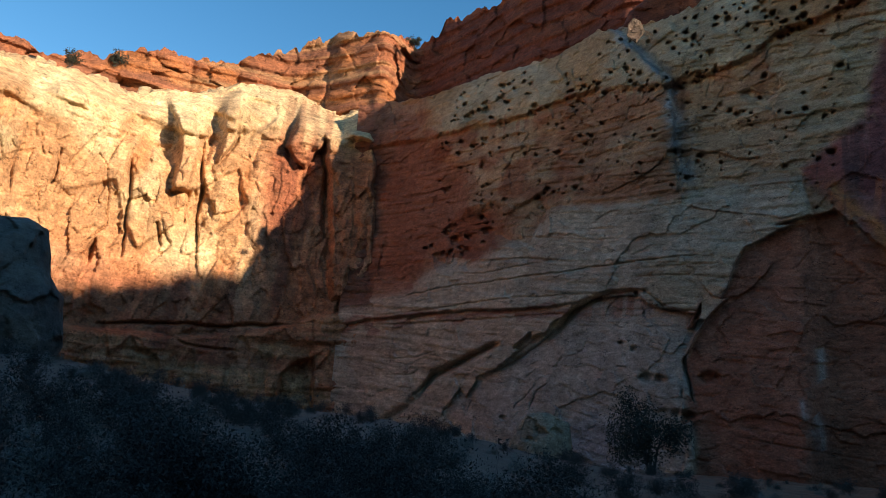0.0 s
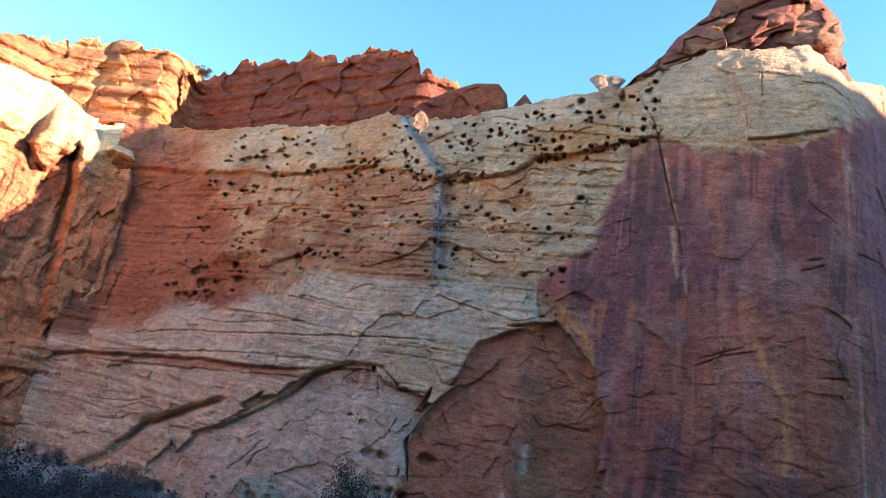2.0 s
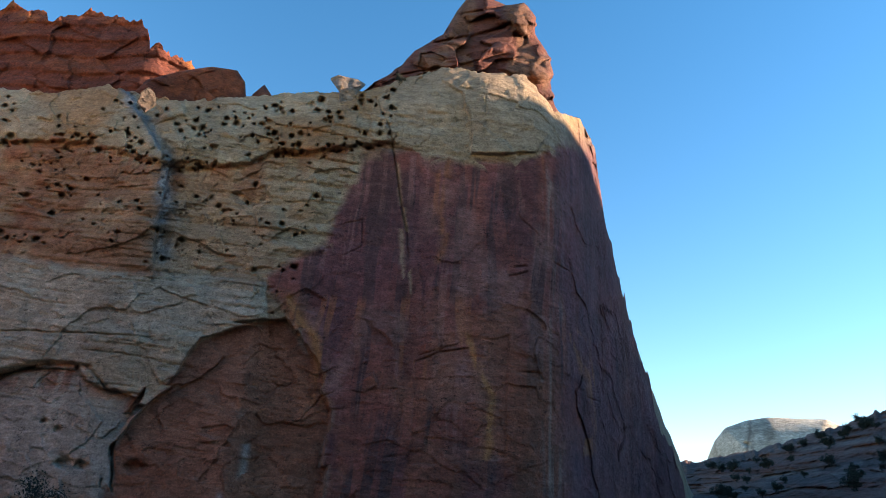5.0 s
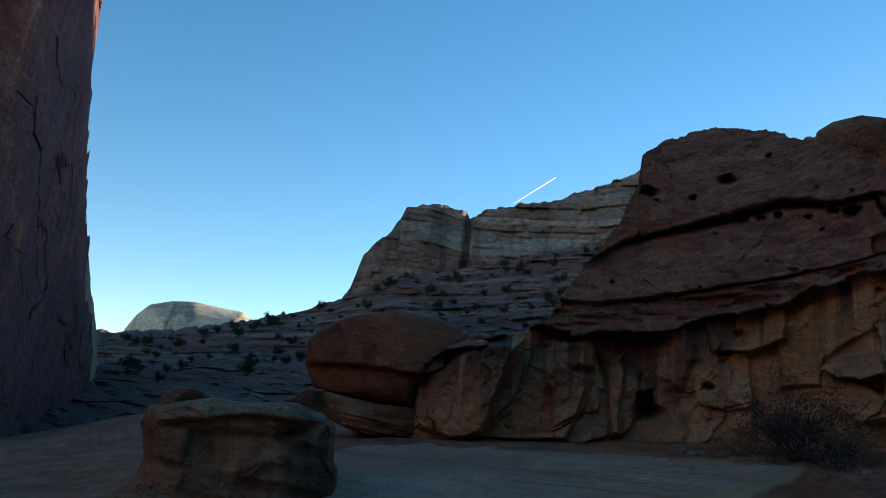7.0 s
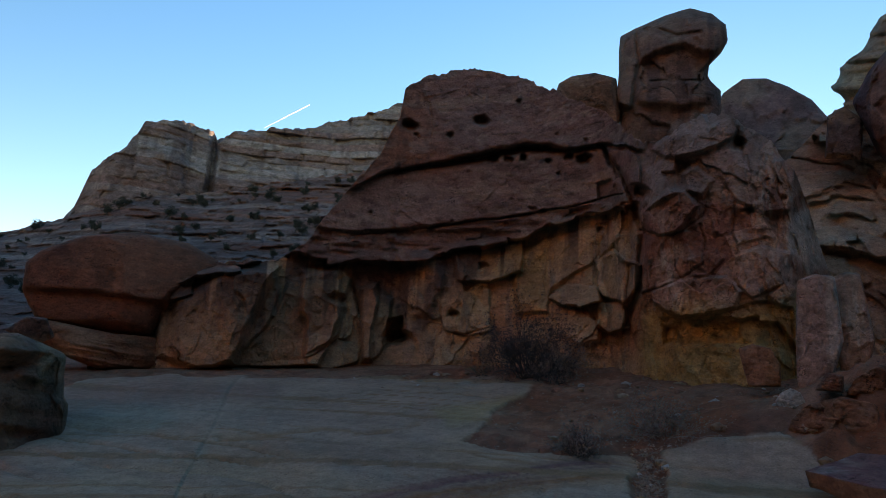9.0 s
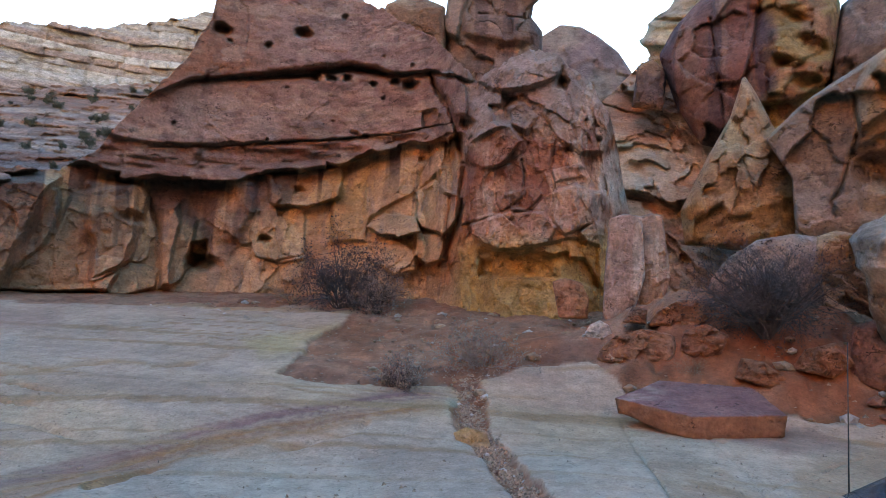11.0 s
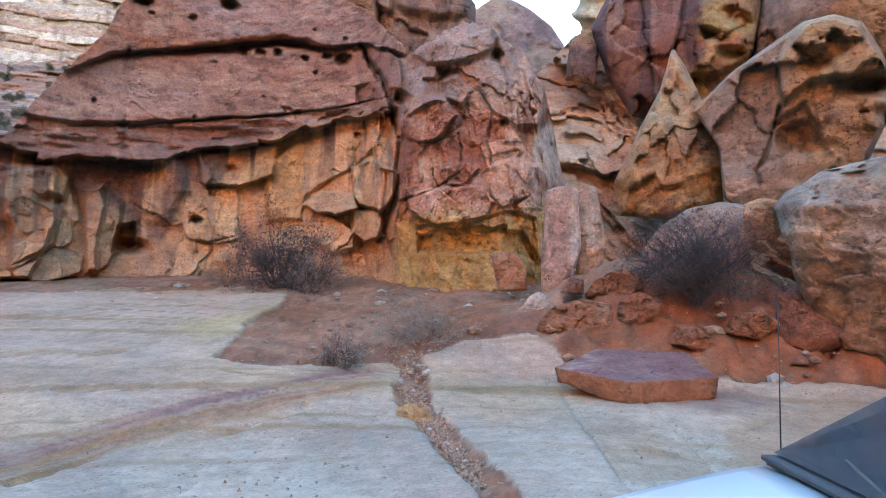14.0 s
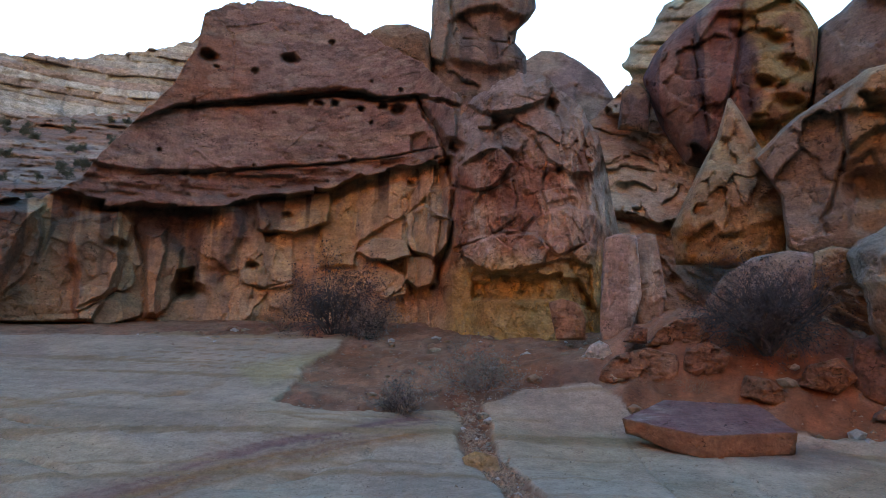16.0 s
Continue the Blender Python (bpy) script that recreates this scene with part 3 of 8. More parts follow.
    s = s * (1 + 0.05 * plates - 0.10 * step(0.15, 0.4, fbm(x * 2.5, y * 2.5, 0.0, 4, 44)) + 0.06 * step(0.1, 0.4, fbm(x * 0.5 + y * 0.2, el * 3.0, 0.0, 4, 45)))[..., None]
    s = s * np.array((1.03, 0.80, 0.71))
    c = c * np.array((0.98, 0.86, 0.82))
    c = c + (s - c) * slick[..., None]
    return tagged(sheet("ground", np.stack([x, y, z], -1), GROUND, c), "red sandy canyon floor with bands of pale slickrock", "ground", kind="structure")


build_ground()


# the sunlit wall
WEST_BLOCKS = []
WEST_BLOCKS.append(([(-72.5, 18.3), (-71.2, 21.7), (-69.2, 22.4), (-68.0, 19.5), (-68.3, 17.4), (-70.7, 18.4)], -3.2, 0.4))
WEST_BLOCKS.append(([(-69.2, 22.4), (-67.4, 22.8), (-66.5, 19.3), (-66.7, 15.6), (-67.8, 15.4), (-67.8, 19.5)], 4.5, 0.2))
WEST_BLOCKS.append(([(-65.6, 23.1), (-64.9, 23.3), (-65.2, 20.2), (-65.7, 17.7), (-65.8, 20.3)], -2.6, 0.4))
WEST_BLOCKS.append(([(-64.9, 23.3), (-63.3, 24.2), (-63.6, 20.7), (-64.7, 17.9)], 3.0, 0.2))
WEST_BLOCKS.append(([(-63.1, 23.0), (-62.1, 24.4), (-60.5, 24.0), (-60.7, 22.1), (-62.8, 20.4)], -2.5, 0.25))
WEST_BLOCKS.append(([(-60.6, 22.3), (-59.5, 23.9), (-58.5, 23.7), (-59.6, 19.9), (-58.8, 18.3)], -3.2, 0.4))
WEST_BLOCKS.append(([(-59.6, 19.9), (-58.6, 23.7), (-55.7, 23.4), (-54.9, 21.6), (-56.3, 21.2), (-57.9, 18.5)], 4.0, 0.2))
WEST_BLOCKS.append(([(-55.2, 22.7), (-53.7, 23.7), (-51.7, 23.3), (-51.0, 20.9), (-52.5, 21.1), (-54.9, 21.5)], 6.0, 0.2))
WEST_BLOCKS.append(([(-56.4, 21.2), (-53.1, 21.9), (-51.8, 19.6), (-51.6, 17.1), (-51.8, 8.9), (-54.6, 8.6)], 4.0, 0.3))
WEST_BLOCKS.append(([(-52.2, 21.4), (-51.2, 23.7), (-50.3, 14.7), (-51.0, 9.2)], -3.2, 0.4))
WEST_BLOCKS.append(([(-77.7, 20.5), (-76.7, 21.4), (-75.1, 21.0), (-74.9, 20.0), (-77.0, 20.1)], 2.5, 0.2))
WEST_BLOCKS.append(([(-66.9, 15.4), (-63.3, 17.7), (-62.1, 15.2), (-63.6, 13.2), (-65.6, 11.2)], -1.5, 0.15))
WEST_BLOCKS.append(([(-70.7, 16.4), (-68.1, 15.4), (-67.3, 12.7), (-69.8, 10.6), (-71.2, 12.9)], 1.5, 0.15))
WEST_BLOCKS.append(([(-75.7, 13.7), (-72.1, 15.3), (-71.0, 12.1), (-71.9, 9.0), (-74.4, 8.2)], -1.0, 0.2))
WEST_CRACKS = []
WEST_CRACKS.append(([(-71.2, 17.1), (-70.9, 14.2), (-70.8, 9.9)], 0.12, 3.0))
WEST_CRACKS.append(([(-66.1, 19.2), (-65.9, 16.0), (-65.4, 11.0)], 0.14, 3.5))
WEST_CRACKS.append(([(-76.0, 16.9), (-76.0, 15.3), (-76.3, 14.3)], 0.12, 2.5))
WEST_CRACKS.append(([(-72.7, 10.8), (-73.0, 8.9)], 0.18, 3.0))
WEST_CRACKS.append(([(-68.5, 12.7), (-68.0, 10.9)], 0.1, 2.0))
WEST_CRACKS.append(([(-56.6, 21.3), (-56.2, 16.9), (-55.9, 13.3)], 0.14, 3.0))
WEST_CRACKS.append(([(-78.3, 17.1), (-78.7, 14.7), (-78.7, 12.7)], 0.1, 1.5))
WEST_CRACKS.append(([(-72.5, 14.8), (-72.2, 11.9), (-73.3, 10.5)], 0.08, 1.5))
WEST_CRACKS.append(([(-66.7, 15.8), (-66.5, 12.8)], 0.08, 1.5))
WEST_CRACKS.append(([(-63.6, 23.3), (-63.8, 19.8), (-64.8, 17.5)], 0.12, 2.0))
WEST_CRACKS.append(([(-71.6, 4.9), (-67.4, 5.4), (-62.5, 5.5), (-55.7, 6.5)], 0.12, 3.0))
WEST_CRACKS.append(([(-66.9, 4.6), (-65.2, 3.9), (-61.5, 3.8)], 0.1, 2.0))


def west_shape(a, e, s, z):
    warp = 2.0 * fbm(s * 0.05, z * 0.06, 0.0, 3, 20)
    rib = np.abs(vnoise(s * 0.052 + 0.35 * warp, z * 0.006, 0.0, 24)) ** 0.6
    rib2 = np.abs(vnoise(s * 0.17 + 0.5 * warp, z * 0.02, 0.0, 25)) ** 0.7
    high = step(7, 19, e)
    d = 3.2 * rib * (0.25 + 0.75 * high) + 1.6 * rib2 * (0.35 + 0.65 * high) - 3 * step(19, 25, e) ** 2
    wa, we = a + 0.35 * fbm(s * 0.15, z * 0.15, 0.0, 4, 26), e + 0.25 * fbm(s * 0.15 + 9, z * 0.15, 0.0, 4, 38)
    d = score(bulge(d, a, wa, we, WEST_BLOCKS), a, wa, we, WEST_CRACKS)
    edge = LEFT_TOP(a) - e
    d = d * step(0.1, 2.2, edge) - 7.0 * step(2.4, 0.0, edge) ** 2
    # broken ledges along the foot
    foot = curve([(-100, 5), (-74, 4.5), (-66, 4.4), (-60.7, 5.2), (-55.6, 6.9), (-50, 8.3)])(a)
    d = d + 4.0 * step(0.25, -0.25, e - foot) + 0.9 * np.tanh(3 * fbm(s * 0.05, z * 0.5, 0.0, 4, 28)) * step(0.5, -0.5, e - foot)
    d = d - 4.5 * patch(a, e, [(-58.1, -1), (-58, 2.2), (-56.9, 3.3), (-55.6, 3.7), (-55.3, -1)], 0.15)
    h, joint = facets(s * 0.22 + 0.3 * warp, z * 0.09 + 0.3 * warp, 27)
    h2, _ = facets(s * 0.55 + 0.5 * warp, z * 0.3 + 0.5 * fbm(s * 0.2, z * 0.2, 0.0, 3, 31), 33)
    slot = step(0.10, 0.0, np.abs(vnoise(s * 0.16 + 0.6 * warp, z * 0.03, 0.0, 34))) * step(-0.1, 0.2, fbm(s * 0.08, z * 0.06, 0.0, 3, 36))
    return d + (1 - step(17.5, 20, e)) * (0.9 * h + 0.6 * h2 - 0.6 * slot) + 0.7 * fbm(s * 0.3, z * 0.25, 0.0, 5, 22) + 1.4 * step(17, 20, e) * step(0.1, 0.9, edge) * np.tanh(3 * fbm(s * 0.08, z * 0.3, 0.0, 4, 37))


def west_paint(a, e, s, z):
    c = mixc(fill(TAN, a), CREAM, step(-0.3, 0.25, fbm(s * 0.05, z * 0.05, 0.0, 4, 23)))
    c = mixc(c, ORANGE, 0.55 * step(-0.05, 0.4, fbm(s * 0.11, z * 0.03, 0.0, 4, 24)))
    c = mixc(c, CREAM, 0.6 * step(18, 22, e))
    low = step(12.5, 7.5, e + 1.5 * fbm(s * 0.1, z * 0.1, 0.0, 3, 29) + 0.0 * a)
    c = mixc(c, RED, 0.75 * np.maximum(low, step(-63, -60, a) * step(22, 19, e)))
    c = mixc(c, BRICK, 0.6 * step(0.05, 0.35, fbm(s * 0.2, z * 0.02, 0.0, 4, 35)) * np.maximum(low, step(-62, -59, a)))
    foot = curve([(-100, 5), (-74, 4.5), (-66, 4.4), (-60.7, 5.2), (-55.6, 6.9), (-50, 8.3)])(a)
    c = mixc(c, TAN, 0.7 * step(0.3, -0.3, e - foot) * step(-0.4, 0.2, fbm(s * 0.06, z * 0.3, 0.0, 3, 36)))
    ha, _ = facets(s * 0.4 + 0.5 * fbm(s * 0.2, z * 0.2, 0.0, 3, 31), z * 0.2 + 0.5 * fbm(s * 0.2 + 5, z * 0.2, 0.0, 3, 32), 33)
    return c * (1 + 0.14 * ha)[..., None] * np.array((1.26, 1.23, 1.18))


LEFT_TOP = curve([(-100, 21), (-80.8, 21.9), (-78.0, 22.2), (-76.2, 22.4), (-74.2, 22.2), (-72.7, 21.6), (-71.3, 21.8), (-69.3, 22.6), (-67.4, 22.8), (-65.7, 23.0), (-63.8, 24.2), (-62.0, 24.3), (-59.6, 24.0), (-57.7, 23.6), (-55.2, 22.9), (-53.8, 23.7), (-51.3, 23.0), (-47, 22)])
relief("cliff_west", -100, -47, 620, 300,
       lambda a, e: curve([(-100, 110), (-84, 128), (-75, 145), (-65, 155), (-56, 160), (-47, 152)], 4)(a) + 0.25 * e,
       LEFT_TOP, lambda a: 0 * a - 4, west_shape, west_paint, ROCK_FAR, "tall buff and orange sandstone wall lit by low sun", jag=0.15, bench=0.42, depth=44, seed=2, rubble=1.0)


# the ledgy rim above and behind
def rim_shape(a, e, s, z):
    layer = z * 0.22 + 0.8 * fbm(s * 0.02, z * 0.02, 0.0, 3, 30)
    lip = np.abs((layer % 1.0) - 0.5) * 2
    h, joint = facets(s * 0.14 + 0.5 * fbm(s * 0.1, z * 0.1, 0.0, 3, 40), layer * 0.7 + 0.4 * fbm(s * 0.08, z * 0.1, 0.0, 3, 41), 33)
    col = np.abs(vnoise(s * 0.07, z * 0.01, 0.0, 34)) ** 0.6
    calm = 1 - 0.6 * step(-51, -48, a)
    return calm * (4.5 * col + 1.8 * h - 0.3 * joint) + (0.5 + 0.5 * calm) * step(0.3, 0.8, lip) + 1.0 * fbm(s * 0.2, z * 0.3, 0.0, 5, 32) - (0.7 - 0.55 * step(-51, -48, a)) * (e - 25)


def rim_paint(a, e, s, z):
    layer = z * 0.22 + 0.8 * fbm(s * 0.02, z * 0.02, 0.0, 3, 30)
    c = mixc(fill(RED, a), BRICK, step(-0.2, 0.3, fbm(s * 0.05, layer * 1.3, 0.0, 4, 37)))
    c = mixc(c, ORANGE, 0.7 * step(0.0, 0.4, fbm(s * 0.08 + 7, layer * 0.8, 0.0, 4, 38)))
    # face right of azimuth -50: its shade darkened into the colour, top edge spared
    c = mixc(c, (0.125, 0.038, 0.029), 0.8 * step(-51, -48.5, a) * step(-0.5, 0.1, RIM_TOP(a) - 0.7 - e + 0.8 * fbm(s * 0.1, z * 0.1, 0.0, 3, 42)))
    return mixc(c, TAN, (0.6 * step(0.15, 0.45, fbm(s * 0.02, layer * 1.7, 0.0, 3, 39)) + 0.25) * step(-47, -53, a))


RIM_TOP = curve([(-100, 22.4), (-81.1, 23.2), (-79.7, 23.5), (-78.4, 23.1), (-76.3, 23.5), (-75.3, 24.0), (-74.4, 23.8), (-72.4, 24.7), (-70.2, 25.4), (-67.7, 25.2), (-64.2, 25.7), (-62.8, 26.7), (-60.0, 27.2), (-58.0, 28.5), (-56.3, 29.1), (-52.0, 29.8), (-50, 29.4), (-49.5, 28.9), (-47.6, 29.8), (-47.0, 30.9), (-44.3, 31.8), (-42.1, 32.5), (-41.6, 33.3), (-39.5, 33.7), (-39.0, 33.4), (-36.1, 35.1), (-31.8, 35.5), (-31.2, 34.4), (-28.0, 33.9), (-27.1, 33.3), (-26, 31), (-20, 30)])
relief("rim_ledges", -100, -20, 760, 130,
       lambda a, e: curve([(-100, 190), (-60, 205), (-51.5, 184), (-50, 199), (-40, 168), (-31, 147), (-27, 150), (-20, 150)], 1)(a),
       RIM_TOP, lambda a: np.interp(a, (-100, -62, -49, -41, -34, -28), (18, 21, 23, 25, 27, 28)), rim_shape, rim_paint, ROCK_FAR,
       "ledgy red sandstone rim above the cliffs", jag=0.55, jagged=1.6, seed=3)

# the great shaded cliff
MAIN_TOP = curve([(-54, 24), (-51.9, 24.4), (-48.3, 25.1), (-44.3, 26.8), (-37.1, 28.7), (-33.5, 30.5), (-30.4, 30.7), (-27.8, 31), (-22.2, 32.8), (-17, 34), (-11.2, 35.1), (-8.7, 36.2), (-4, 37.5), (3.5, 37), (5.5, 35.4), (6.3, 34.3), (8.8, 33.6), (9.7, 32.1), (10.1, 30.7), (10.9, 25.8), (12.2, 19.4), (13.4, 14.2), (14.8, 8.9), (15.9, 5.1), (16.9, 1.8), (17.8, -1.2), (18.5, -3)])
LEDGE = curve([(-54, 20.5), (-46, 22.5), (-39.2, 24.2), (-35.3, 25.9), (-28.2, 26.3), (-26.1, 26.1), (-21.2, 27.6), (-18.9, 29), (-11.2, 30.7), (-9, 31.2), (-8, 30.8), (-1.3, 30.5), (3.8, 30.3), (6.5, 31.4), (20, 31)])
APRON = curve([(-54, 8.2), (-51, 8.7), (-48.2, 9.7), (-46.5, 11.6), (-43.8, 11.9), (-42, 13.6), (-38.8, 13.9), (-37.4, 16.7), (-36.4, 17), (-30, 17.2), (-24, 18.4), (-18, 18.8), (-17, 14), (20, 14)])
AMPHI = [(-51.8, 24.5), (-52.6, 20.2), (-52.6, 14.3), (-52, 8.7), (-48.2, 9.7), (-46.5, 11.6), (-43.8, 11.9), (-42.3, 13.8), (-40.5, 14.2), (-41.5, 16.9), (-44.7, 16), (-45, 19.5), (-47.5, 21.8), (-49, 25)]
ARCH = [(-42.4, 2.8), (-40.3, 4.8), (-36.6, 7.6), (-35.3, 9.1), (-33.4, 10.2), (-29.9, 10.5), (-29.1, 9.2), (-25.4, 8.4), (-26.6, 6), (-26.4, 2), (-27, -3), (-42, -3), (-45, 0)]
ALCOVE = [(-22.4, 13.8), (-19, 15.3), (-15.9, 16.1), (-12.7, 12.5), (-11, 9.2), (-11.5, 4.7), (-12, -8), (-26, -8), (-26.4, 2), (-26.9, 5.1), (-25.3, 8.4), (-23.5, 10.9)]
VARN = [(-11.2, 30), (-12.7, 25.6), (-13.3, 22.3), (-17.8, 19), (-16, 16.5), (-12.7, 12.5), (-11, 9.2), (-11.5, 4), (-12, -8), (20, -8), (20, 12), (9.8, 31), (6.8, 31.2), (3.4, 30.3), (-1, 30.3), (-8.2, 30.6)]
CLIFF_PITS = (scatter(270, -46, -8.5, lambda p: LEDGE(p) + 0.3, lambda p: MAIN_TOP(p) - 0.5, 0.08, 0.30, 0.9, 2.0, 40)
              + scatter(150, -42, -10, lambda p: LEDGE(p) - 0.4, lambda p: LEDGE(p) + 0.5, 0.09, 0.28, 0.8, 1.6, 41)
              + scatter(240, -47, -14, lambda p: APRON(p) + 0.6, lambda p: LEDGE(p) - 0.4, 0.07, 0.26, 0.8, 1.6, 42)
              + scatter(18, -47.5, -42, lambda p: APRON(p) + 0.4, lambda p: APRON(p) + 3.2, 0.2, 0.45, 1.0, 1.8, 43)
              + [(-29.5, 3.8, 0.55, 1.2), (-28.4, 3.8, 0.42, 1.2), (-25, 4, 0.5, 1.0), (-24.4, 4.1, 0.3, 1.0), (-28.3, 1.1, 0.5, 1.1), (-27.2, 1.2, 0.5, 1.1), (-26.4, 1.1, 0.35, 1.1), (-40.4, 0.1, 0.25, 1.0), (-27.6, -0.4, 0.4, 1.0), (-31.4, 6.4, 0.2, 0.8), (-30.4, 6.0, 0.22, 0.8)])

CLIFF_BLOCKS = []
CLIFF_BLOCKS.append(([(-41.2, 14.3), (-38.4, 13.6), (-37.6, 14.3), (-37.3, 16.6), (-38.0, 18.0), (-40.9, 16.2)], -1.2, 0.25))
CLIFF_BLOCKS.append(([(-22.1, 25.1), (-19.5, 26.2), (-18.8, 25.4), (-20.2, 24.2)], -0.7, 0.12))
CLIFF_BLOCKS.append(([(-16.2, 17.8), (-14.7, 18.7), (-12.9, 18.0), (-13.5, 16.8), (-15.4, 17.1)], -0.6, 0.12))
CLIFF_BLOCKS.append(([(-9.5, 16.8), (-7.6, 15.7), (-7.1, 14.9), (-8.5, 14.9)], -0.5, 0.1))
CLIFF_BLOCKS.append(([(-5.0, 13.8), (-3.1, 14.8), (-0.6, 15.2), (-0.8, 16.2), (1.5, 16.0), (2.7, 16.4), (2.6, 6.7), (-4.9, 5.8)], -0.25, 0.06))
CLIFF_BLOCKS.append(([(-10.2, 11.3), (-8.3, 12.8), (-8.0, 11.7), (-9.0, 11.0)], 0.5, 0.06))
CLIFF_BLOCKS.append(([(-30.5, 30.7), (-31.7, 31.2), (-30.1, 32.2), (-28.0, 31.7), (-27.1, 30.1), (-28.6, 29.5)], 0.9, 0.2))
CLIFF_BLOCKS.append(([(-4.6, 36.4), (-2.5, 35.6), (-1.6, 33.1), (-1.4, 30.9), (4.7, 31.1), (6.1, 32.7), (5.7, 35.2), (2.9, 36.8), (-2.5, 37.0)], 0.7, 0.12))
CLIFF_BLOCKS.append(([(-29.0, 8.4), (-25.5, 7.7), (-26.5, 4.8), (-25.4, 3.7), (-23.7, 3.0), (-27.7, 2.4)], 0.25, 0.1))
CLIFF_BLOCKS.append(([(9.0, 34.2), (10.2, 33.2), (10.4, 31.8), (9.4, 32.2)], 2.2, 0.1))
CLIFF_BLOCKS.append(([(9.6, 31.6), (10.8, 31.0), (10.9, 29.6), (10.0, 30.0)], 2.4, 0.1))
CLIFF_CRACKS = []
CLIFF_CRACKS.append(([(-47.4, 1.4), (-46.5, 2.3), (-45.9, 2.9), (-44.1, 4.0), (-42.6, 4.8), (-41.0, 5.8)], 0.28, 2.6))
CLIFF_CRACKS.append(([(-41.2, 3.6), (-39.2, 4.8), (-37.7, 5.9), (-36.7, 6.8)], 0.12, 1.2))
CLIFF_CRACKS.append(([(-37.0, 6.3), (-35.9, 7.6), (-35.1, 8.7), (-34.2, 9.4), (-32.1, 10.2), (-29.5, 10.5)], 0.3, 2.8))
CLIFF_CRACKS.append(([(-29.5, 10.5), (-27.8, 9.0), (-25.5, 9.0)], 0.1, 0.9))
CLIFF_CRACKS.append(([(-51.7, 8.2), (-45.7, 10.1), (-37.0, 11.7), (-30.0, 12.8), (-24.1, 13.5)], 0.06, 0.7))
CLIFF_CRACKS.append(([(-51.4, 7.4), (-47.3, 8.1), (-40.6, 9.5), (-34.3, 10.1)], 0.06, 0.7))
CLIFF_CRACKS.append(([(-51.2, 6.7), (-49.1, 6.9), (-44.0, 7.5), (-36.1, 8.5)], 0.1, 0.9))
CLIFF_CRACKS.append(([(-46.0, 11.1), (-42.9, 11.4), (-40.1, 12.0), (-36.0, 13.0)], 0.05, 0.6))
CLIFF_CRACKS.append(([(-38.4, 0.7), (-37.8, 2.3), (-36.9, 3.0)], 0.07, 0.7))
CLIFF_CRACKS.append(([(-43.5, -0.2), (-42.8, 1.3), (-41.9, 0.8)], 0.06, 0.6))
CLIFF_CRACKS.append(([(-38.8, 3.2), (-37.8, 4.0)], 0.06, 0.5))
CLIFF_CRACKS.append(([(-50.2, 4.1), (-47.5, 4.3), (-45.9, 5.0)], 0.06, 0.6))
CLIFF_CRACKS.append(([(-49.8, 2.8), (-47.8, 3.0), (-47.2, 3.4)], 0.06, 0.6))
CLIFF_CRACKS.append(([(-32.6, 8.4), (-32.3, 9.1), (-31.6, 9.9)], 0.05, 0.6))
CLIFF_CRACKS.append(([(-10.7, 34.5), (-9.1, 32.1), (-8.4, 29.9), (-7.7, 27.3), (-6.7, 24.2), (-6.3, 22.0)], 0.07, 0.8))
CLIFF_CRACKS.append(([(-5.0, 13.8), (-3.1, 14.7), (-0.6, 15.2)], 0.05, 0.45))
CLIFF_CRACKS.append(([(2.8, 21.8), (4.0, 22.0)], 0.05, 0.6))
CLIFF_CRACKS.append(([(3.2, 26.1), (5.1, 24.4)], 0.05, 0.4))
CLIFF_CRACKS.append(([(3.7, 13.5), (5.4, 13.4)], 0.05, 0.6))
CLIFF_CRACKS.append(([(-13.7, 8.4), (-12.3, 10.5), (-11.3, 10.9)], 0.05, 0.5))
CLIFF_CRACKS.append(([(-18.7, 12.1), (-17.5, 13.6)], 0.05, 0.5))
CLIFF_CRACKS.append(([(-16.3, 11.3), (-15.3, 10.6)], 0.05, 0.5))
CLIFF_CRACKS.append(([(-13.6, 23.7), (-10.7, 24.8), (-10.5, 22.6), (-12.3, 21.5)], 0.05, 0.4))
CLIFF_CRACKS.append(([(-0.2, 35.6), (-0.2, 33.7)], 0.05, 0.5))
CLIFF_CRACKS.append(([(-1.9, 34.6), (-1.4, 32.6), (-1.4, 30.9)], 0.07, 0.6))
CLIFF_CRACKS.append(([(10.2, 18.6), (11.2, 18.2)], 0.06, 1.2))
CLIFF_CRACKS.append(([(6.3, 22.3), (7.7, 21.5)], 0.05, 1.0))
CLIFF_CRACKS.append(([(9.0, 11.6), (10.0, 11.3)], 0.05, 1.0))


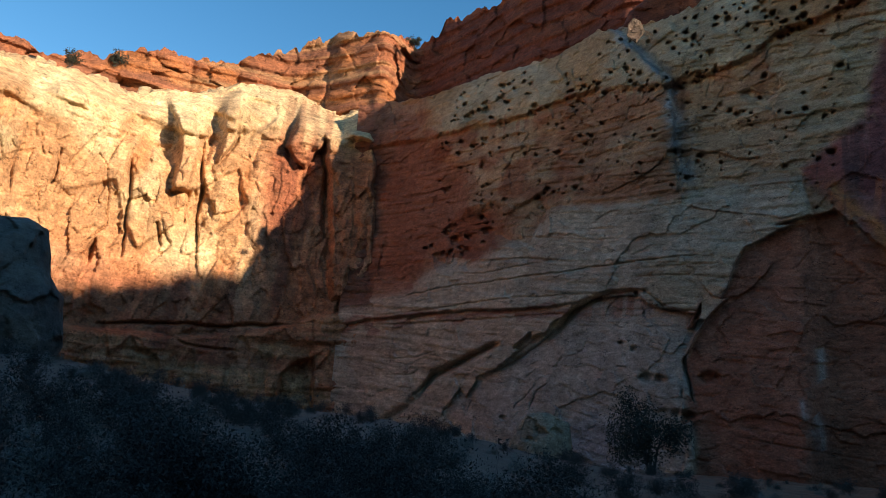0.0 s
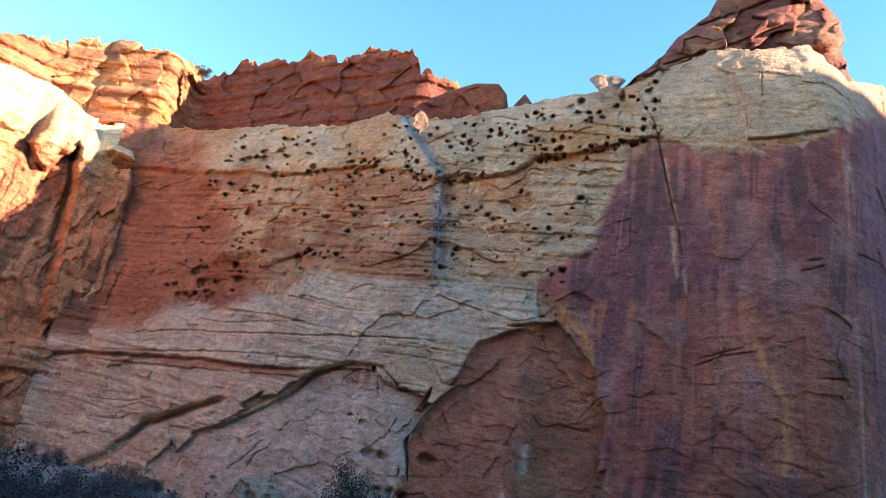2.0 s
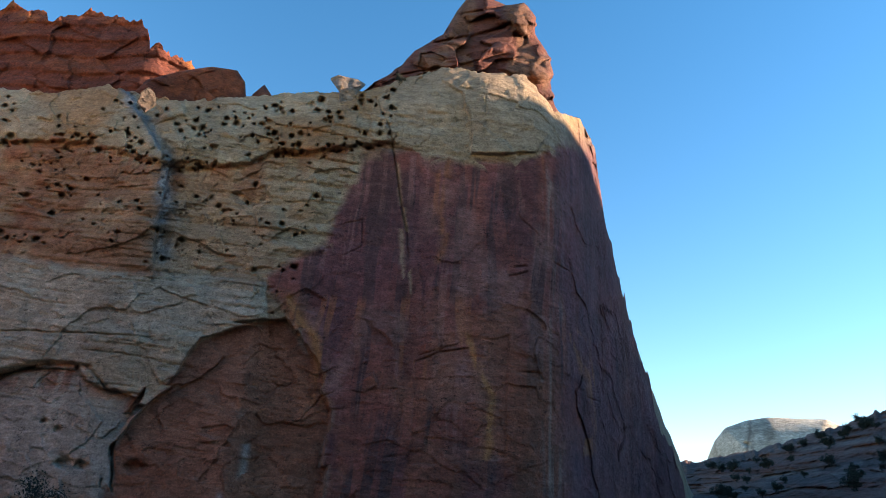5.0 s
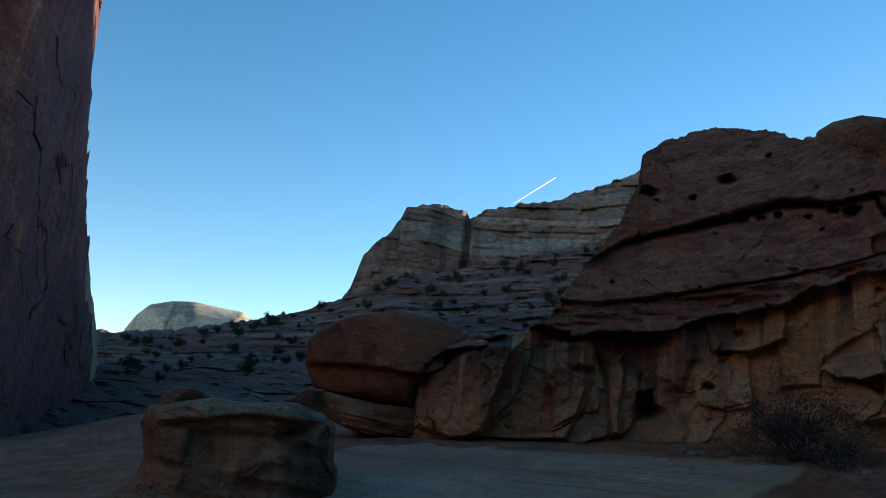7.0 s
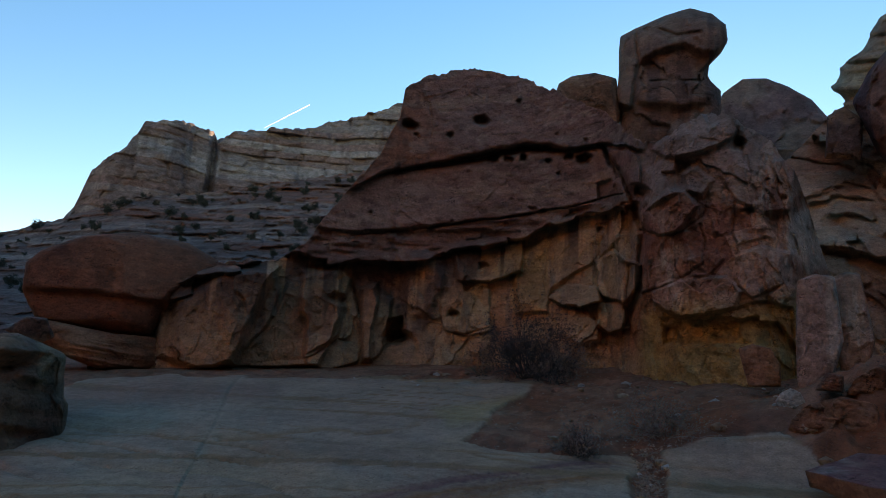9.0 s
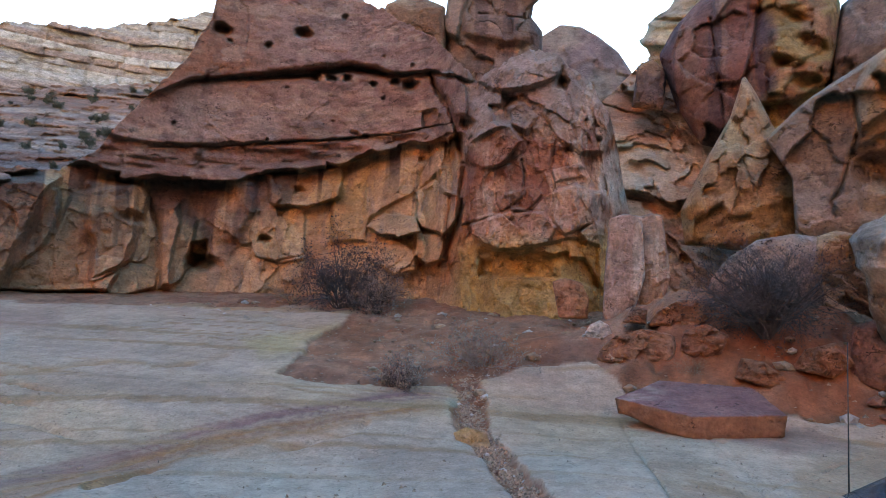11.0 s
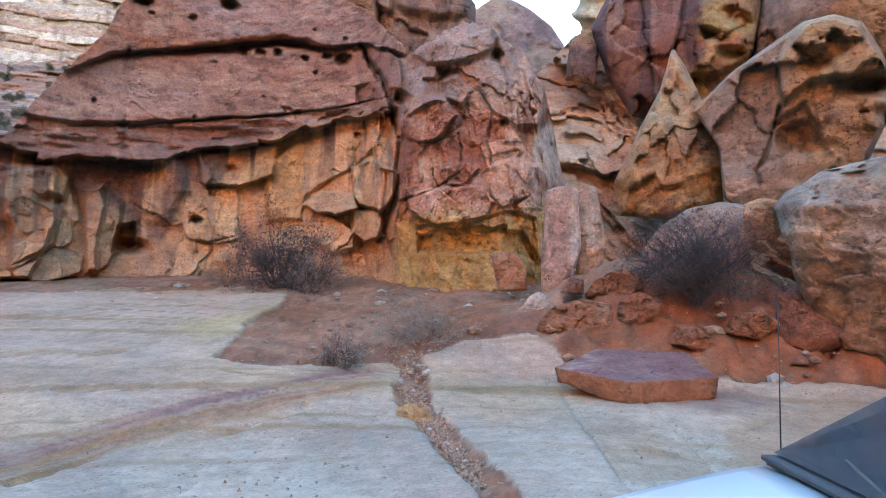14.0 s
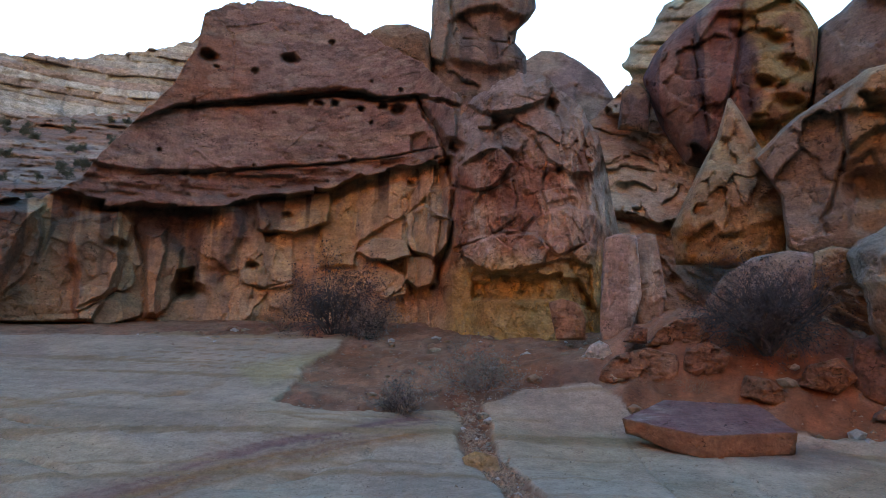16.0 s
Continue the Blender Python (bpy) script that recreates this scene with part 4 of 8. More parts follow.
def north_shape(a, e, s, z):
    wa, we = a + 0.35 * fbm(s * 0.12, z * 0.12, 0.0, 4, 44), e + 0.25 * fbm(s * 0.15, z * 0.15, 0.0, 4, 45)
    hj, _ = facets(s * 0.16 + 0.6 * fbm(s * 0.15, z * 0.15, 0.0, 3, 73), z * 0.22, 71)
    hk, _ = facets(s * 0.6, z * 0.6, 72)
    ja, je = wa + 0.5 * hj + 0.05 * hk, we - 0.35 * hj + 0.06 * hk
    varn = patch(wa, we, VARN, 0.5)
    bedding = z * 0.55 + 0.05 * s + 1.2 * fbm(s * 0.02, z * 0.05, 0.0, 3, 46)
    lam = fbm(s * 0.03, bedding * 1.6, 0.0, 4, 47)
    cap = step(-9.5, -7.5, a) * step(-0.3, 0.3, we - LEDGE(a))
    d = 1.2 * fbm(s * 0.05, z * 0.035, 0.0, 4, 41) + (1 - 0.75 * varn) * (1 - 0.4 * cap) * (0.36 * np.tanh(2.0 * lam) * (1 - 0.85 * np.maximum(patch(wa, we, ALCOVE, 0.3), 0.7 * patch(wa, we, ARCH, 0.3))) * (0.55 + 0.6 * step(-0.2, 0.3, fbm(s * 0.07, z * 0.1, 0.0, 3, 61))) + (0.22 + 0.35 * step(15, 19, e)) * fbm(s * 0.35, z * 0.5, 0.0, 5, 42)) + 0.07 * fbm(s * 1.1, z * 1.4, 0.0, 3, 48)
    thin = step(0.90, 0.985, 1 - np.abs(vnoise(s * 0.022, bedding * 2.1, 0.0, 67))) * step(-0.1, 0.25, fbm(s * 0.06, z * 0.14, 0.0, 3, 68))
    thin2 = step(0.92, 0.985, 1 - np.abs(vnoise(s * 0.05 + 0.3 * z, bedding * 3.4, 0.0, 69))) * step(0.0, 0.3, fbm(s * 0.09 + 40, z * 0.18, 0.0, 3, 70))
    d = d - (1 - 0.8 * varn) * (1 - 0.8 * cap) * (0.32 * thin + 0.22 * thin2)
    lip = we - LEDGE(a)
    d = d + (0.25 + 0.85 * step(-7.5, -10.5, a)) * step(-0.12, 0.3, lip) - 1.6 * np.clip(e - MAIN_TOP(a) + 3.0, 0, 3) ** 1.5 * 0.5 - 0.5 * step(-7.5, -10.5, a) * np.exp(-((lip + 0.25) / 0.22) ** 2)
    # the proud block beside the grey runnel
    edge = curve([(18, -26.6), (19.4, -26.9), (23.1, -27.2), (26.4, -27.7), (28.6, -29.8), (30.5, -32)])(e)
    d = d + 1.7 * step(0.12, -0.12, wa - edge) * step(-37, -30, a) * step(16.5, 19.5, e)
    d = d - 1.3 * np.exp(-((wa - edge - 0.5) / 0.55) ** 2) * step(18.5, 20, e)
    # red bay, pale apron, arch and block
    d = d - 3.0 * patch(wa, we, AMPHI, 0.7)
    under = APRON(a) - we
    pale = step(-0.1, 0.25, under) * step(-16, -18.5, wa)
    d = d + pale * (1.2 + 0.22 * np.clip(under, 0, 22)) * step(-15, -19, a)
    d = d - 1.1 * np.exp(-(track(wa, we, [(-54, 6.4), (-51.2, 6.9), (-45.6, 7.9), (-40.2, 8.5), (-35.6, 9.1)])[0] / 0.16) ** 2)
    d = d + 0.9 * step(-0.1, 0.1, we - curve([(-54, 6.6), (-51.2, 7.1), (-45.6, 8.1), (-40.2, 8.7), (-35.6, 9.3), (20, 9.3)])(a)) * step(-33.5, -36, a)
    arch = patch(ja, je, ARCH, 0.08)
    d = d - arch * (2.6 - 0.12 * np.clip(10 - e, 0, 12))
    g, t = track(wa, we, [(-50, -1.6), (-48.6, -0.2), (-47.1, 1.3), (-46, 3.2), (-43.7, 4.3), (-41.4, 5.8)])
    d = d - 2.4 * np.exp(-(g / (0.18 + 0.35 * (1 - t))) ** 2)
    d = d - 1.6 * patch(ja, je, ALCOVE, 0.08)
    h, joint = facets(s * 0.10 + 0.5 * fbm(s * 0.1, z * 0.1, 0.0, 4, 74), z * 0.16 + 0.5 * fbm(s * 0.1 + 5, z * 0.1, 0.0, 4, 75), 49)
    h2, _ = facets(s * 0.3 + 0.5 * fbm(s * 0.25, z * 0.25, 0.0, 3, 76), bedding * 1.2, 77)
    d = d + (1 - varn) * (0.35 * h + 0.22 * h2 * (1 - 0.6 * cap)) + varn * (0.30 * h * step(27, 18, e) + 0.16 * h2 * step(24, 12, e))
    for k, (line, w) in enumerate((([(-4.9, 14.4), (-2.7, 15.3), (-1.8, 15.5)], 0.06),
                                   ([(2.6, 21), (4, 21.3)], 0.07), ([(-39.5, 1.0), (-38, 3), (-36.8, 3.6), (-36.0, 5)], 0.08))):
        d = d - 0.5 * np.exp(-(track(wa + 0.12 * fbm(s * 0.8, z * 0.8, 0.0, 3, 65), we + 0.25 * fbm(s * 0.5, z * 0.5, 0.0, 3, 66), line)[0] / (w * 0.8)) ** 2)
    # flutes down the varnished face, flakes on the face round the corner
    d = d + varn * (0.35 * np.abs(vnoise(s * 0.22, z * 0.015, 0.0, 57)) + 0.2 * vnoise(s * 0.6, z * 0.03, 0.0, 58))
    turn = step(6.5, 8.5, a)
    hh, jj = facets(s * 0.10 + 0.05 * z + 0.6 * fbm(s * 0.05, z * 0.08, 0.0, 4, 63), z * 0.09 + 0.5 * fbm(s * 0.05 + 8, z * 0.08, 0.0, 4, 64), 56)
    d = d + turn * (0.6 * hh + 1.0 * fbm(s * 0.08, z * 0.05, 0.0, 4, 59))
    wa, we = a + 0.10 * fbm(s * 0.5, z * 0.5, 0.0, 4, 86), e + 0.12 * fbm(s * 0.5 + 7, z * 0.5, 0.0, 4, 87)
    d = score(bulge(d, a, wa, we, CLIFF_BLOCKS), a, wa, we, CLIFF_CRACKS)
    return d - 1.25 * pits(a, e, CLIFF_PITS, 50)


def north_paint(a, e, s, z):
    hj, _ = facets(s * 0.16 + 0.6 * fbm(s * 0.15, z * 0.15, 0.0, 3, 73), z * 0.22, 71)
    hk, _ = facets(s * 0.6, z * 0.6, 72)
    wa, we = a + 0.7 * fbm(s * 0.15, z * 0.12, 0.0, 5, 44) + 0.5 * hj + 0.05 * hk, e + 0.6 * fbm(s * 0.16, z * 0.2, 0.0, 5, 45) - 0.35 * hj + 0.06 * hk
    run = fbm(s * 0.35, z * 0.03, 0.0, 4, 51)
    run2 = fbm(s * 0.9, z * 0.05, 0.0, 3, 52)
    c = mixc(fill(PALE, a), TAN, step(-0.1, 0.4, fbm(s * 0.08, z * 0.12, 0.0, 4, 43)))
    below = LEDGE(a) - we
    mid = step(0.0, 0.6, below) * step(-0.3, 0.3, we - APRON(a)) * step(-16.5, -18, wa + 0.3 * (e - 19))
    c = mixc(c, (0.40, 0.215, 0.125), 0.75 * mid)
    c = mixc(c, RED, (0.45 + 0.35 * step(-34, -42, a)) * mid * step(-0.12 + 0.1 * step(-42, -30, a), 0.25, fbm(s * 0.13, z * 0.16, 0.0, 5, 53)))
    c = mixc(c, (0.294, 0.095, 0.053), 0.75 * np.exp(-np.clip(below, 0, 9) / 1.1) * step(-0.15, 0.05, below) * step(-0.15, 0.25, run2) * step(-8, -10, a))
    c = mixc(c, (0.23, 0.060, 0.032), 0.9 * patch(wa + 1.2 * fbm(s * 0.3, z * 0.3, 0.0, 4, 85), we, AMPHI, 1.8))
    c = mixc(c, (0.29, 0.095, 0.055), 0.55 * patch(wa + 1.0 * fbm(s * 0.4, z * 0.4, 0.0, 4, 88), we, [(-50.8, 18.0), (-44.3, 21.1), (-43.2, 17.8), (-44.1, 12.7), (-48.6, 9.8), (-50.8, 9.6)], 1.2) + 0.5 * patch(wa + 1.0 * fbm(s * 0.5, z * 0.5, 0.0, 4, 89), we, [(-37.7, 20.7), (-35.9, 22.6), (-34.0, 19.3), (-36.3, 17.4)], 0.8))
    c = mixc(c, BRICK, 0.8 * step(-50.5, -52.5, wa))
    pale = step(-0.6, 0.8, APRON(a) - we) * step(-16, -18.5, wa)
    c = mixc(c, (0.425, 0.300, 0.220), 0.75 * pale)
    c = mixc(c, (0.460, 0.340, 0.245), 0.6 * pale * step(0.0, 0.35, fbm(s * 0.06, z * 0.5, 0.0, 4, 54)))
    c = mixc(c, (0.252, 0.095, 0.066), 0.8 * np.exp(-((track(wa, we, [(-54, 6.2), (-45.6, 7.7), (-40.2, 8.3), (-36, 8.9)])[0]) / 0.3) ** 2))
    c = mixc(c, (0.365, 0.270, 0.215), 0.8 * patch(wa, we, ARCH, 0.3))
    c = mixc(c, (0.315, 0.142, 0.097), 0.8 * patch(wa, we, [(-36, 8.2), (-33.4, 10.2), (-29.5, 10.6), (-28, 9), (-31, 8.2)], 0.5) * step(-0.3, 0.3, run2))
    c = mixc(c, (0.252, 0.237, 0.238), 0.7 * patch(wa, we, [(-37, -6), (-36, 0.5), (-33, 1), (-29, -0.5), (-28, -6)], 0.9))
    c = mixc(c, TAN, 0.5 * patch(wa, we, [(-29.9, 12.4), (-22.4, 13.8), (-23.5, 10.9), (-25.4, 8.6), (-29.1, 9.2)], 0.4))
    alc = patch(wa, we, ALCOVE, 0.3)
    c = mixc(c, (0.275, 0.083, 0.046), 0.92 * alc)
    varn = patch(wa, we, VARN, 0.45)
    wand = s + 1.2 * fbm(s * 0.1, z * 0.06, 0.0, 3, 78)
    dark = mixc(fill((0.118, 0.039, 0.043), a), (0.192, 0.056, 0.043), step(-0.3, 0.3, fbm(s * 0.12, z * 0.05, 0.0, 5, 79)))
    dark = mixc(dark, (0.058, 0.027, 0.031), 0.8 * step(0.02, 0.22, fbm(wand * 0.8, z * 0.035, 0.0, 4, 51)) * step(-0.3, 0.2, fbm(s * 0.1, z * 0.08, 0.0, 3, 80)))
    dark = mixc(dark, (0.220, 0.100, 0.085), 0.5 * step(0.12, 0.35, fbm(wand * 1.6 + 30, z * 0.05, 0.0, 4, 55)) * step(-0.1, 0.3, fbm(s * 0.12 + 9, z * 0.12, 0.0, 3, 82)))
    dark = mixc(dark, (0.290, 0.095, 0.040), 0.6 * step(0.28, 0.45, fbm(wand * 0.7 + 80, z * 0.03, 0.0, 3, 60)) * step(0.0, 0.3, fbm(s * 0.08 + 30, z * 0.1, 0.0, 3, 81)))
    dark = mixc(dark, (0.210, 0.100, 0.084), 0.6 * step(0.0, 0.35, fbm(s * 0.18, z * 0.14, 0.0, 5, 68)))
    dark = mixc(dark, (0.231, 0.081, 0.044), 0.6 * step(0.1, 0.4, fbm(s * 0.12 + 60, z * 0.10, 0.0, 5, 69)) * step(26, 18, e))
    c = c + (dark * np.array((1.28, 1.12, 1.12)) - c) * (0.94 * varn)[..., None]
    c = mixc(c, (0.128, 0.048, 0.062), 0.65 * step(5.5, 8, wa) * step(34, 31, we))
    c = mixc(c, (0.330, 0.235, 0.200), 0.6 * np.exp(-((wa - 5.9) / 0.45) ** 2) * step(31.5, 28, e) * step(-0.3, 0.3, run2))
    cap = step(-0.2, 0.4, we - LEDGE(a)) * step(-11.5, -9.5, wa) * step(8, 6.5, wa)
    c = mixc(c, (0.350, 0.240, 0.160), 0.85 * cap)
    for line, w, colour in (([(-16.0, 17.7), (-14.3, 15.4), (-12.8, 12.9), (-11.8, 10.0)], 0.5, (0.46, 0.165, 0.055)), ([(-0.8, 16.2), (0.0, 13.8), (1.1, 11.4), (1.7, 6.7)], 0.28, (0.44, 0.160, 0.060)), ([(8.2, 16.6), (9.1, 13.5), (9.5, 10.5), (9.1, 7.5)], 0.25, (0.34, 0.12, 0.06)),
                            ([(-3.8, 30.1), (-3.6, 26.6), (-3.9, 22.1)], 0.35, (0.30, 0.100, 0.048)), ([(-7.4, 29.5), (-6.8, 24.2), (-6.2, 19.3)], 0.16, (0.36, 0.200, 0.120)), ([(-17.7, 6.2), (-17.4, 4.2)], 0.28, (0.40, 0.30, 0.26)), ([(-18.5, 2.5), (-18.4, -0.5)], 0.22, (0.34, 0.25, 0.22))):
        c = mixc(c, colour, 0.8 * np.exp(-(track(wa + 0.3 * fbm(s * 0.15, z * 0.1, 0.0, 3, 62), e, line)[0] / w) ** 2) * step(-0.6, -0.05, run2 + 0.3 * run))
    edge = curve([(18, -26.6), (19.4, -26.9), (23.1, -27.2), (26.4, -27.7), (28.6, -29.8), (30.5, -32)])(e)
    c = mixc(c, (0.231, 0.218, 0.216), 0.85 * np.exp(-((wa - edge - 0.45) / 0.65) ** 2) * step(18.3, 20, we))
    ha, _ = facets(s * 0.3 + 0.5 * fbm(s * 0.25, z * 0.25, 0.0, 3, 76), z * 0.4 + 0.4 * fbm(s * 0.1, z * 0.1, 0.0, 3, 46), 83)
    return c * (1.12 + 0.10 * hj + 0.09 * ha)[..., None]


relief("cliff_north", -54, 18.3, 1000, 480,
       lambda a, e: curve([(-54, 158), (-48, 140), (-40, 118), (-28, 98), (-15, 90), (0, 88), (6, 91), (8, 98), (10, 113), (13, 145), (18.3, 200)], 1.5)(a) + 0.15 * np.maximum(e, 0),
       lambda a: MAIN_TOP(a) + step(9.5, 10.5, a) * 0.9 * np.tanh(2.5 * fbm(a * 2.6, 0 * a, 0.0, 4, 84)), lambda a: 0 * a - 6, north_shape, north_paint, ROCK_MAIN, "high pale and red sandstone cliff streaked with dark varnish", jag=0.2, bench=0.25, seed=4)

def slope_shape(a, e, s, z):
    s = np.radians(a) * 150
    layer = z * 0.28 + 0.5 * fbm(s * 0.03, z * 0.05, 0.0, 3, 51)
    h, j = facets(s * 0.10 + 0.8 * fbm(s * 0.08, z * 0.15, 0.0, 4, 55), layer * 1.1 + 0.6 * fbm(s * 0.06, z * 0.1, 0.0, 3, 50), 52)
    h2, j2 = facets(s * 0.33 + 0.5 * fbm(s * 0.2, z * 0.3, 0.0, 3, 48), layer * 2.6 + 0.6 * fbm(s * 0.2, z * 0.4, 0.0, 3, 58), 59)
    return 2.0 * np.tanh(3 * fbm(s * 0.12, layer * 1.2, 0.0, 4, 54)) + 1.6 * h + 1.1 * h2 + 3.2 * fbm(s * 0.2, z * 0.3, 0.0, 5, 56)


def slope_paint(a, e, s, z):
    s = np.radians(a) * 150
    layer = z * 0.28 + 0.5 * fbm(s * 0.03, z * 0.05, 0.0, 3, 51)
    h2, _ = facets(s * 0.33 + 0.5 * fbm(s * 0.2, z * 0.3, 0.0, 3, 48), layer * 2.6 + 0.6 * fbm(s * 0.2, z * 0.4, 0.0, 3, 58), 59)
    c = mixc(fill((0.115, 0.078, 0.072), a), (0.215, 0.168, 0.150), step(-0.25, 0.4, fbm(s * 0.05, layer * 1.6, 0.0, 4, 53) + 0.35 * h2))
    c = mixc(c, (0.180, 0.072, 0.050), 0.7 * step(-0.05, 0.35, fbm(s * 0.03 + 8, layer * 0.9, 0.0, 4, 57) + 0.15 * h2))
    return mixc(c, (0.104, 0.063, 0.055), 0.7 * step(5.5, 2.5, e)) * np.array((0.86, 0.76, 0.76))


def mesa_shape(a, e, s, z):
    layer = z * 0.16 + 0.3 * fbm(s * 0.01, z * 0.02, 0.0, 3, 61)
    lay = layer * 2.2 + 0.5 * fbm(s * 0.03, z * 0.05, 0.0, 4, 59)
    bed = np.floor(lay)
    proud = hash3(bed.astype(np.int32), np.int32(3) + 0 * bed.astype(np.int32), None, 62)
    cols = np.abs(vnoise(s * 0.09 + 0.6 * fbm(s * 0.05, z * 0.05, 0.0, 3, 60), bed * 7.3, 0.0, 63)) ** 0.6
    slot = step(0.20, 0.03, np.abs(vnoise(s * 0.11 + 0.6 * fbm(s * 0.05, z * 0.05, 0.0, 3, 60), bed * 3.3, 0.0, 57))) + 0.4 * step(0.16, 0.04, np.abs((lay % 1.0) - 0.5) * -1 + 0.5) * step(-0.2, 0.2, fbm(s * 0.08, bed * 2.1, 0.0, 2, 58))
    d = 9 * np.abs(vnoise(s * 0.022, z * 0.004, 0.0, 64)) ** 0.6 + 1.6 * proud + 2.0 * cols - 1.3 * slot + 1.6 * fbm(s * 0.06, z * 0.08, 0.0, 4, 69) + 1.3 * fbm(s * 0.15, z * 0.3, 0.0, 4, 66)
    return d - 9 * np.exp(-((a - 43.2 - 0.15 * fbm(z * 0.1, z * 0, 0.0, 3, 67)) / 0.28) ** 2) - 0.9 * np.clip(e - 17, 0, 9)


def mesa_paint(a, e, s, z):
    layer = z * 0.16 + 0.3 * fbm(s * 0.01, z * 0.02, 0.0, 3, 61)
    bed = np.floor(layer * 2.2 + 0.5 * fbm(s * 0.03, z * 0.05, 0.0, 4, 59))
    shade = hash3(bed.astype(np.int32), np.int32(9) + 0 * bed.astype(np.int32), None, 62)
    c = mixc(fill((0.215, 0.185, 0.175), a), (0.300, 0.265, 0.245), step(0.2, 0.8, shade + 0.5 * fbm(s * 0.05, z * 0.1, 0.0, 4, 63)))
    c = mixc(c, (0.20, 0.105, 0.085), 0.7 * step(0.62, 0.8, hash3(bed.astype(np.int32), np.int32(5) + 0 * bed.astype(np.int32), None, 68) + 0.25 * fbm(s * 0.03, z * 0.06, 0.0, 4, 67)))
    c = mixc(c, (0.15, 0.10, 0.09), 0.5 * step(0.1, 0.35, fbm(s * 0.2, z * 0.03, 0.0, 3, 70)))
    low = step(0.3, -0.6, e - np.interp(a, (33, 37, 43, 50), (16.5, 17.2, 17.0, 18)))
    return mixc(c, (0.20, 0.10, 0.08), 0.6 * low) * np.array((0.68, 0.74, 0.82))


SLOPE_TOP = curve([(12, 6), (15.9, 6.3), (20.5, 7.2), (26.9, 9.4), (31.5, 11.1), (34, 12.6), (37.5, 14.6), (43.1, 15.7), (49.2, 17.5), (53.8, 18.6), (64, 21), (75, 22)])
relief("slope_north_east", 12, 75, 560, 260,
       lambda a, e: np.interp(a, (12, 17, 25), (125, 100, 40)) + np.interp(a, (12, 17, 25), (140, 165, 225)) * np.clip((e + 2) / (SLOPE_TOP(a) + 2), 0, 1) ** 1.3,
       SLOPE_TOP, lambda a: 0 * a - 3,
       slope_shape,
       slope_paint, ROCK_FAR, "stepped grey and mauve rock slope dotted with shrubs", jag=0.3, bench=0.2, seed=5)
# beyond about azimuth 60 the mesa is unseen, added to block the low sun
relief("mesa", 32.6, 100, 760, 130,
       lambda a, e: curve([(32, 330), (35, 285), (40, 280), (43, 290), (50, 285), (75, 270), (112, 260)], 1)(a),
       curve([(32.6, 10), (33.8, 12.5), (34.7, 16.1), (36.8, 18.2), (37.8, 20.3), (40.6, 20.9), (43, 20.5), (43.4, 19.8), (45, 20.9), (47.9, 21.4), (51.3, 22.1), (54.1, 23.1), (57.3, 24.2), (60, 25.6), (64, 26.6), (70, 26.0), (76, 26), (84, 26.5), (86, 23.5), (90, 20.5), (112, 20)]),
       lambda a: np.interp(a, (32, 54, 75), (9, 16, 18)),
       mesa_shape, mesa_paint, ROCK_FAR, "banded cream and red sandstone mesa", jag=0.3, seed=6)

NEAR_TOP = curve([(36, 2), (38.5, 4), (40.2, 8.0), (42.6, 9.7), (44.4, 11.1), (48.6, 11.5), (51.0, 13.2), (52.2, 15.2), (54.8, 18.7), (55.4, 19.5), (56.6, 20.9), (58.2, 24.2), (58.5, 26.6), (60.2, 27.5), (63, 28.2), (64.9, 28.5), (66.8, 28.2), (69.3, 27.6), (72, 26.8), (76.5, 25), (79.7, 22.5), (81.6, 22.9), (84.5, 24.4), (86.9, 24.1), (89.6, 22), (91.3, 19.7), (92.2, 16), (93.2, 11), (96, 6), (97, 5)])
CRACK = curve([(36, 14), (51, 16.8), (54.9, 18.3), (57.2, 19.7), (62.5, 21.0), (67.1, 21.9), (69.5, 22.5), (72.7, 22.2), (76.9, 22.5), (79.8, 22), (97, 21)])
SEAM = curve([(36, 12), (51.5, 14.6), (55.6, 14.6), (60.9, 15.5), (66.5, 16.3), (71.3, 17.1), (75.3, 17.6), (78.6, 17.8), (97, 18)])
ROOF = curve([(36, 8), (41, 9.2), (46, 10.6), (50.5, 12.1), (51.5, 11.8), (54, 12.0), (56.3, 12.6), (58.8, 12.3), (61.6, 12.7), (63.5, 13.7), (65.7, 14.1), (69.1, 14.7), (72.6, 16.1), (76.3, 16.9), (79.3, 17.5), (79.9, 14), (80.4, 9.6), (84, 8.3), (89.6, 8.3), (91, 6.3), (97, 5)])
EAST_PITS = [(59.2, 23.6, 0.6, 0.8), (65.6, 24.3, 0.6, 0.7), (74.6, 21.3, 0.55, 0.7), (73.4, 21.5, 0.35, 0.6), (66.7, 21.2, 0.35, 0.6), (68.1, 21.3, 0.35, 0.6), (69.4, 21.4, 0.3, 0.6), (71.6, 21.2, 0.25, 0.5), (59.4, 6.0, 1.0, 1.3), (54.2, 8.9, 0.7, 0.6),
             (63.8, 8.3, 0.4, 0.6), (79.6, 18.6, 0.6, 0.9), (83, 20.6, 0.6, 0.7), (87.4, 21.9, 0.5, 0.6), (66.2, 12.4, 0.35, 0.5)] + scatter(30, 55, 92, lambda p: 15 + 0 * p, lambda p: NEAR_TOP(p) - 1.0, 0.12, 0.32, 0.15, 0.4, 75)


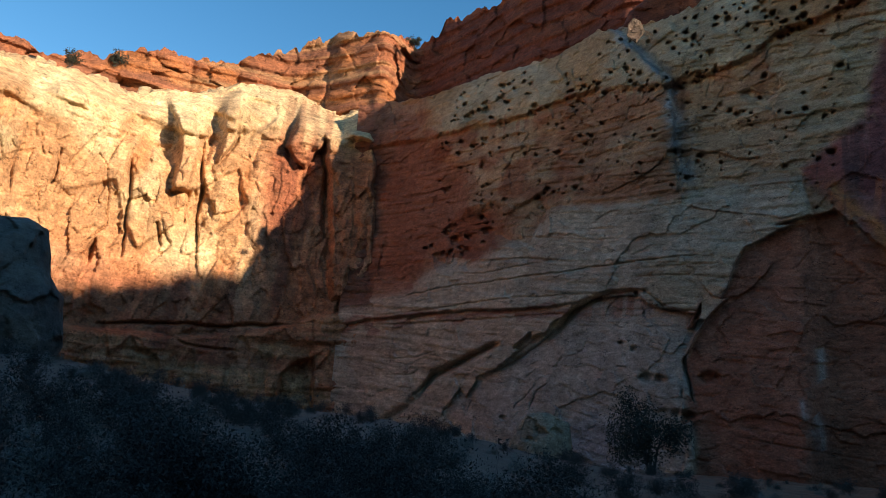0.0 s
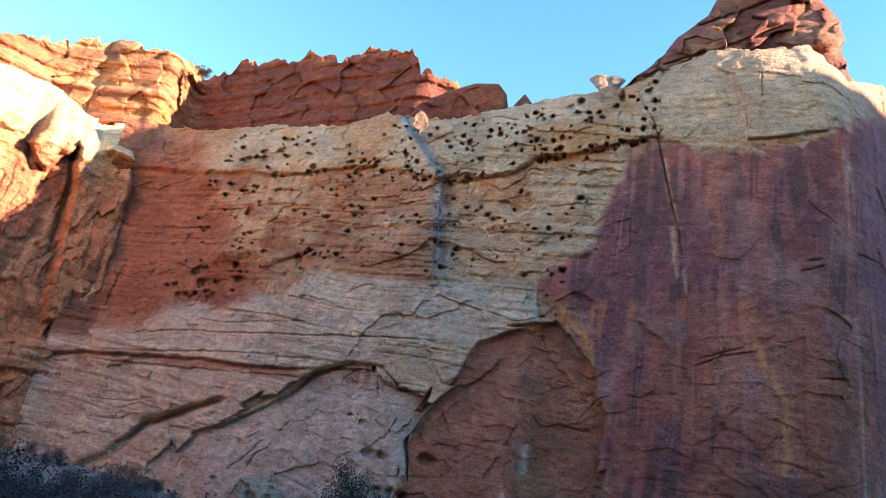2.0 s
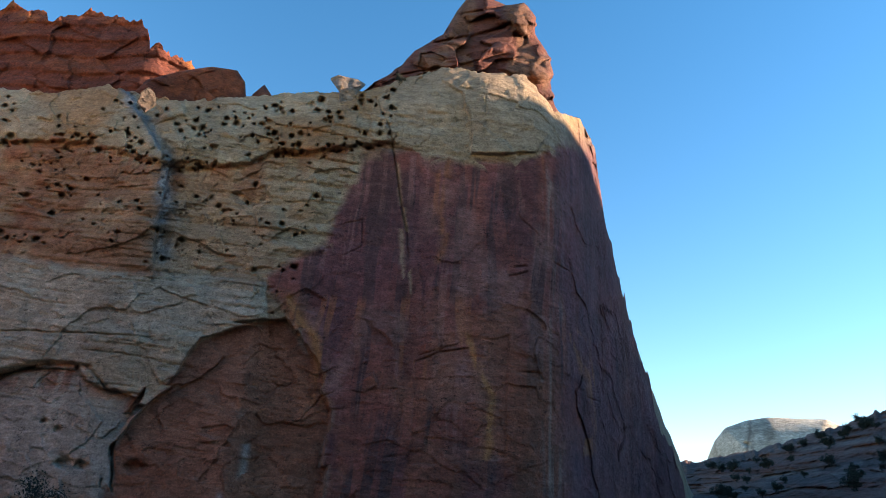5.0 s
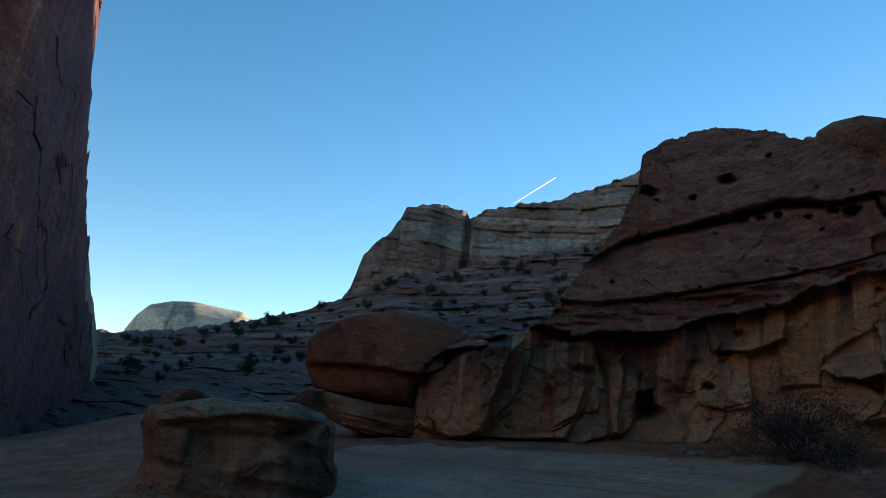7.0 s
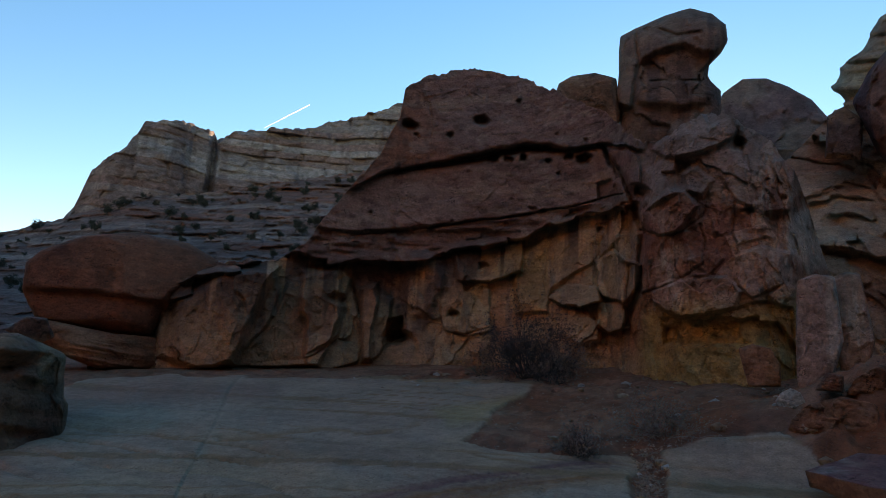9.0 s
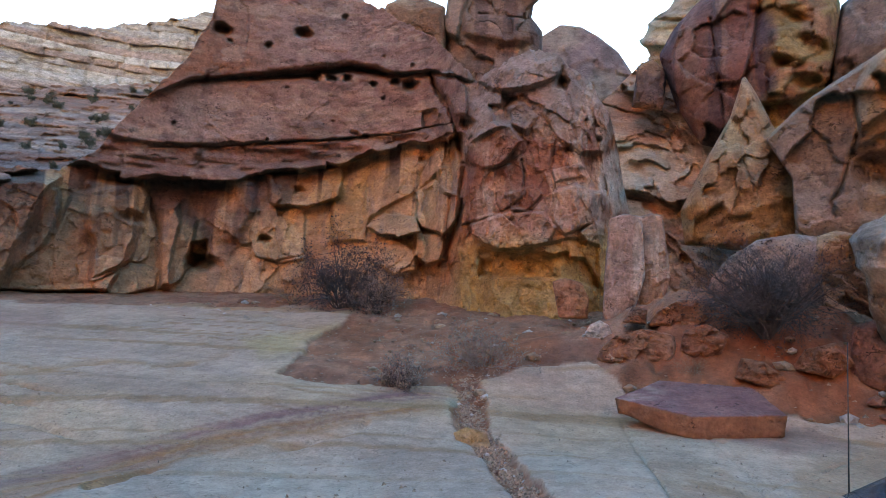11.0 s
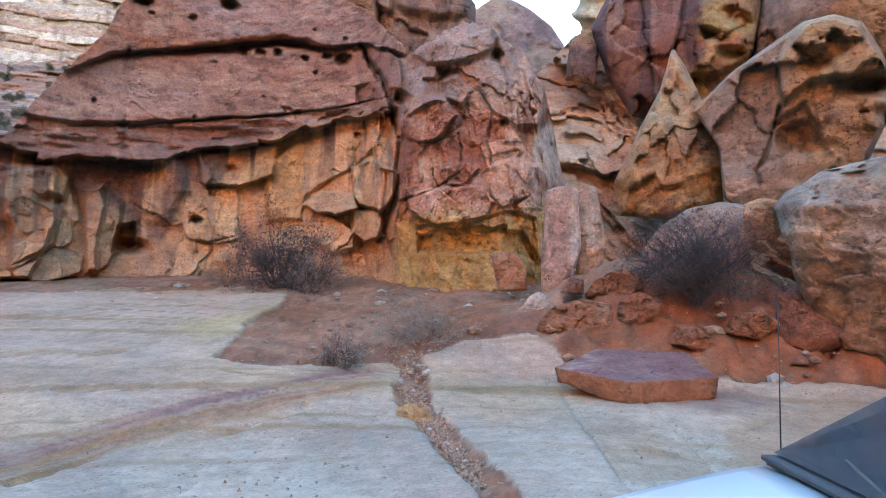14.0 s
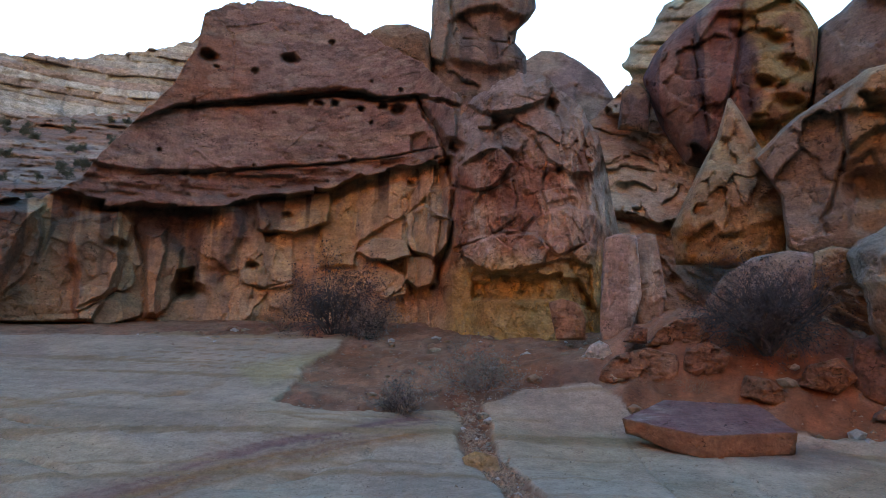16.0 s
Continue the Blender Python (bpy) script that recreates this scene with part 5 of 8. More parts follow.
FOOT_BLOCKS = []
FOOT_BLOCKS.append(([(50.9, 11.0), (54.5, 11.5), (55.1, 10.6), (54.7, 7.3), (54.5, 5.8), (52.0, 4.0)], 0.8, 0.25))
FOOT_BLOCKS.append(([(54.5, 5.6), (56.3, 5.1), (56.1, 3.9), (53.9, 2.9), (52.2, 3.3), (52.0, 4.0)], 0.5, 0.12))
FOOT_BLOCKS.append(([(56.1, 9.9), (57.2, 10.2), (57.6, 8.8), (57.2, 6.4), (57.2, 4.0), (56.4, 3.9), (56.1, 7.5)], 1.0, 0.25))
FOOT_BLOCKS.append(([(57.8, 9.3), (58.8, 9.2), (58.7, 7.5), (57.9, 4.4), (57.2, 4.0), (57.3, 6.4)], 0.55, 0.15))
FOOT_BLOCKS.append(([(58.5, 7.4), (59.7, 7.8), (59.6, 6.2), (58.1, 4.9), (58.1, 6.0)], -1.3, 0.12))
FOOT_BLOCKS.append(([(59.0, 12.7), (60.8, 13.4), (62.5, 12.7), (62.8, 10.6), (61.9, 8.0), (59.8, 7.8)], 0.5, 0.5))
FOOT_BLOCKS.append(([(63.0, 10.6), (66.8, 11.0), (67.2, 7.0), (65.3, 6.5), (63.2, 6.8), (62.7, 8.1)], 0.25, 0.1))
FOOT_BLOCKS.append(([(63.7, 13.3), (69.6, 14.5), (69.5, 12.1), (66.9, 11.1), (64.0, 11.1)], 0.65, 0.15))
FOOT_BLOCKS.append(([(68.9, 12.5), (70.9, 14.6), (77.2, 16.2), (78.2, 15.3), (75.6, 12.9), (73.8, 11.9), (72.1, 10.5), (71.8, 8.7), (69.3, 8.5)], 0.35, 0.2))
FOOT_BLOCKS.append(([(72.0, 9.9), (73.4, 11.0), (75.7, 10.9), (76.3, 9.8), (74.5, 9.2), (73.1, 9.3)], 1.15, 0.1))
FOOT_BLOCKS.append(([(73.3, 9.1), (74.7, 8.9), (76.0, 8.0), (76.0, 6.6), (74.2, 6.1), (72.8, 7.0)], 0.6, 0.2))
FOOT_BLOCKS.append(([(75.6, 12.9), (77.3, 13.9), (79.5, 12.7), (79.3, 11.3), (78.0, 9.6), (76.2, 10.2), (75.7, 10.9)], 0.95, 0.12))
FOOT_BLOCKS.append(([(75.8, 9.8), (78.0, 9.5), (78.4, 7.7), (76.8, 7.1), (75.9, 7.8)], 0.75, 0.15))
FOOT_BLOCKS.append(([(77.3, 15.1), (79.6, 15.4), (79.7, 12.7), (77.9, 13.1)], 0.55, 0.15))
FOOT_BLOCKS.append(([(75.9, 19.3), (77.0, 19.6), (77.8, 18.5), (77.1, 17.5), (76.1, 17.9)], -0.35, 0.2))
FOOT_BLOCKS.append(([(76.2, 22.3), (77.8, 22.6), (79.4, 21.5), (79.4, 19.4), (78.4, 19.3), (77.2, 21.1)], 0.35, 0.1))
FOOT_BLOCKS.append(([(40.1, 8.0), (41.7, 9.6), (44.5, 10.4), (48.7, 10.8), (49.4, 9.0), (49.1, 7.1), (46.3, 2.7), (43.6, 2.4), (40.7, 3.3)], 1.0, 0.25))
FOOT_BLOCKS.append(([(46.3, 2.7), (49.1, 6.9), (50.0, 10.0), (54.0, 11.5), (54.5, 7.6), (53.2, 3.3)], 0.9, 0.2))
FOOT_BLOCKS.append(([(40.0, 8.7), (40.8, 9.4), (42.7, 9.5), (42.6, 8.3), (41.1, 7.5)], 0.6, 0.12))
BUTTRESS_BLOCKS = []
BUTTRESS_BLOCKS.append(([(83.0, 23.9), (84.4, 24.9), (86.9, 24.9), (87.6, 23.3), (86.9, 22.3), (84.5, 21.6), (81.6, 21.3), (80.5, 22.0)], 0.39, 0.20))
BUTTRESS_BLOCKS.append(([(84.7, 24.5), (86.8, 24.8), (86.7, 23.9), (85.2, 23.5)], -0.63, 0.16))
BUTTRESS_BLOCKS.append(([(79.7, 20.4), (81.6, 21.0), (84.1, 20.6), (85.4, 19.3), (84.6, 18.1), (83.1, 18.8), (81.5, 18.0), (80.1, 17.3), (79.5, 18.6)], 0.42, 0.26))
BUTTRESS_BLOCKS.append(([(81.4, 20.1), (82.9, 20.3), (83.2, 19.0), (82.0, 18.6)], -0.49, 0.20))
BUTTRESS_BLOCKS.append(([(79.5, 16.9), (81.7, 18.8), (83.2, 18.7), (84.2, 17.4), (82.6, 15.5), (80.9, 15.2), (79.4, 15.7)], 0.63, 0.16))
BUTTRESS_BLOCKS.append(([(86.0, 19.7), (87.9, 22.4), (89.1, 21.5), (91.3, 19.7), (91.7, 17.8), (91.0, 16.7), (89.1, 16.5), (87.0, 17.7)], 0.35, 0.20))
BUTTRESS_BLOCKS.append(([(84.9, 17.6), (87.0, 17.7), (89.1, 16.5), (89.4, 14.8), (87.0, 14.2), (86.6, 15.2), (85.4, 14.9)], 0.15, 0.10))
BUTTRESS_BLOCKS.append(([(79.6, 15.1), (82.5, 15.2), (84.2, 16.4), (84.5, 14.7), (84.3, 12.9), (82.9, 11.9), (79.6, 10.5)], 0.22, 0.16))
BUTTRESS_BLOCKS.append(([(83.3, 13.3), (85.2, 14.0), (86.0, 13.2), (84.7, 11.9), (83.3, 11.9)], 0.32, 0.10))
BUTTRESS_BLOCKS.append(([(86.8, 13.4), (88.7, 14.1), (90.9, 13.4), (90.3, 11.2), (88.0, 10.1), (86.8, 11.4)], 0.35, 0.13))
BUTTRESS_BLOCKS.append(([(80.2, 10.4), (81.0, 11.2), (83.8, 12.0), (86.1, 11.8), (87.2, 10.7), (86.6, 9.5), (84.3, 8.9), (82.5, 8.7), (80.8, 9.3)], 0.42, 0.16))
BUTTRESS_BLOCKS.append(([(89.1, 10.3), (90.3, 11.2), (91.0, 10.5), (89.8, 9.3)], 0.28, 0.13))
BUTTRESS_BLOCKS.append(([(81.0, 8.5), (84.3, 8.8), (88.5, 9.9), (90.6, 9.3), (90.8, 5.8), (88.0, 6.6), (81.2, 6.4)], -0.32, 0.16))
BUTTRESS_BLOCKS.append(([(81.3, 7.8), (82.3, 7.8), (82.4, 6.4), (81.3, 6.5)], -0.49, 0.16))
EAST_CRACKS = []
EAST_CRACKS.append(([(76.2, 22.3), (76.9, 21.4), (77.7, 20.3), (78.5, 18.8), (79.1, 16.8), (79.6, 15.4), (79.4, 12.7), (79.2, 10.9), (78.5, 9.0), (78.0, 7.2)], 0.28, 1.1))
EAST_CRACKS.append(([(54.6, 14.2), (60.2, 15.1), (66.3, 16.3), (70.7, 17.0), (74.8, 17.7), (79.0, 18.8)], 0.09, 0.3))
EAST_CRACKS.append(([(63.2, 6.8), (64.9, 6.5), (67.0, 7.3)], 0.09, 0.2))
EAST_CRACKS.append(([(52.7, 4.1), (54.5, 5.7), (54.7, 7.3)], 0.12, 0.3))
EAST_CRACKS.append(([(54.5, 11.5), (55.1, 10.6), (56.2, 7.5), (56.4, 3.9)], 0.16, 0.4))
EAST_CRACKS.append(([(58.6, 26.9), (60.9, 25.5), (61.2, 23.5), (61.0, 21.4)], 0.08, 0.07))
EAST_CRACKS.append(([(63.6, 26.9), (64.6, 25.8), (65.4, 24.6)], 0.08, 0.06))
EAST_CRACKS.append(([(82.5, 15.3), (84.6, 16.5), (84.9, 17.7)], 0.12, 0.2))
EAST_CRACKS.append(([(84.2, 16.4), (84.5, 14.7), (84.3, 12.9), (83.1, 11.9)], 0.1, 0.16))
EAST_CRACKS.append(([(86.0, 19.5), (87.0, 17.7), (86.6, 15.2), (87.0, 13.4), (86.8, 11.4)], 0.1, 0.16))
EAST_CRACKS.append(([(79.7, 10.5), (82.9, 11.7), (86.1, 11.9)], 0.1, 0.2))


def east_shape(a, e, s, z):
    hk, _ = facets(s * 2.4, z * 2.4, 60)
    wa, we = a + 0.22 * fbm(s * 0.9, z * 0.9, 0.0, 4, 70) + 0.05 * hk, e + 0.16 * fbm(s * 0.9, z * 0.9, 0.0, 4, 74) + 0.05 * hk
    prow = step(78.9, 80.3, wa)
    slab = 1 - prow
    lip = we - CRACK(a)
    d = 0.16 * fbm(s * 0.2, z * 0.25, 0.0, 3, 71)
    # two thick, flat beds parted by an open joint
    gape = 0.35 + 0.65 * step(61, 64, a) * step(74, 71, a)
    d = d + slab * (0.5 * step(-0.08, 0.12, lip) - 1.1 * gape * np.exp(-((lip + 0.2) / (0.14 + 0.16 * gape)) ** 2) * step(54, 58, a))
    d = d - slab * 0.10 * np.clip(e - 22, 0, 9)
    beds = step(0.0, 0.6, ROOF(a) * -1 + e)
    d = d + slab * beds * (0.035 * np.tanh(3 * fbm(s * 2.0, z * 4.0, 0.0, 4, 79)) + 0.03 * facets(s * 0.35 + 0.3 * fbm(s * 0.5, z * 0.5, 0.0, 3, 81), z * 0.5, 77)[0])
    low_bed = step(0.10, -0.10, we - SEAM(a)) * beds
    d = d + slab * low_bed * (-0.30 + 0.26 * np.tanh(4 * fbm(s * 0.22, z * 1.7, 0.0, 3, 80)) + 0.10 * hk)
    # the undercut foot, with bays and ribs
    hr, _ = facets(s * 0.5, z * 0.6, 68)
    under = ROOF(a) + 0.5 * fbm(s * 1.1, z * 0.3, 0.0, 4, 76) + 0.4 * hr - e
    cave = step(-0.1, 0.3, under)
    bays = np.abs(vnoise(s * 0.5 + 0.25 * fbm(s, z, 0.0, 2, 82), z * 0.12, 0.0, 84)) ** 0.7
    h, _ = facets(s * 0.7 + 0.5 * fbm(s * 0.8, z * 0.8, 0.0, 3, 66), z * 0.5 + 0.5 * fbm(s * 0.7 + 9, z * 0.7, 0.0, 3, 67), 86)
    d = d - slab * cave * (1.7 - 0.13 * np.clip(under, 0, 9)) + slab * cave * (0.7 * bays + 0.16 * h + 0.2 * fbm(s * 0.9, z * 0.4, 0.0, 4, 98) + 0.14 * np.tanh(3 * fbm(s * 0.9, z * 0.7, 0.0, 4, 57)))
    # the buttress beside it: blocky, bulging, undercut
    wx, wz = 0.22 * fbm(s * 0.8, z * 0.8, 0.0, 3, 64), 0.22 * fbm(s * 0.8 + 7, z * 0.8, 0.0, 3, 65)
    hp, jp = facets(s * 0.85 + wx + 0.2 * z, z * 0.55 + wz, 187)
    hq, jq = facets(s * 1.5 + 2 * wx, z * 1.1 + 2 * wz, 88)
    d = d + prow * (0.09 * hp + 0.07 * hq + 0.35 * fbm(s * 0.35, z * 0.25, 0.0, 4, 89) + 0.16 * np.tanh(3 * fbm(s * 0.9 + 0.3 * z, z * 0.7, 0.0, 5, 58)) + 0.08 * np.tanh(3 * fbm(s * 2.2, z * 1.7, 0.0, 4, 59))) - prow * cave * (0.55 - 0.03 * np.clip(under, 0, 5))
    d = d - prow * 0.10 * np.clip(e - 18, 0, 9) ** 1.3
    d = d + prow * step(15.5, 17, e) * 0.35 * (ridged(s * 0.8, z * 0.8, 0.0, 4, 99) - 0.6)
    d = d + 1.3 * patch(wa, we, [(41.3, 4), (41.8, 7.8), (43.9, 9.5), (46.1, 10.6), (49.0, 11), (47.5, 7), (46.5, 3), (42.9, 2)], 0.5)
    d = score(bulge(bulge(d, a, wa, we, FOOT_BLOCKS), a, wa, we, BUTTRESS_BLOCKS), a, wa, we, EAST_CRACKS)
    h3, j3 = facets(s * 2.2 + 0.3 * fbm(s * 1.5, z * 1.5, 0.0, 3, 62), z * 1.6 + 0.3 * fbm(s * 1.5 + 4, z * 1.5, 0.0, 3, 63), 61)
    broken = np.maximum(slab * cave, prow)
    d = d + broken * (0.06 * h3 + 0.05 * fbm(s * 2.2, z * 2.2, 0.0, 5, 72)) + 0.03 * fbm(s * 3.0, z * 3.0, 0.0, 3, 73)
    return d - 1.3 * pits(a, e, EAST_PITS, 90)


def east_paint(a, e, s, z):
    wa, we = a + 0.7 * fbm(s * 0.8, z * 0.8, 0.0, 4, 70), e + 0.5 * fbm(s * 0.9, z * 0.9, 0.0, 4, 74)
    prow = step(78.8, 80.2, wa)
    c = mixc(fill((0.238, 0.122, 0.092), a), (0.275, 0.158, 0.122), step(-0.2, 0.35, fbm(s * 0.5, z * 0.9, 0.0, 4, 91)))
    c = mixc(c, (0.261, 0.095, 0.050), 0.7 * step(0, 0.4, we - CRACK(a)) * step(65, 60, wa + 0.6 * (e - 22)))
    c = mixc(c, (0.287, 0.181, 0.124), 0.5 * step(0.1, 0.45, fbm(s * 0.35, z * 1.4, 0.0, 4, 92)))
    c = mixc(c, (0.174, 0.076, 0.053), 0.7 * step(0.6, -0.4, we - SEAM(a)))
    hr, _ = facets(s * 0.5, z * 0.6, 68)
    c = mixc(c, (0.125, 0.062, 0.048), 0.55 * step(0.18, 0.4, fbm(s * 1.6 + 3, z * 2.6, 0.0, 4, 61)))
    c = mixc(c, (0.33, 0.215, 0.16), 0.45 * step(0.22, 0.42, fbm(s * 1.1 + 20, z * 2.2, 0.0, 4, 60)))
    low = step(-0.3, 0.4, ROOF(a) + 0.4 * hr - we)
    f = mixc(fill((0.405, 0.205, 0.105), a), (0.455, 0.265, 0.140), step(-0.2, 0.3, fbm(s * 0.45, z * 0.3, 0.0, 4, 93)))
    f = mixc(f, (0.315, 0.125, 0.066), 0.6 * step(0.0, 0.35, fbm(s * 0.8 + 20, z * 0.4, 0.0, 4, 94)))
    f = mixc(f, (0.424, 0.228, 0.092), 0.9 * patch(wa, we, [(64, 8), (66, 12), (69, 13.8), (76.8, 16.3), (79.2, 15.2), (76, 12.7), (72, 11), (72, 7), (64, 5)], 1.2) * step(-0.35, 0.15, fbm(s * 0.7, z * 0.6, 0.0, 4, 95)))
    f = mixc(f, (0.350, 0.237, 0.141), 0.6 * step(6.5, 4.5, we) * step(57, 60, wa))
    hf, _ = facets(s * 0.7 + 0.5 * fbm(s * 0.8, z * 0.8, 0.0, 3, 66), z * 0.5 + 0.5 * fbm(s * 0.7 + 9, z * 0.7, 0.0, 3, 67), 86)
    f = mixc(f, (0.44, 0.24, 0.14), 0.5 * step(0.2, 0.7, hf))
    f = mixc(f, (0.27, 0.12, 0.07), 0.4 * step(-0.1, -0.6, hf))
    f = mixc(f, (0.20, 0.13, 0.10), 0.45 * step(0.2, 0.45, fbm(s * 2.2 + 5, z * 0.7, 0.0, 4, 62)))
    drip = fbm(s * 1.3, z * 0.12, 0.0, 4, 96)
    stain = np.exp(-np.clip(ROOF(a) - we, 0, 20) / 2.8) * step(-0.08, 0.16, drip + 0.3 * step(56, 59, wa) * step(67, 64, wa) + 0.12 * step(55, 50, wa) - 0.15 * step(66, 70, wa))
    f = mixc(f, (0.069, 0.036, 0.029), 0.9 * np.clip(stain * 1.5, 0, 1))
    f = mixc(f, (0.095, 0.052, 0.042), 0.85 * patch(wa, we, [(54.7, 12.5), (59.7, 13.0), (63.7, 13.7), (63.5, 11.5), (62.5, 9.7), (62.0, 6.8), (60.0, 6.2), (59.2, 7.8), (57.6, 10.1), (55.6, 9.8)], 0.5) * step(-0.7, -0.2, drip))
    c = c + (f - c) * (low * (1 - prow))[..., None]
    b = mixc(fill((0.40, 0.205, 0.140), a), (0.45, 0.265, 0.180), step(-0.2, 0.3, fbm(s * 0.9, z * 0.9, 0.0, 4, 96)))
    b = mixc(b, (0.296, 0.105, 0.062), 0.7 * step(0.05, 0.35, fbm(s * 1.2 + 9, z * 0.8, 0.0, 4, 97)))
    wx, wz = 0.22 * fbm(s * 0.8, z * 0.8, 0.0, 3, 64), 0.22 * fbm(s * 0.8 + 7, z * 0.8, 0.0, 3, 65)
    hp, _ = facets(s * 0.85 + wx + 0.2 * z, z * 0.55 + wz, 187)
    hq, _ = facets(s * 1.5 + 2 * wx, z * 1.1 + 2 * wz, 88)
    b = mixc(b, (0.375, 0.215, 0.165), 0.65 * step(0.0, 0.9, hp + 0.5 * hq + 1.2 * fbm(s * 1.5, z * 1.5, 0.0, 4, 55)))
    b = mixc(b, (0.215, 0.080, 0.055), 0.65 * step(0.0, -0.9, hp + 0.5 * hq + 1.2 * fbm(s * 1.5 + 7, z * 1.2, 0.0, 4, 54)))
    b = mixc(b, (0.44, 0.35, 0.28), 0.55 * step(0.18, 0.4, fbm(s * 2.6, z * 1.1, 0.0, 4, 69)) * step(-0.1, 0.3, fbm(s * 0.6 + 8, z * 0.6, 0.0, 3, 73)))
    b = mixc(b, (0.245, 0.160, 0.125), 0.75 * step(17.0, 19, we) * step(90, 87, wa - 0.5 * (we - 18)))
    b = mixc(b, (0.44, 0.27, 0.095), 0.8 * step(10.8, 8.5, we + 0.3 * (86 - wa) * 0.2))
    b = mixc(b, (0.313, 0.196, 0.081), 0.6 * step(7.2, 6, we))
    b = mixc(b, (0.52, 0.42, 0.34), 0.85 * patch(wa, we, [(90.6, 15.6), (91.6, 16.6), (93.6, 16.4), (94.4, 12.2), (91.6, 12.0)], 0.3))
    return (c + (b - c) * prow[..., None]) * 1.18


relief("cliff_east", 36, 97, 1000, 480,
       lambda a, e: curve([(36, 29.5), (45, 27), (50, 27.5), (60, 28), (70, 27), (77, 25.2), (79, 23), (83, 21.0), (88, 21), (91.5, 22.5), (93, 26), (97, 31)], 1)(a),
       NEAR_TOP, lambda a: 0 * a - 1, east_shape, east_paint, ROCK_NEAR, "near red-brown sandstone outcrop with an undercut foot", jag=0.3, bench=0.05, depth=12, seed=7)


def scree_shape(a, e, s, z):
    wx, wz = 0.5 * fbm(s * 0.6, z * 0.6, 0.0, 4, 103), 0.5 * fbm(s * 0.6 + 9, z * 0.6, 0.0, 4, 104)
    h, j = facets(s * 0.45 + wx, z * 0.45 + wz, 101)
    h2, j2 = facets(s * 1.2 + 2 * wx, z * 1.2 + 2 * wz, 102)
    return 0.7 * h + 0.35 * h2 + 0.8 * fbm(s * 0.3, z * 0.3, 0.0, 5, 81) + 0.12 * fbm(s * 2, z * 2, 0.0, 4, 82)


def scree_paint(a, e, s, z):
    c = mixc(fill((0.48, 0.275, 0.175), a), (0.57, 0.42, 0.30), step(-0.2, 0.25, fbm(s * 0.5, z * 0.5, 0.0, 4, 83)))
    c = mixc(c, (0.30, 0.12, 0.07), 0.6 * step(0.1, 0.35, fbm(s * 0.6 + 5, z * 0.6, 0.0, 4, 84)))
    return mixc(c, (0.499, 0.389, 0.288), 0.85 * patch(a + 0.6 * fbm(s, z, 0.0, 3, 85), e, [(93.2, 16.6), (95.7, 17.4), (96.7, 14.3), (94, 13)], 0.4))


relief("scree_wall", 88, 126, 420, 260,
       lambda a, e: 25 + 0.35 * np.clip(e, 0, 30) + 0 * a, curve([(88, 18), (92, 21.5), (94, 23.3), (96, 23), (100, 21), (110, 21), (126, 22)]), lambda a: 0 * a - 1,
       scree_shape, scree_paint, ROCK_NEAR, "broken tan and red rock slope behind the boulders", depth=14, seed=8)
relief("cliff_south", 112.2, 262, 260, 90,
       lambda a, e: curve([(112, 95), (118, 85), (140, 65), (180, 60), (230, 75), (262, 105)], 3)(a), lambda a: np.interp(a, (112, 112.6, 113, 150, 230, 262), (30, 36, 42, 38, 30, 22)), lambda a: 0 * a - 4,
       lambda a, e, s, z: 2 * fbm(s * 0.05, z * 0.02, 0.0, 4, 91), lambda a, e, s, z: mixc(mixc(fill((0.20, 0.185, 0.18), a), (0.13, 0.10, 0.095), step(-0.1, 0.3, fbm(s * 0.2, z * 0.02, 0.0, 4, 93))), (0.33, 0.16, 0.08), 0.7 * step(0.1, 0.35, fbm(s * 0.15 + 40, z * 0.015, 0.0, 4, 94))), ROCK_FAR,
       "tall grey and red canyon wall", depth=30, seed=9)

outline_rock("pinnacle", 104, [(-13.5, 33), (-12.6, 35.0), (-8.6, 37.4), (-7.4, 38.6), (-4.8, 39.9), (-3.5, 41.7), (-2.5, 42.7), (-0.9, 42.9), (1.5, 42.3), (3.5, 42.6), (4.5, 41.6), (4.7, 40.3), (5.9, 39.1), (6.5, 37.7), (5.9, 36.8), (6.7, 35.1), (7.0, 33.4), (6, 32), (-4, 32)], 14, two_tone((0.125, 0.042, 0.034), (0.17, 0.056, 0.040), 0.12, (0.22, 0.105, 0.065), 2, 1.5), ROCK_MAIN, "tapering red sandstone pinnacle on the cliff top", 2, lump=0.04, broken=0.09, strata=0.02, n=(170, 300), cuts=0, boxy=0.35, across=2.2, category="pinnacle", lean=0.13,
             blocks=[([(1.2, 37.6), (2.5, 38.9), (6.6, 38.6), (6.6, 37.0), (3.5, 37.0)], 0.9, 0.15), ([(-6.6, 38.2), (-2.5, 38.8), (1.5, 39.5), (1.5, 38.9), (-2, 37.9), (-6, 37.2)], 0.7, 0.12), ([(1.8, 42.6), (4.6, 42.2), (4.8, 40.6), (3.2, 40.2), (2.2, 41)], 0.9, 0.15)], cracks=[([(-6, 39.2), (-2, 39.9), (2, 41), (3.5, 40.2)], 0.12, 0.9), ([(-11, 36.2), (-5, 37.4), (2, 36.9)], 0.10, 0.8), ([(-3.6, 41.4), (-0.8, 42), (1.2, 42.2)], 0.09, 0.7)])
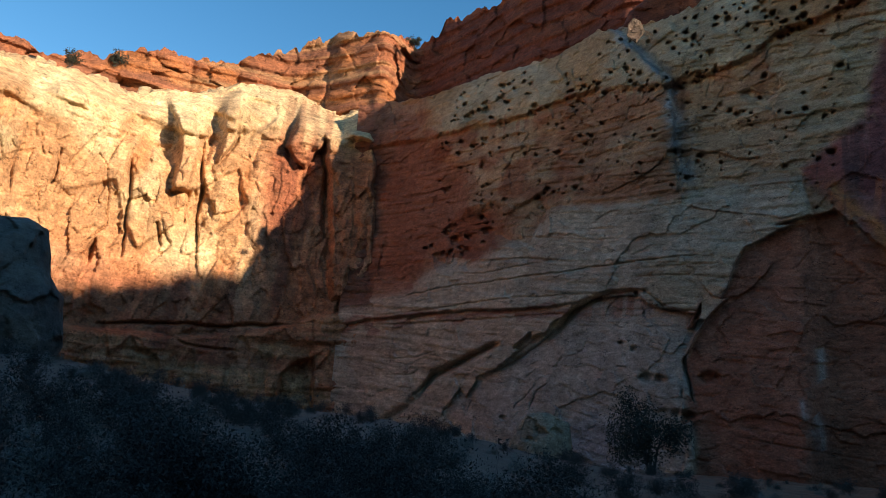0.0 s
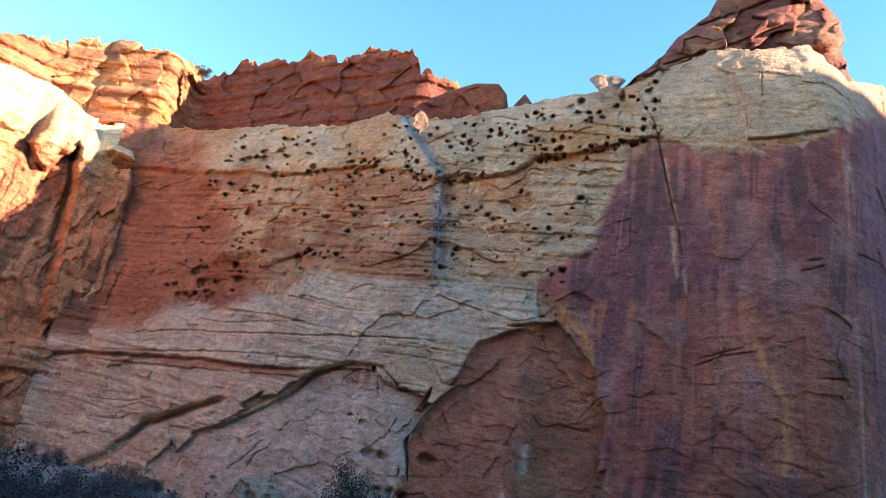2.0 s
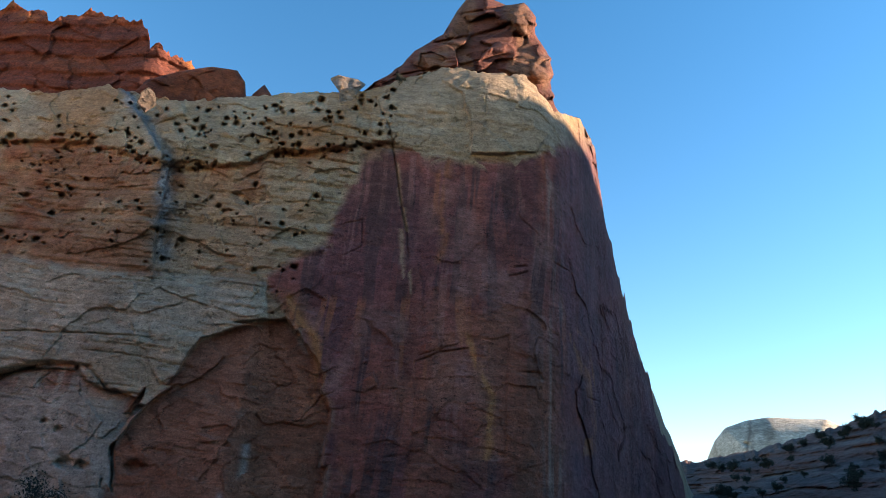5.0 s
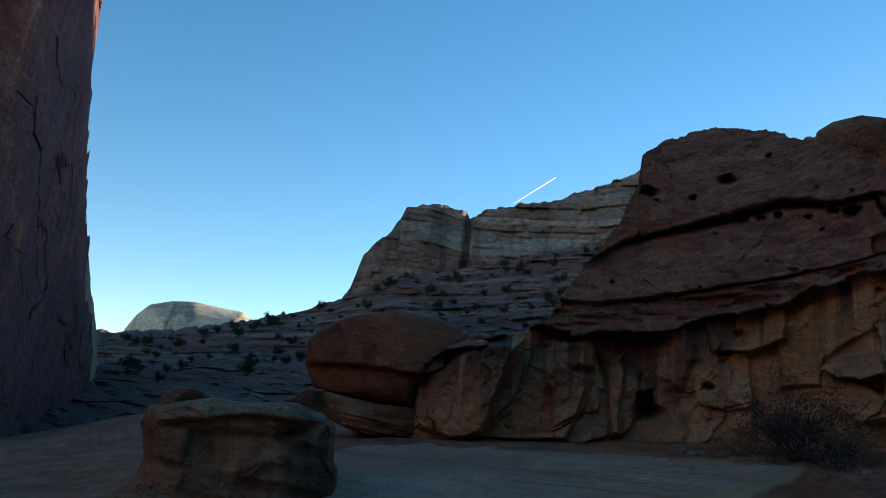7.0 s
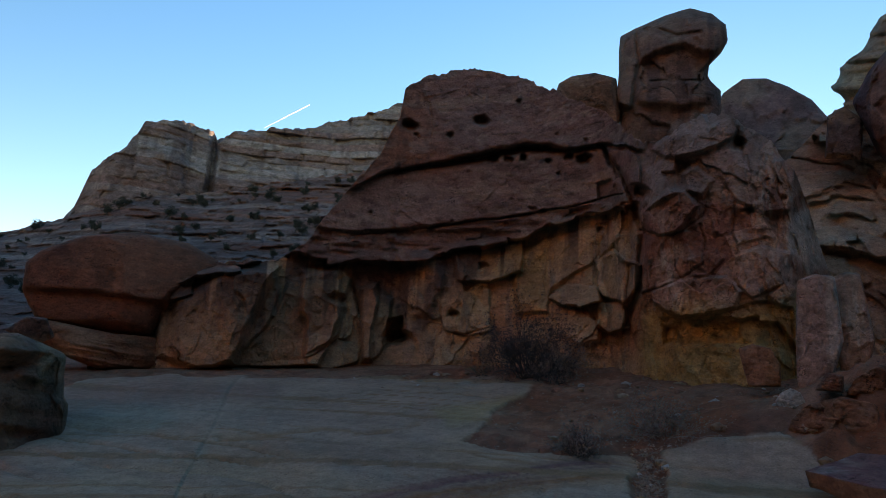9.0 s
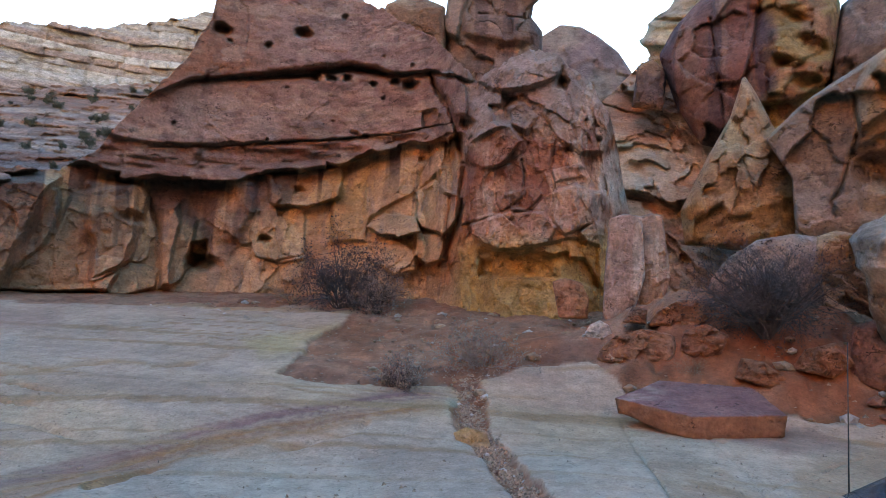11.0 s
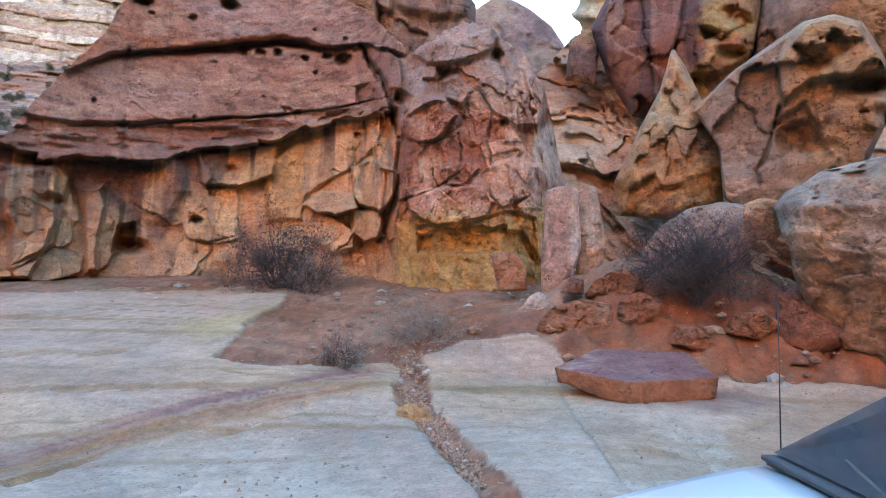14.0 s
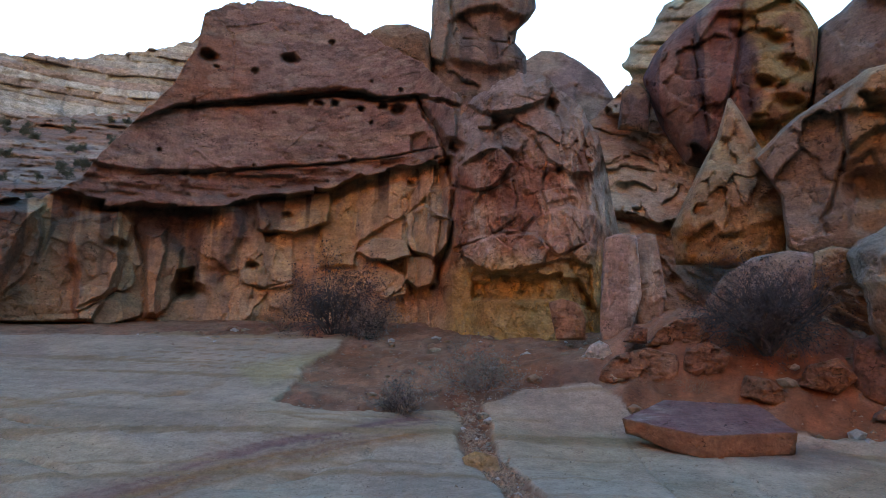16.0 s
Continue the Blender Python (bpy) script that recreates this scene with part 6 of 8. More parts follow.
outline_rock("fin_rock", 118, [(-31.5, 30.6), (-30.8, 31.8), (-28.4, 33.1), (-25.9, 34.1), (-23.7, 34.4), (-22.8, 33.7), (-22.5, 32.6), (-22.4, 31), (-26.4, 30)], 7, two_tone(BRICK, RED, 0.2, seed=16), ROCK_MAIN, "rounded red sandstone fin on the rim", 16, lump=0.03, boxy=0.25, cuts=0, category="rock")
outline_rock("rim_rock", 122, [(-22.3, 31), (-22, 32.9), (-21.1, 33.9), (-20.2, 33.0), (-19.8, 31)], 4, two_tone(BRICK, RED, 0.2, seed=17), ROCK_MAIN, "small red pointed rock on the rim", 17, category="rock")
outline_rock("cap_rock", 98, [(-15.4, 35.4), (-14.6, 35.8), (-12.7, 35.7), (-11.9, 35.4), (-12.5, 34.8), (-13.2, 32.5), (-14.2, 32.5), (-14.3, 34.5)], 4.5, two_tone(GREYP, TAN, 0.4, seed=18), ROCK_MAIN, "tilted grey-tan cap rock on the cliff edge", 18, category="rock")
outline_rock("rim_rock", 103, [(-31.1, 30), (-31.0, 30.8), (-30.5, 31.3), (-29.9, 31.0), (-29.6, 30.2), (-30.3, 29.4)], 2.5, two_tone((0.17, 0.115, 0.085), (0.12, 0.085, 0.07), 0.5, seed=19), ROCK_MAIN, "grey-brown round rock perched on the rim", 19, category="rock")


def dome_paint(a, e, s, z):
    c = mixc(fill((0.56, 0.49, 0.40), a), (0.47, 0.40, 0.32), step(-0.3, 0.3, fbm(s * 0.02, z * 0.06, 0.0, 4, 3)))
    c = mixc(c, (0.34, 0.27, 0.21), 0.6 * step(0.15, 0.4, fbm(s * 0.09, z * 0.012, 0.0, 3, 4)))
    return mixc(c, (0.16, 0.12, 0.10), 0.8 * np.exp(-(track(a + 0.08 * fbm(z * 0.1, z * 0, 0.0, 3, 5), e, [(20.9, 9.9), (20.6, 8.4), (20.2, 6.4)])[0] / 0.10) ** 2))


outline_rock("dome", 600, [(15, -1), (16.5, 4), (17.3, 6.0), (17.7, 7.4), (18.3, 8.6), (19.1, 9.5), (20.6, 10.0), (22.1, 10.2), (23.8, 10.1), (25.9, 10.0), (27, 9.4), (28.5, 8.4), (30, 4), (31, -1)], 150, dome_paint, ROCK_FAR, "distant pale rounded sandstone dome", 3, lump=0.03, cuts=0, broken=0.0, boxy=0.9, hollow=[(20.6, 8.4, 0.22, 6), (20.5, 7.6, 0.22, 6), (20.4, 6.9, 0.22, 6)], n=(120, 220), category="dome")


# ---- loose rocks ----
def streaked(c0, c1, c2, scale, seed, split=None, c3=None):
    """Paint in runs down the face; beyond the azimuth split it turns to c3."""
    def paint(a, e, s, z):
        c = mixc(fill(c0, a), c1, step(-0.2, 0.25, fbm(s * scale * 2.2, z * scale * 0.35, 0.0, 4, seed)))
        c = mixc(c, c2, 0.85 * step(0.1, 0.35, fbm(s * scale * 3 + 40, z * scale * 0.3, 0.0, 4, seed + 1)))
        if split is not None:
            k = step(-0.9, 0.9, a - split + 1.5 * fbm(s * scale, z * scale, 0.0, 4, seed + 2))
            o = mixc(fill(c3, a), (0.295, 0.123, 0.060), step(-0.05, 0.35, fbm(s * scale * 1.6, z * scale * 1.6, 0.0, 4, seed + 3)))
            c = c + (o - c) * k[..., None]
        return c
    return paint


WARM, SANDY, GREY = (0.295, 0.151, 0.086), (0.375, 0.225, 0.123), (0.242, 0.167, 0.131)
outline_rock("mushroom_rock", 33, [(77.8, 20.5), (77.6, 24.0), (77.3, 26.4), (77.5, 28.0), (77.6, 30.5), (78.9, 31.0), (81.4, 31.6), (83.5, 31.9), (85.3, 31.4), (86.4, 30.5), (86.5, 29.3), (85.9, 28.5), (84.9, 27.7), (84.7, 26.8), (85.7, 25.8), (85.8, 24.4), (84.5, 20.5)], 5, streaked((0.225, 0.122, 0.085), (0.265, 0.150, 0.098), (0.143, 0.078, 0.062), 0.5, 4), ROCK_NEAR, "balanced brown sandstone knob with a wide cap", 4, lump=0.06, broken=0.08, cuts=1, boxy=0.45, n=(140, 260), category="rock",
             blocks=[([(77.0, 31), (81.4, 32), (87, 30.8), (87, 29.2), (85.4, 28.6), (84.3, 28.8), (83.1, 29.5), (80.5, 29.1), (79.1, 28.1), (78.7, 25.2), (77, 25.1)], 0.55, 0.35), ([(79.8, 28.7), (83.1, 29.3), (84.6, 28.5), (84.6, 27.2), (81.6, 27.1), (79.9, 27.5)], -0.35, 0.5), ([(79.2, 26.8), (84.9, 26.8), (85.3, 25.5), (82.7, 24.9), (79.2, 25.5)], 0.22, 0.3), ([(79.6, 25.0), (82.5, 24.7), (84.8, 24.9), (84.5, 23.6), (80, 23.4)], -0.3, 0.4)],
             cracks=[([(80.2, 27.0), (82, 26.8), (84.2, 26.9)], 0.07, 0.2), ([(79.0, 31), (79.3, 28.5), (78.6, 25)], 0.12, 0.4), ([(81, 30.9), (82.5, 30.2), (84.5, 30.3)], 0.08, 0.3)])
outline_rock("boulder", 32, [(71.5, 25), (72.3, 27.2), (73.5, 27.7), (75.5, 27.9), (77.3, 27.4), (77.6, 24), (74, 23.5)], 3, two_tone(WARM, (0.232, 0.107, 0.060), 0.8, seed=20), ROCK_NEAR, "rounded orange-brown rock on top of the outcrop", 20, lump=0.08)
outline_rock("boulder", 46, [(84.5, 18), (85.6, 25.4), (87.3, 26.2), (89.0, 26.0), (90.6, 25.2), (92.2, 24.1), (93.6, 22.2), (93.6, 16)], 7, two_tone(MAUVE, (0.303, 0.180, 0.128), 0.4, seed=5), ROCK_NEAR, "mauve rounded rock behind the outcrop", 5, lump=0.05, strata=0.02)
outline_rock("boulder", 36, [(94.0, 25.0), (94.5, 26), (96, 27), (97.5, 28.8), (99.5, 29.3), (101.5, 29.5), (103, 27), (100, 22), (96, 21.5), (94.6, 23.4)], 5, two_tone(CREAM, PALE, 0.5, seed=6), ROCK_NEAR, "cream fluted sandstone knob behind the block", 6, lump=0.12, broken=0.06, strata=0.05, cuts=2)
outline_rock("boulder", 29, [(93.2, 20), (93.6, 23.0), (94.8, 23.5), (95.9, 22.2), (95.6, 19.5)], 2, two_tone(WARM, (0.143, 0.082, 0.067), 0.9, seed=21), ROCK_NEAR, "dark pitted rock wedged in the gap", 21, lump=0.12)
outline_rock("boulder", 30, [(95.3, 23.8), (96.4, 25.7), (98.3, 27.3), (100.3, 28.3), (103.2, 30), (104.8, 29.9), (106.1, 28.9), (107.9, 27), (108.4, 25.9), (108, 23.3), (107.3, 20.0), (105.1, 17.5), (102, 16), (98.5, 17), (96.6, 20)], 8, streaked((0.215, 0.078, 0.055), (0.250, 0.115, 0.078), (0.090, 0.045, 0.045), 0.8, 7, 103.0, (0.357, 0.192, 0.075)), ROCK_NEAR, "huge red and ochre block with dark varnish streaks", 7, lump=0.06, broken=0.12, cuts=5, boxy=0.35, across=1.6, n=(130, 240), hollow=[(105.2, 25.4, 0.7, 0.8), (106.3, 23.6, 0.9, 1.0), (104.6, 22.4, 0.6, 0.7), (105.9, 20.8, 0.9, 1.0), (102.4, 26.2, 0.5, 0.5)],
             blocks=[([(99.3, 28.0), (104.3, 30.2), (105.6, 29.2), (106.4, 28.1), (103.9, 27.5), (101.2, 27.8), (99.7, 25.9)], 0.7, 0.15), ([(101.2, 19.6), (105.1, 19.6), (108.2, 21.2), (108.2, 19.0), (104.2, 17.6), (101, 17.5)], -1.6, 0.2), ([(103.6, 24.6), (106.2, 25.0), (107.0, 22.9), (105.2, 22.2), (103.8, 23.2)], 0.5, 0.15)], cracks=[([(103.2, 29.6), (102.6, 25), (101.4, 20.5)], 0.15, 0.5), ([(99.2, 26), (99.8, 22), (100.2, 19)], 0.1, 0.35)])
outline_rock("boulder", 31, [(107, 17), (108, 23.3), (108.6, 25.7), (110.1, 26.4), (111.7, 27.6), (114.2, 28.1), (116.4, 27.2), (117.8, 26.3), (119.5, 24.2), (122, 18), (114, 15)], 8, streaked(GREY, (0.214, 0.131, 0.101), (0.179, 0.110, 0.090), 0.3, 8, 113.2, (0.321, 0.183, 0.098)), ROCK_NEAR, "large grey-brown sandstone block", 8, lump=0.06, broken=0.11, cuts=5, boxy=0.4, n=(110, 200), hollow=[(114.5, 25.3, 0.7, 0.5), (116, 23.4, 1.0, 0.7)])
outline_rock("boulder", 24, [(101.6, 21.8), (102.6, 20.2), (103.6, 18.1), (105.3, 14.8), (105.6, 13.0), (104.8, 9.5), (100.9, 9), (97.3, 9.5), (97.0, 12.1), (98.9, 15.9), (100.6, 18.8)], 4.5, two_tone((0.37, 0.205, 0.115), (0.42, 0.26, 0.130), 0.5, (0.29, 0.15, 0.09), 9), ROCK_NEAR, "pointed tan boulder leaning in the gap", 9, lump=0.06, broken=0.13, boxy=0.35, across=1.7, cuts=4, n=(110, 200), blocks=[([(100.7, 22), (101.7, 19.5), (102.9, 17.2), (105.6, 14.7), (102.6, 15.9), (100.0, 16.8), (99.0, 17.5)], -0.3, 0.5)])
outline_rock("boulder", 21, [(103.0, 17.2), (106.2, 19.8), (108.8, 21.1), (110.9, 22.3), (112.9, 22.5), (114.7, 21.7), (115.9, 19.3), (116.4, 17.1), (115.8, 14.6), (114, 11), (112.5, 8.5), (110.2, 8), (107, 8.5), (105.0, 10.5), (104.8, 14.2)], 5, two_tone(SANDY, (0.268, 0.183, 0.138), 0.5, (0.268, 0.123, 0.067), 10), ROCK_NEAR, "tan boulder hollowed by weathering", 10, lump=0.07, broken=0.13, boxy=0.4, across=0.9, cuts=5, n=(130, 240), hollow=[(114.4, 17.3, 1.3, 1.5), (115.8, 15.2, 0.8, 1.0), (111.3, 19.9, 0.8, 0.6), (110.4, 14.8, 1.4, 0.7)],
             blocks=[([(101.0, 18.4), (105.5, 21.5), (109.5, 22.6), (110.4, 20.4), (108.3, 15.8), (106.8, 12.5), (104.5, 12.6)], -0.3, 0.6), ([(108.7, 19.9), (111.7, 22.8), (114.3, 22.2), (116.2, 18.5), (113.9, 18.2), (111.3, 18.4), (109.2, 16.9)], 0.5, 0.3), ([(108.6, 15.6), (110.8, 16.8), (112.2, 13.0), (111.5, 10.5), (109.2, 11.5)], -0.35, 0.25)], cracks=[([(108.9, 20.0), (109.2, 17.0), (107.6, 12.6)], 0.14, 0.4)])
outline_rock("boulder", 15, [(108.1, 9.6), (108.8, 10.7), (110.3, 11.1), (111.5, 11.9), (116.5, 12.8), (122, 12.5), (125, 4), (122, -4.5), (116, -5), (113.8, -3.2), (112.1, -0.3), (110.5, 1.1), (109.4, 3.9), (109.2, 7.1), (108.5, 7.9)], 4, two_tone((0.268, 0.196, 0.150), (0.331, 0.236, 0.168), 0.7, (0.321, 0.163, 0.086), 11), ROCK_NEAR, "big grey boulder overhanging the gully", 11, lump=0.06, broken=0.08, cuts=4, across=1.8, n=(120, 220), strata=0.02)
outline_rock("boulder", 17.6, [(98.3, 3), (98.9, 6.6), (100.2, 8.3), (102.3, 9.8), (104.8, 10.2), (106.4, 9.9), (106.6, 5), (105, 2.2), (101, 1.5)], 2.2, two_tone((0.286, 0.171, 0.120), (0.214, 0.163, 0.143), 0.8, seed=22), ROCK_NEAR, "grey-brown boulder behind the bare shrub", 22, lump=0.09)
outline_rock("boulder", 16.5, [(105.9, 7.2), (106.3, 9.9), (107.5, 10.3), (108.7, 10.0), (109.4, 8.5), (108.4, 7.2)], 1.2, two_tone(WARM, SANDY, 0.9, seed=23), ROCK_NEAR, "small tan boulder jammed between larger ones", 23, lump=0.07)
outline_rock("boulder", 15.4, [(108.0, 0.2), (108.3, 3.6), (110.0, 4.3), (111.8, 3.6), (112.4, -0.5), (110, -1.6)], 1.4, two_tone(MAUVE, (0.214, 0.098, 0.067), 0.8, seed=24), ROCK_NEAR, "flat maroon rock under the overhanging boulder", 24, lump=0.04)
outline_rock("standing_stone", 18, [(91.4, 11.4), (92.6, 11.8), (93.9, 11.6), (94.2, 6.9), (93.4, 4.3), (92.4, 2.4), (91.2, 2.6), (91.0, 4.2), (91.1, 7.4)], 1.1, streaked((0.38, 0.225, 0.175), (0.40, 0.235, 0.165), (0.48, 0.38, 0.31), 0.8, 12), ROCK_NEAR, "upright mauve sandstone slab beside the buttress", 12, lump=0.03, broken=0.06, boxy=0.22, cuts=2, category="rock")
outline_rock("standing_stone", 18.9, [(93.7, 11.5), (94.6, 11.9), (95.5, 11.7), (96.1, 6.9), (95.4, 4), (93.8, 3.6)], 1.0, streaked((0.36, 0.19, 0.135), (0.37, 0.20, 0.13), (0.42, 0.30, 0.22), 0.8, 25), ROCK_NEAR, "second upright slab set behind the first", 25, lump=0.03, boxy=0.25, cuts=2, category="rock")


def plate(name, corners, thick, material, paint, label, seed):
    """A flat broken slab: corners of its top (azimuth, elevation, distance) and a thickness in metres, with sharp chipped edges."""
    top = [at(*c) for c in corners]
    mid = sum(top, Vector()) / len(top)
    ring = []
    for k in range(len(top)):
        for t in np.linspace(0, 1, 16, endpoint=False):
            ring.append(top[k].lerp(top[(k + 1) % len(top)], t) - mid)
    ring = np.array([tuple(v) for v in ring])
    n = len(ring)
    chip = 1 + 0.018 * fbm(np.arange(n) * 0.45, 0 * np.arange(n), 0.0, 3, seed)
    rows = []
    for k, drop in ((0.0, 1.0), (0.6, 1.0), (0.95, 1.0), (0.965, 0.94), (0.975, 0.6), (0.99, 0.3), (1.0, 0.05), (0.995, 0.0), (0.97, 0.0), (0.85, 0.0), (0.7, 0.0), (0.55, 0.0), (0.4, 0.0), (0.2, 0.0), (0.0, 0.0)):
        p = ring * np.array((k, k, k)) * (chip[:, None] if k > 0.9 else 1)
        p[:, 2] -= drop * thick * (0.8 + 0.3 * vnoise(np.arange(n) * 0.06, 0.0, 0.0, seed + 1)) * (1 if k else 0.9)
        p[:, 2] += 0.012 * fbm(p[:, 0] * 3, p[:, 1] * 3, 0.0, 3, seed + 2)
        rows.append(p)
    pos = np.array(rows)
    ob = sheet(name, pos, material, paint(pos), closed=True, smooth=False)
    ob.location = mid
    return tagged(ob, label, "rock")


def slab_paint(pos):
    x, y = pos[..., 0], pos[..., 1]
    c = mixc(fill((0.215, 0.085, 0.078), x), (0.250, 0.105, 0.092), step(-0.2, 0.3, fbm(x * 1.5, y * 1.5, 0.0, 4, 13)))
    c = mixc(c, (0.40, 0.27, 0.23), 0.7 * step(0.35, 0.9, y) * step(-0.2, 0.25, fbm(x * 3, y * 3, 0.0, 4, 14)))
    side = np.zeros(x.shape)
    side[:7] = 1
    return mixc(c, (0.27, 0.115, 0.060), 0.9 * side)


plate("fallen_slab", [(91.9, -2.5, 12.6), (95.2, -1.0, 13.8), (101.7, -1.1, 13.8), (103.9, -2.9, 12.6), (97.5, -3.5, 11.8)], 0.38, ROCK_NEAR, slab_paint, "flat maroon sandstone slab lying on pale rock", 13)
# broken ledges of the red bank
for k, (bank_r, shape_) in enumerate(((15.2, [(90.4, 0.0), (90.8, 1.2), (92.0, 2.3), (94.2, 2.9), (96.4, 2.4), (96.6, 0.6), (94.5, -0.3)]), (15.6, [(94.3, 3.0), (95.0, 4.2), (96.6, 5.2), (98.2, 5.4), (98.8, 3.8), (97.2, 2.9)]),
                                      (15.0, [(96.6, 1.2), (97.0, 2.8), (98.6, 3.4), (100.2, 2.6), (99.6, 1.2), (98.2, 0.8)]), (14.6, [(100.4, -0.4), (101.0, 1.0), (102.6, 0.8), (104.6, -0.9), (105.0, -2.2), (103.4, -1.4)]),
                                      (15.0, [(104.4, 0.4), (105.2, 1.8), (107.2, 2.4), (108.4, 1.0), (107.0, -0.2)]), (15.4, [(92.4, 3.3), (93.2, 4.6), (94.3, 4.4), (94.2, 3.2)]))):
    outline_rock("ledge_rock", bank_r, shape_, 0.9, two_tone(DIRT, (0.275, 0.130, 0.080), 1.0, (0.20, 0.080, 0.050), 60 + k), ROCK_NEAR, "broken red ledge sticking out of the dirt bank", 60 + k, lump=0.14, broken=0.18, strata=0.012, boxy=0.5, cuts=4, n=(60, 100), category="rock", group="ledges of the bank")


outline_rock("boulder", 30, [(31.0, 7.2), (30.9, 9.1), (31.7, 10.1), (34.2, 11.5), (37.9, 12.4), (41.9, 12.1), (44.3, 11.1), (44.2, 9.5), (41.4, 8.2), (40.5, 5.7), (40.1, 4.6), (37.3, 4.6), (32.1, 5.2)], 6, two_tone((0.242, 0.085, 0.045), (0.210, 0.073, 0.041), 0.3, seed=14), ROCK_NEAR, "smooth rust-red boulder beside the outcrop", 14, lump=0.02, broken=0.02, cuts=2, boxy=0.4, strata=0.006, blocks=[([(30.7, 7.2), (34.9, 7.5), (40.6, 7.4), (41.1, 4.0), (31.2, 3.2)], -0.5, 0.15)])
outline_rock("boulder", 28.6, [(32.6, 5.2), (37.3, 4.6), (40.3, 4.6), (42.0, 4.1), (40.5, 2.1), (36.8, 1.9), (33.4, 3.0), (32.1, 4.2)], 3, two_tone((0.268, 0.102, 0.053), WARM, 0.4, seed=26), ROCK_NEAR, "layered red ledge under the smooth boulder", 26, lump=0.04, strata=0.03)
outline_rock("boulder", 24, [(30.2, 4.2), (31.4, 5.3), (32.7, 5.3), (33.4, 4.0), (32.0, 3.1)], 2, two_tone((0.143, 0.073, 0.056), WARM, 0.6, seed=27), ROCK_NEAR, "dark angular block between the ledges", 27)
outline_rock("pedestal_rock", 16, [(18.8, 1.3), (19.0, 2.5), (21.1, 3.2), (23.7, 3.8), (26.3, 3.7), (30.7, 4.2), (34.4, 3.0), (34.6, 0.6), (35.7, -8.1), (15.3, -9.3), (16.7, -5.1), (19.1, -2.9), (19.6, -1.2), (19.2, 0.3)], 3.6, two_tone((0.26, 0.135, 0.080), (0.31, 0.180, 0.105), 0.5, (0.15, 0.070, 0.050), 28, 1.5), ROCK_NEAR, "tan pedestal rock with a dark overhanging cap", 28, lump=0.03, broken=0.03, cuts=1, n=(130, 220), boxy=0.6, strata=0.02, category="rock",
             blocks=[([(18.7, 1.5), (18.9, 2.8), (23.6, 4.2), (30.6, 4.7), (34.6, 3.1), (31.0, 2.7), (26.5, 2.8), (21.6, 1.7), (19.7, 1.2)], 0.35, 0.3), ([(22.6, 1.1), (28.0, 1.6), (32.4, 2.4), (28.4, -0.2), (25.3, -1.8), (22.3, -1.3)], -0.3, 0.5)])
outline_rock("cap_rock", 15.8, [(19.8, 2.6), (19.9, 3.7), (20.8, 4.2), (22.0, 4.4), (23.4, 3.9), (23.9, 3.2), (21.8, 2.8)], 1.6, two_tone((0.134, 0.069, 0.053), (0.214, 0.114, 0.075), 0.8, seed=29), ROCK_NEAR, "dark cap stone on the pedestal rock", 29, category="rock")
outline_rock("boulder", 40, [(-86, 1), (-84, 11), (-78.7, 11.6), (-77.4, 11.7), (-76, 11.1), (-75.6, 9.6), (-75.2, 8), (-74, 6.6), (-73.6, 3), (-75, 0)], 7, two_tone((0.152, 0.114, 0.098), (0.214, 0.156, 0.123), 0.3, (0.098, 0.069, 0.060), 15), ROCK_NEAR, "grey boulder on the brushy slope", 15, lump=0.12, broken=0.12, cuts=6, n=(110, 190))
outline_rock("boulder", 78, [(-40.6, -4), (-39.8, -1.6), (-38.6, 0.5), (-36.8, 0.7), (-35.2, 0.1), (-34.8, -4)], 5, two_tone(PALE, (0.268, 0.212, 0.165), 0.3, seed=30), ROCK_MAIN, "pale pitted boulder at the cliff foot", 30, lump=0.10, broken=0.08, hollow=[(-37.4, -0.8, 0.5, 0.8), (-36.2, -0.6, 0.4, 0.7), (-38.2, -1.4, 0.4, 0.7)])
outline_rock("stone", 16, [(89.6, 2.4), (90.0, 3.0), (90.7, 3.4), (91.4, 3.1), (91.7, 2.3), (91.5, 1.4), (90.2, 1.1)], 0.45, two_tone((0.491, 0.408, 0.344), (0.428, 0.343, 0.284), 2.0, seed=31), ROCK_NEAR, "small whitish stone at the foot of the slabs", 31, n=(40, 70), category="stone")
outline_rock("stone", 18, [(87.0, 6.3), (88, 6.6), (89.3, 6.3), (89.9, 5.1), (89.9, 3.4), (87.6, 3.4)], 0.7, two_tone((0.321, 0.147, 0.090), WARM, 1.2, seed=32), ROCK_NEAR, "squarish red-brown stone block", 32, n=(50, 90), boxy=0.35, category="stone")
outline_rock("stone", 10.7, [(79.3, -5.9), (80.3, -5.4), (81.9, -5.7), (82.3, -6.7), (81.4, -7.4), (80, -7.3)], 0.45, two_tone((0.393, 0.228, 0.098), (0.339, 0.221, 0.135), 2.0, seed=33), ROCK_NEAR, "yellow-brown stone in the gravel runnel", 33, n=(50, 90), boxy=0.4, category="stone")


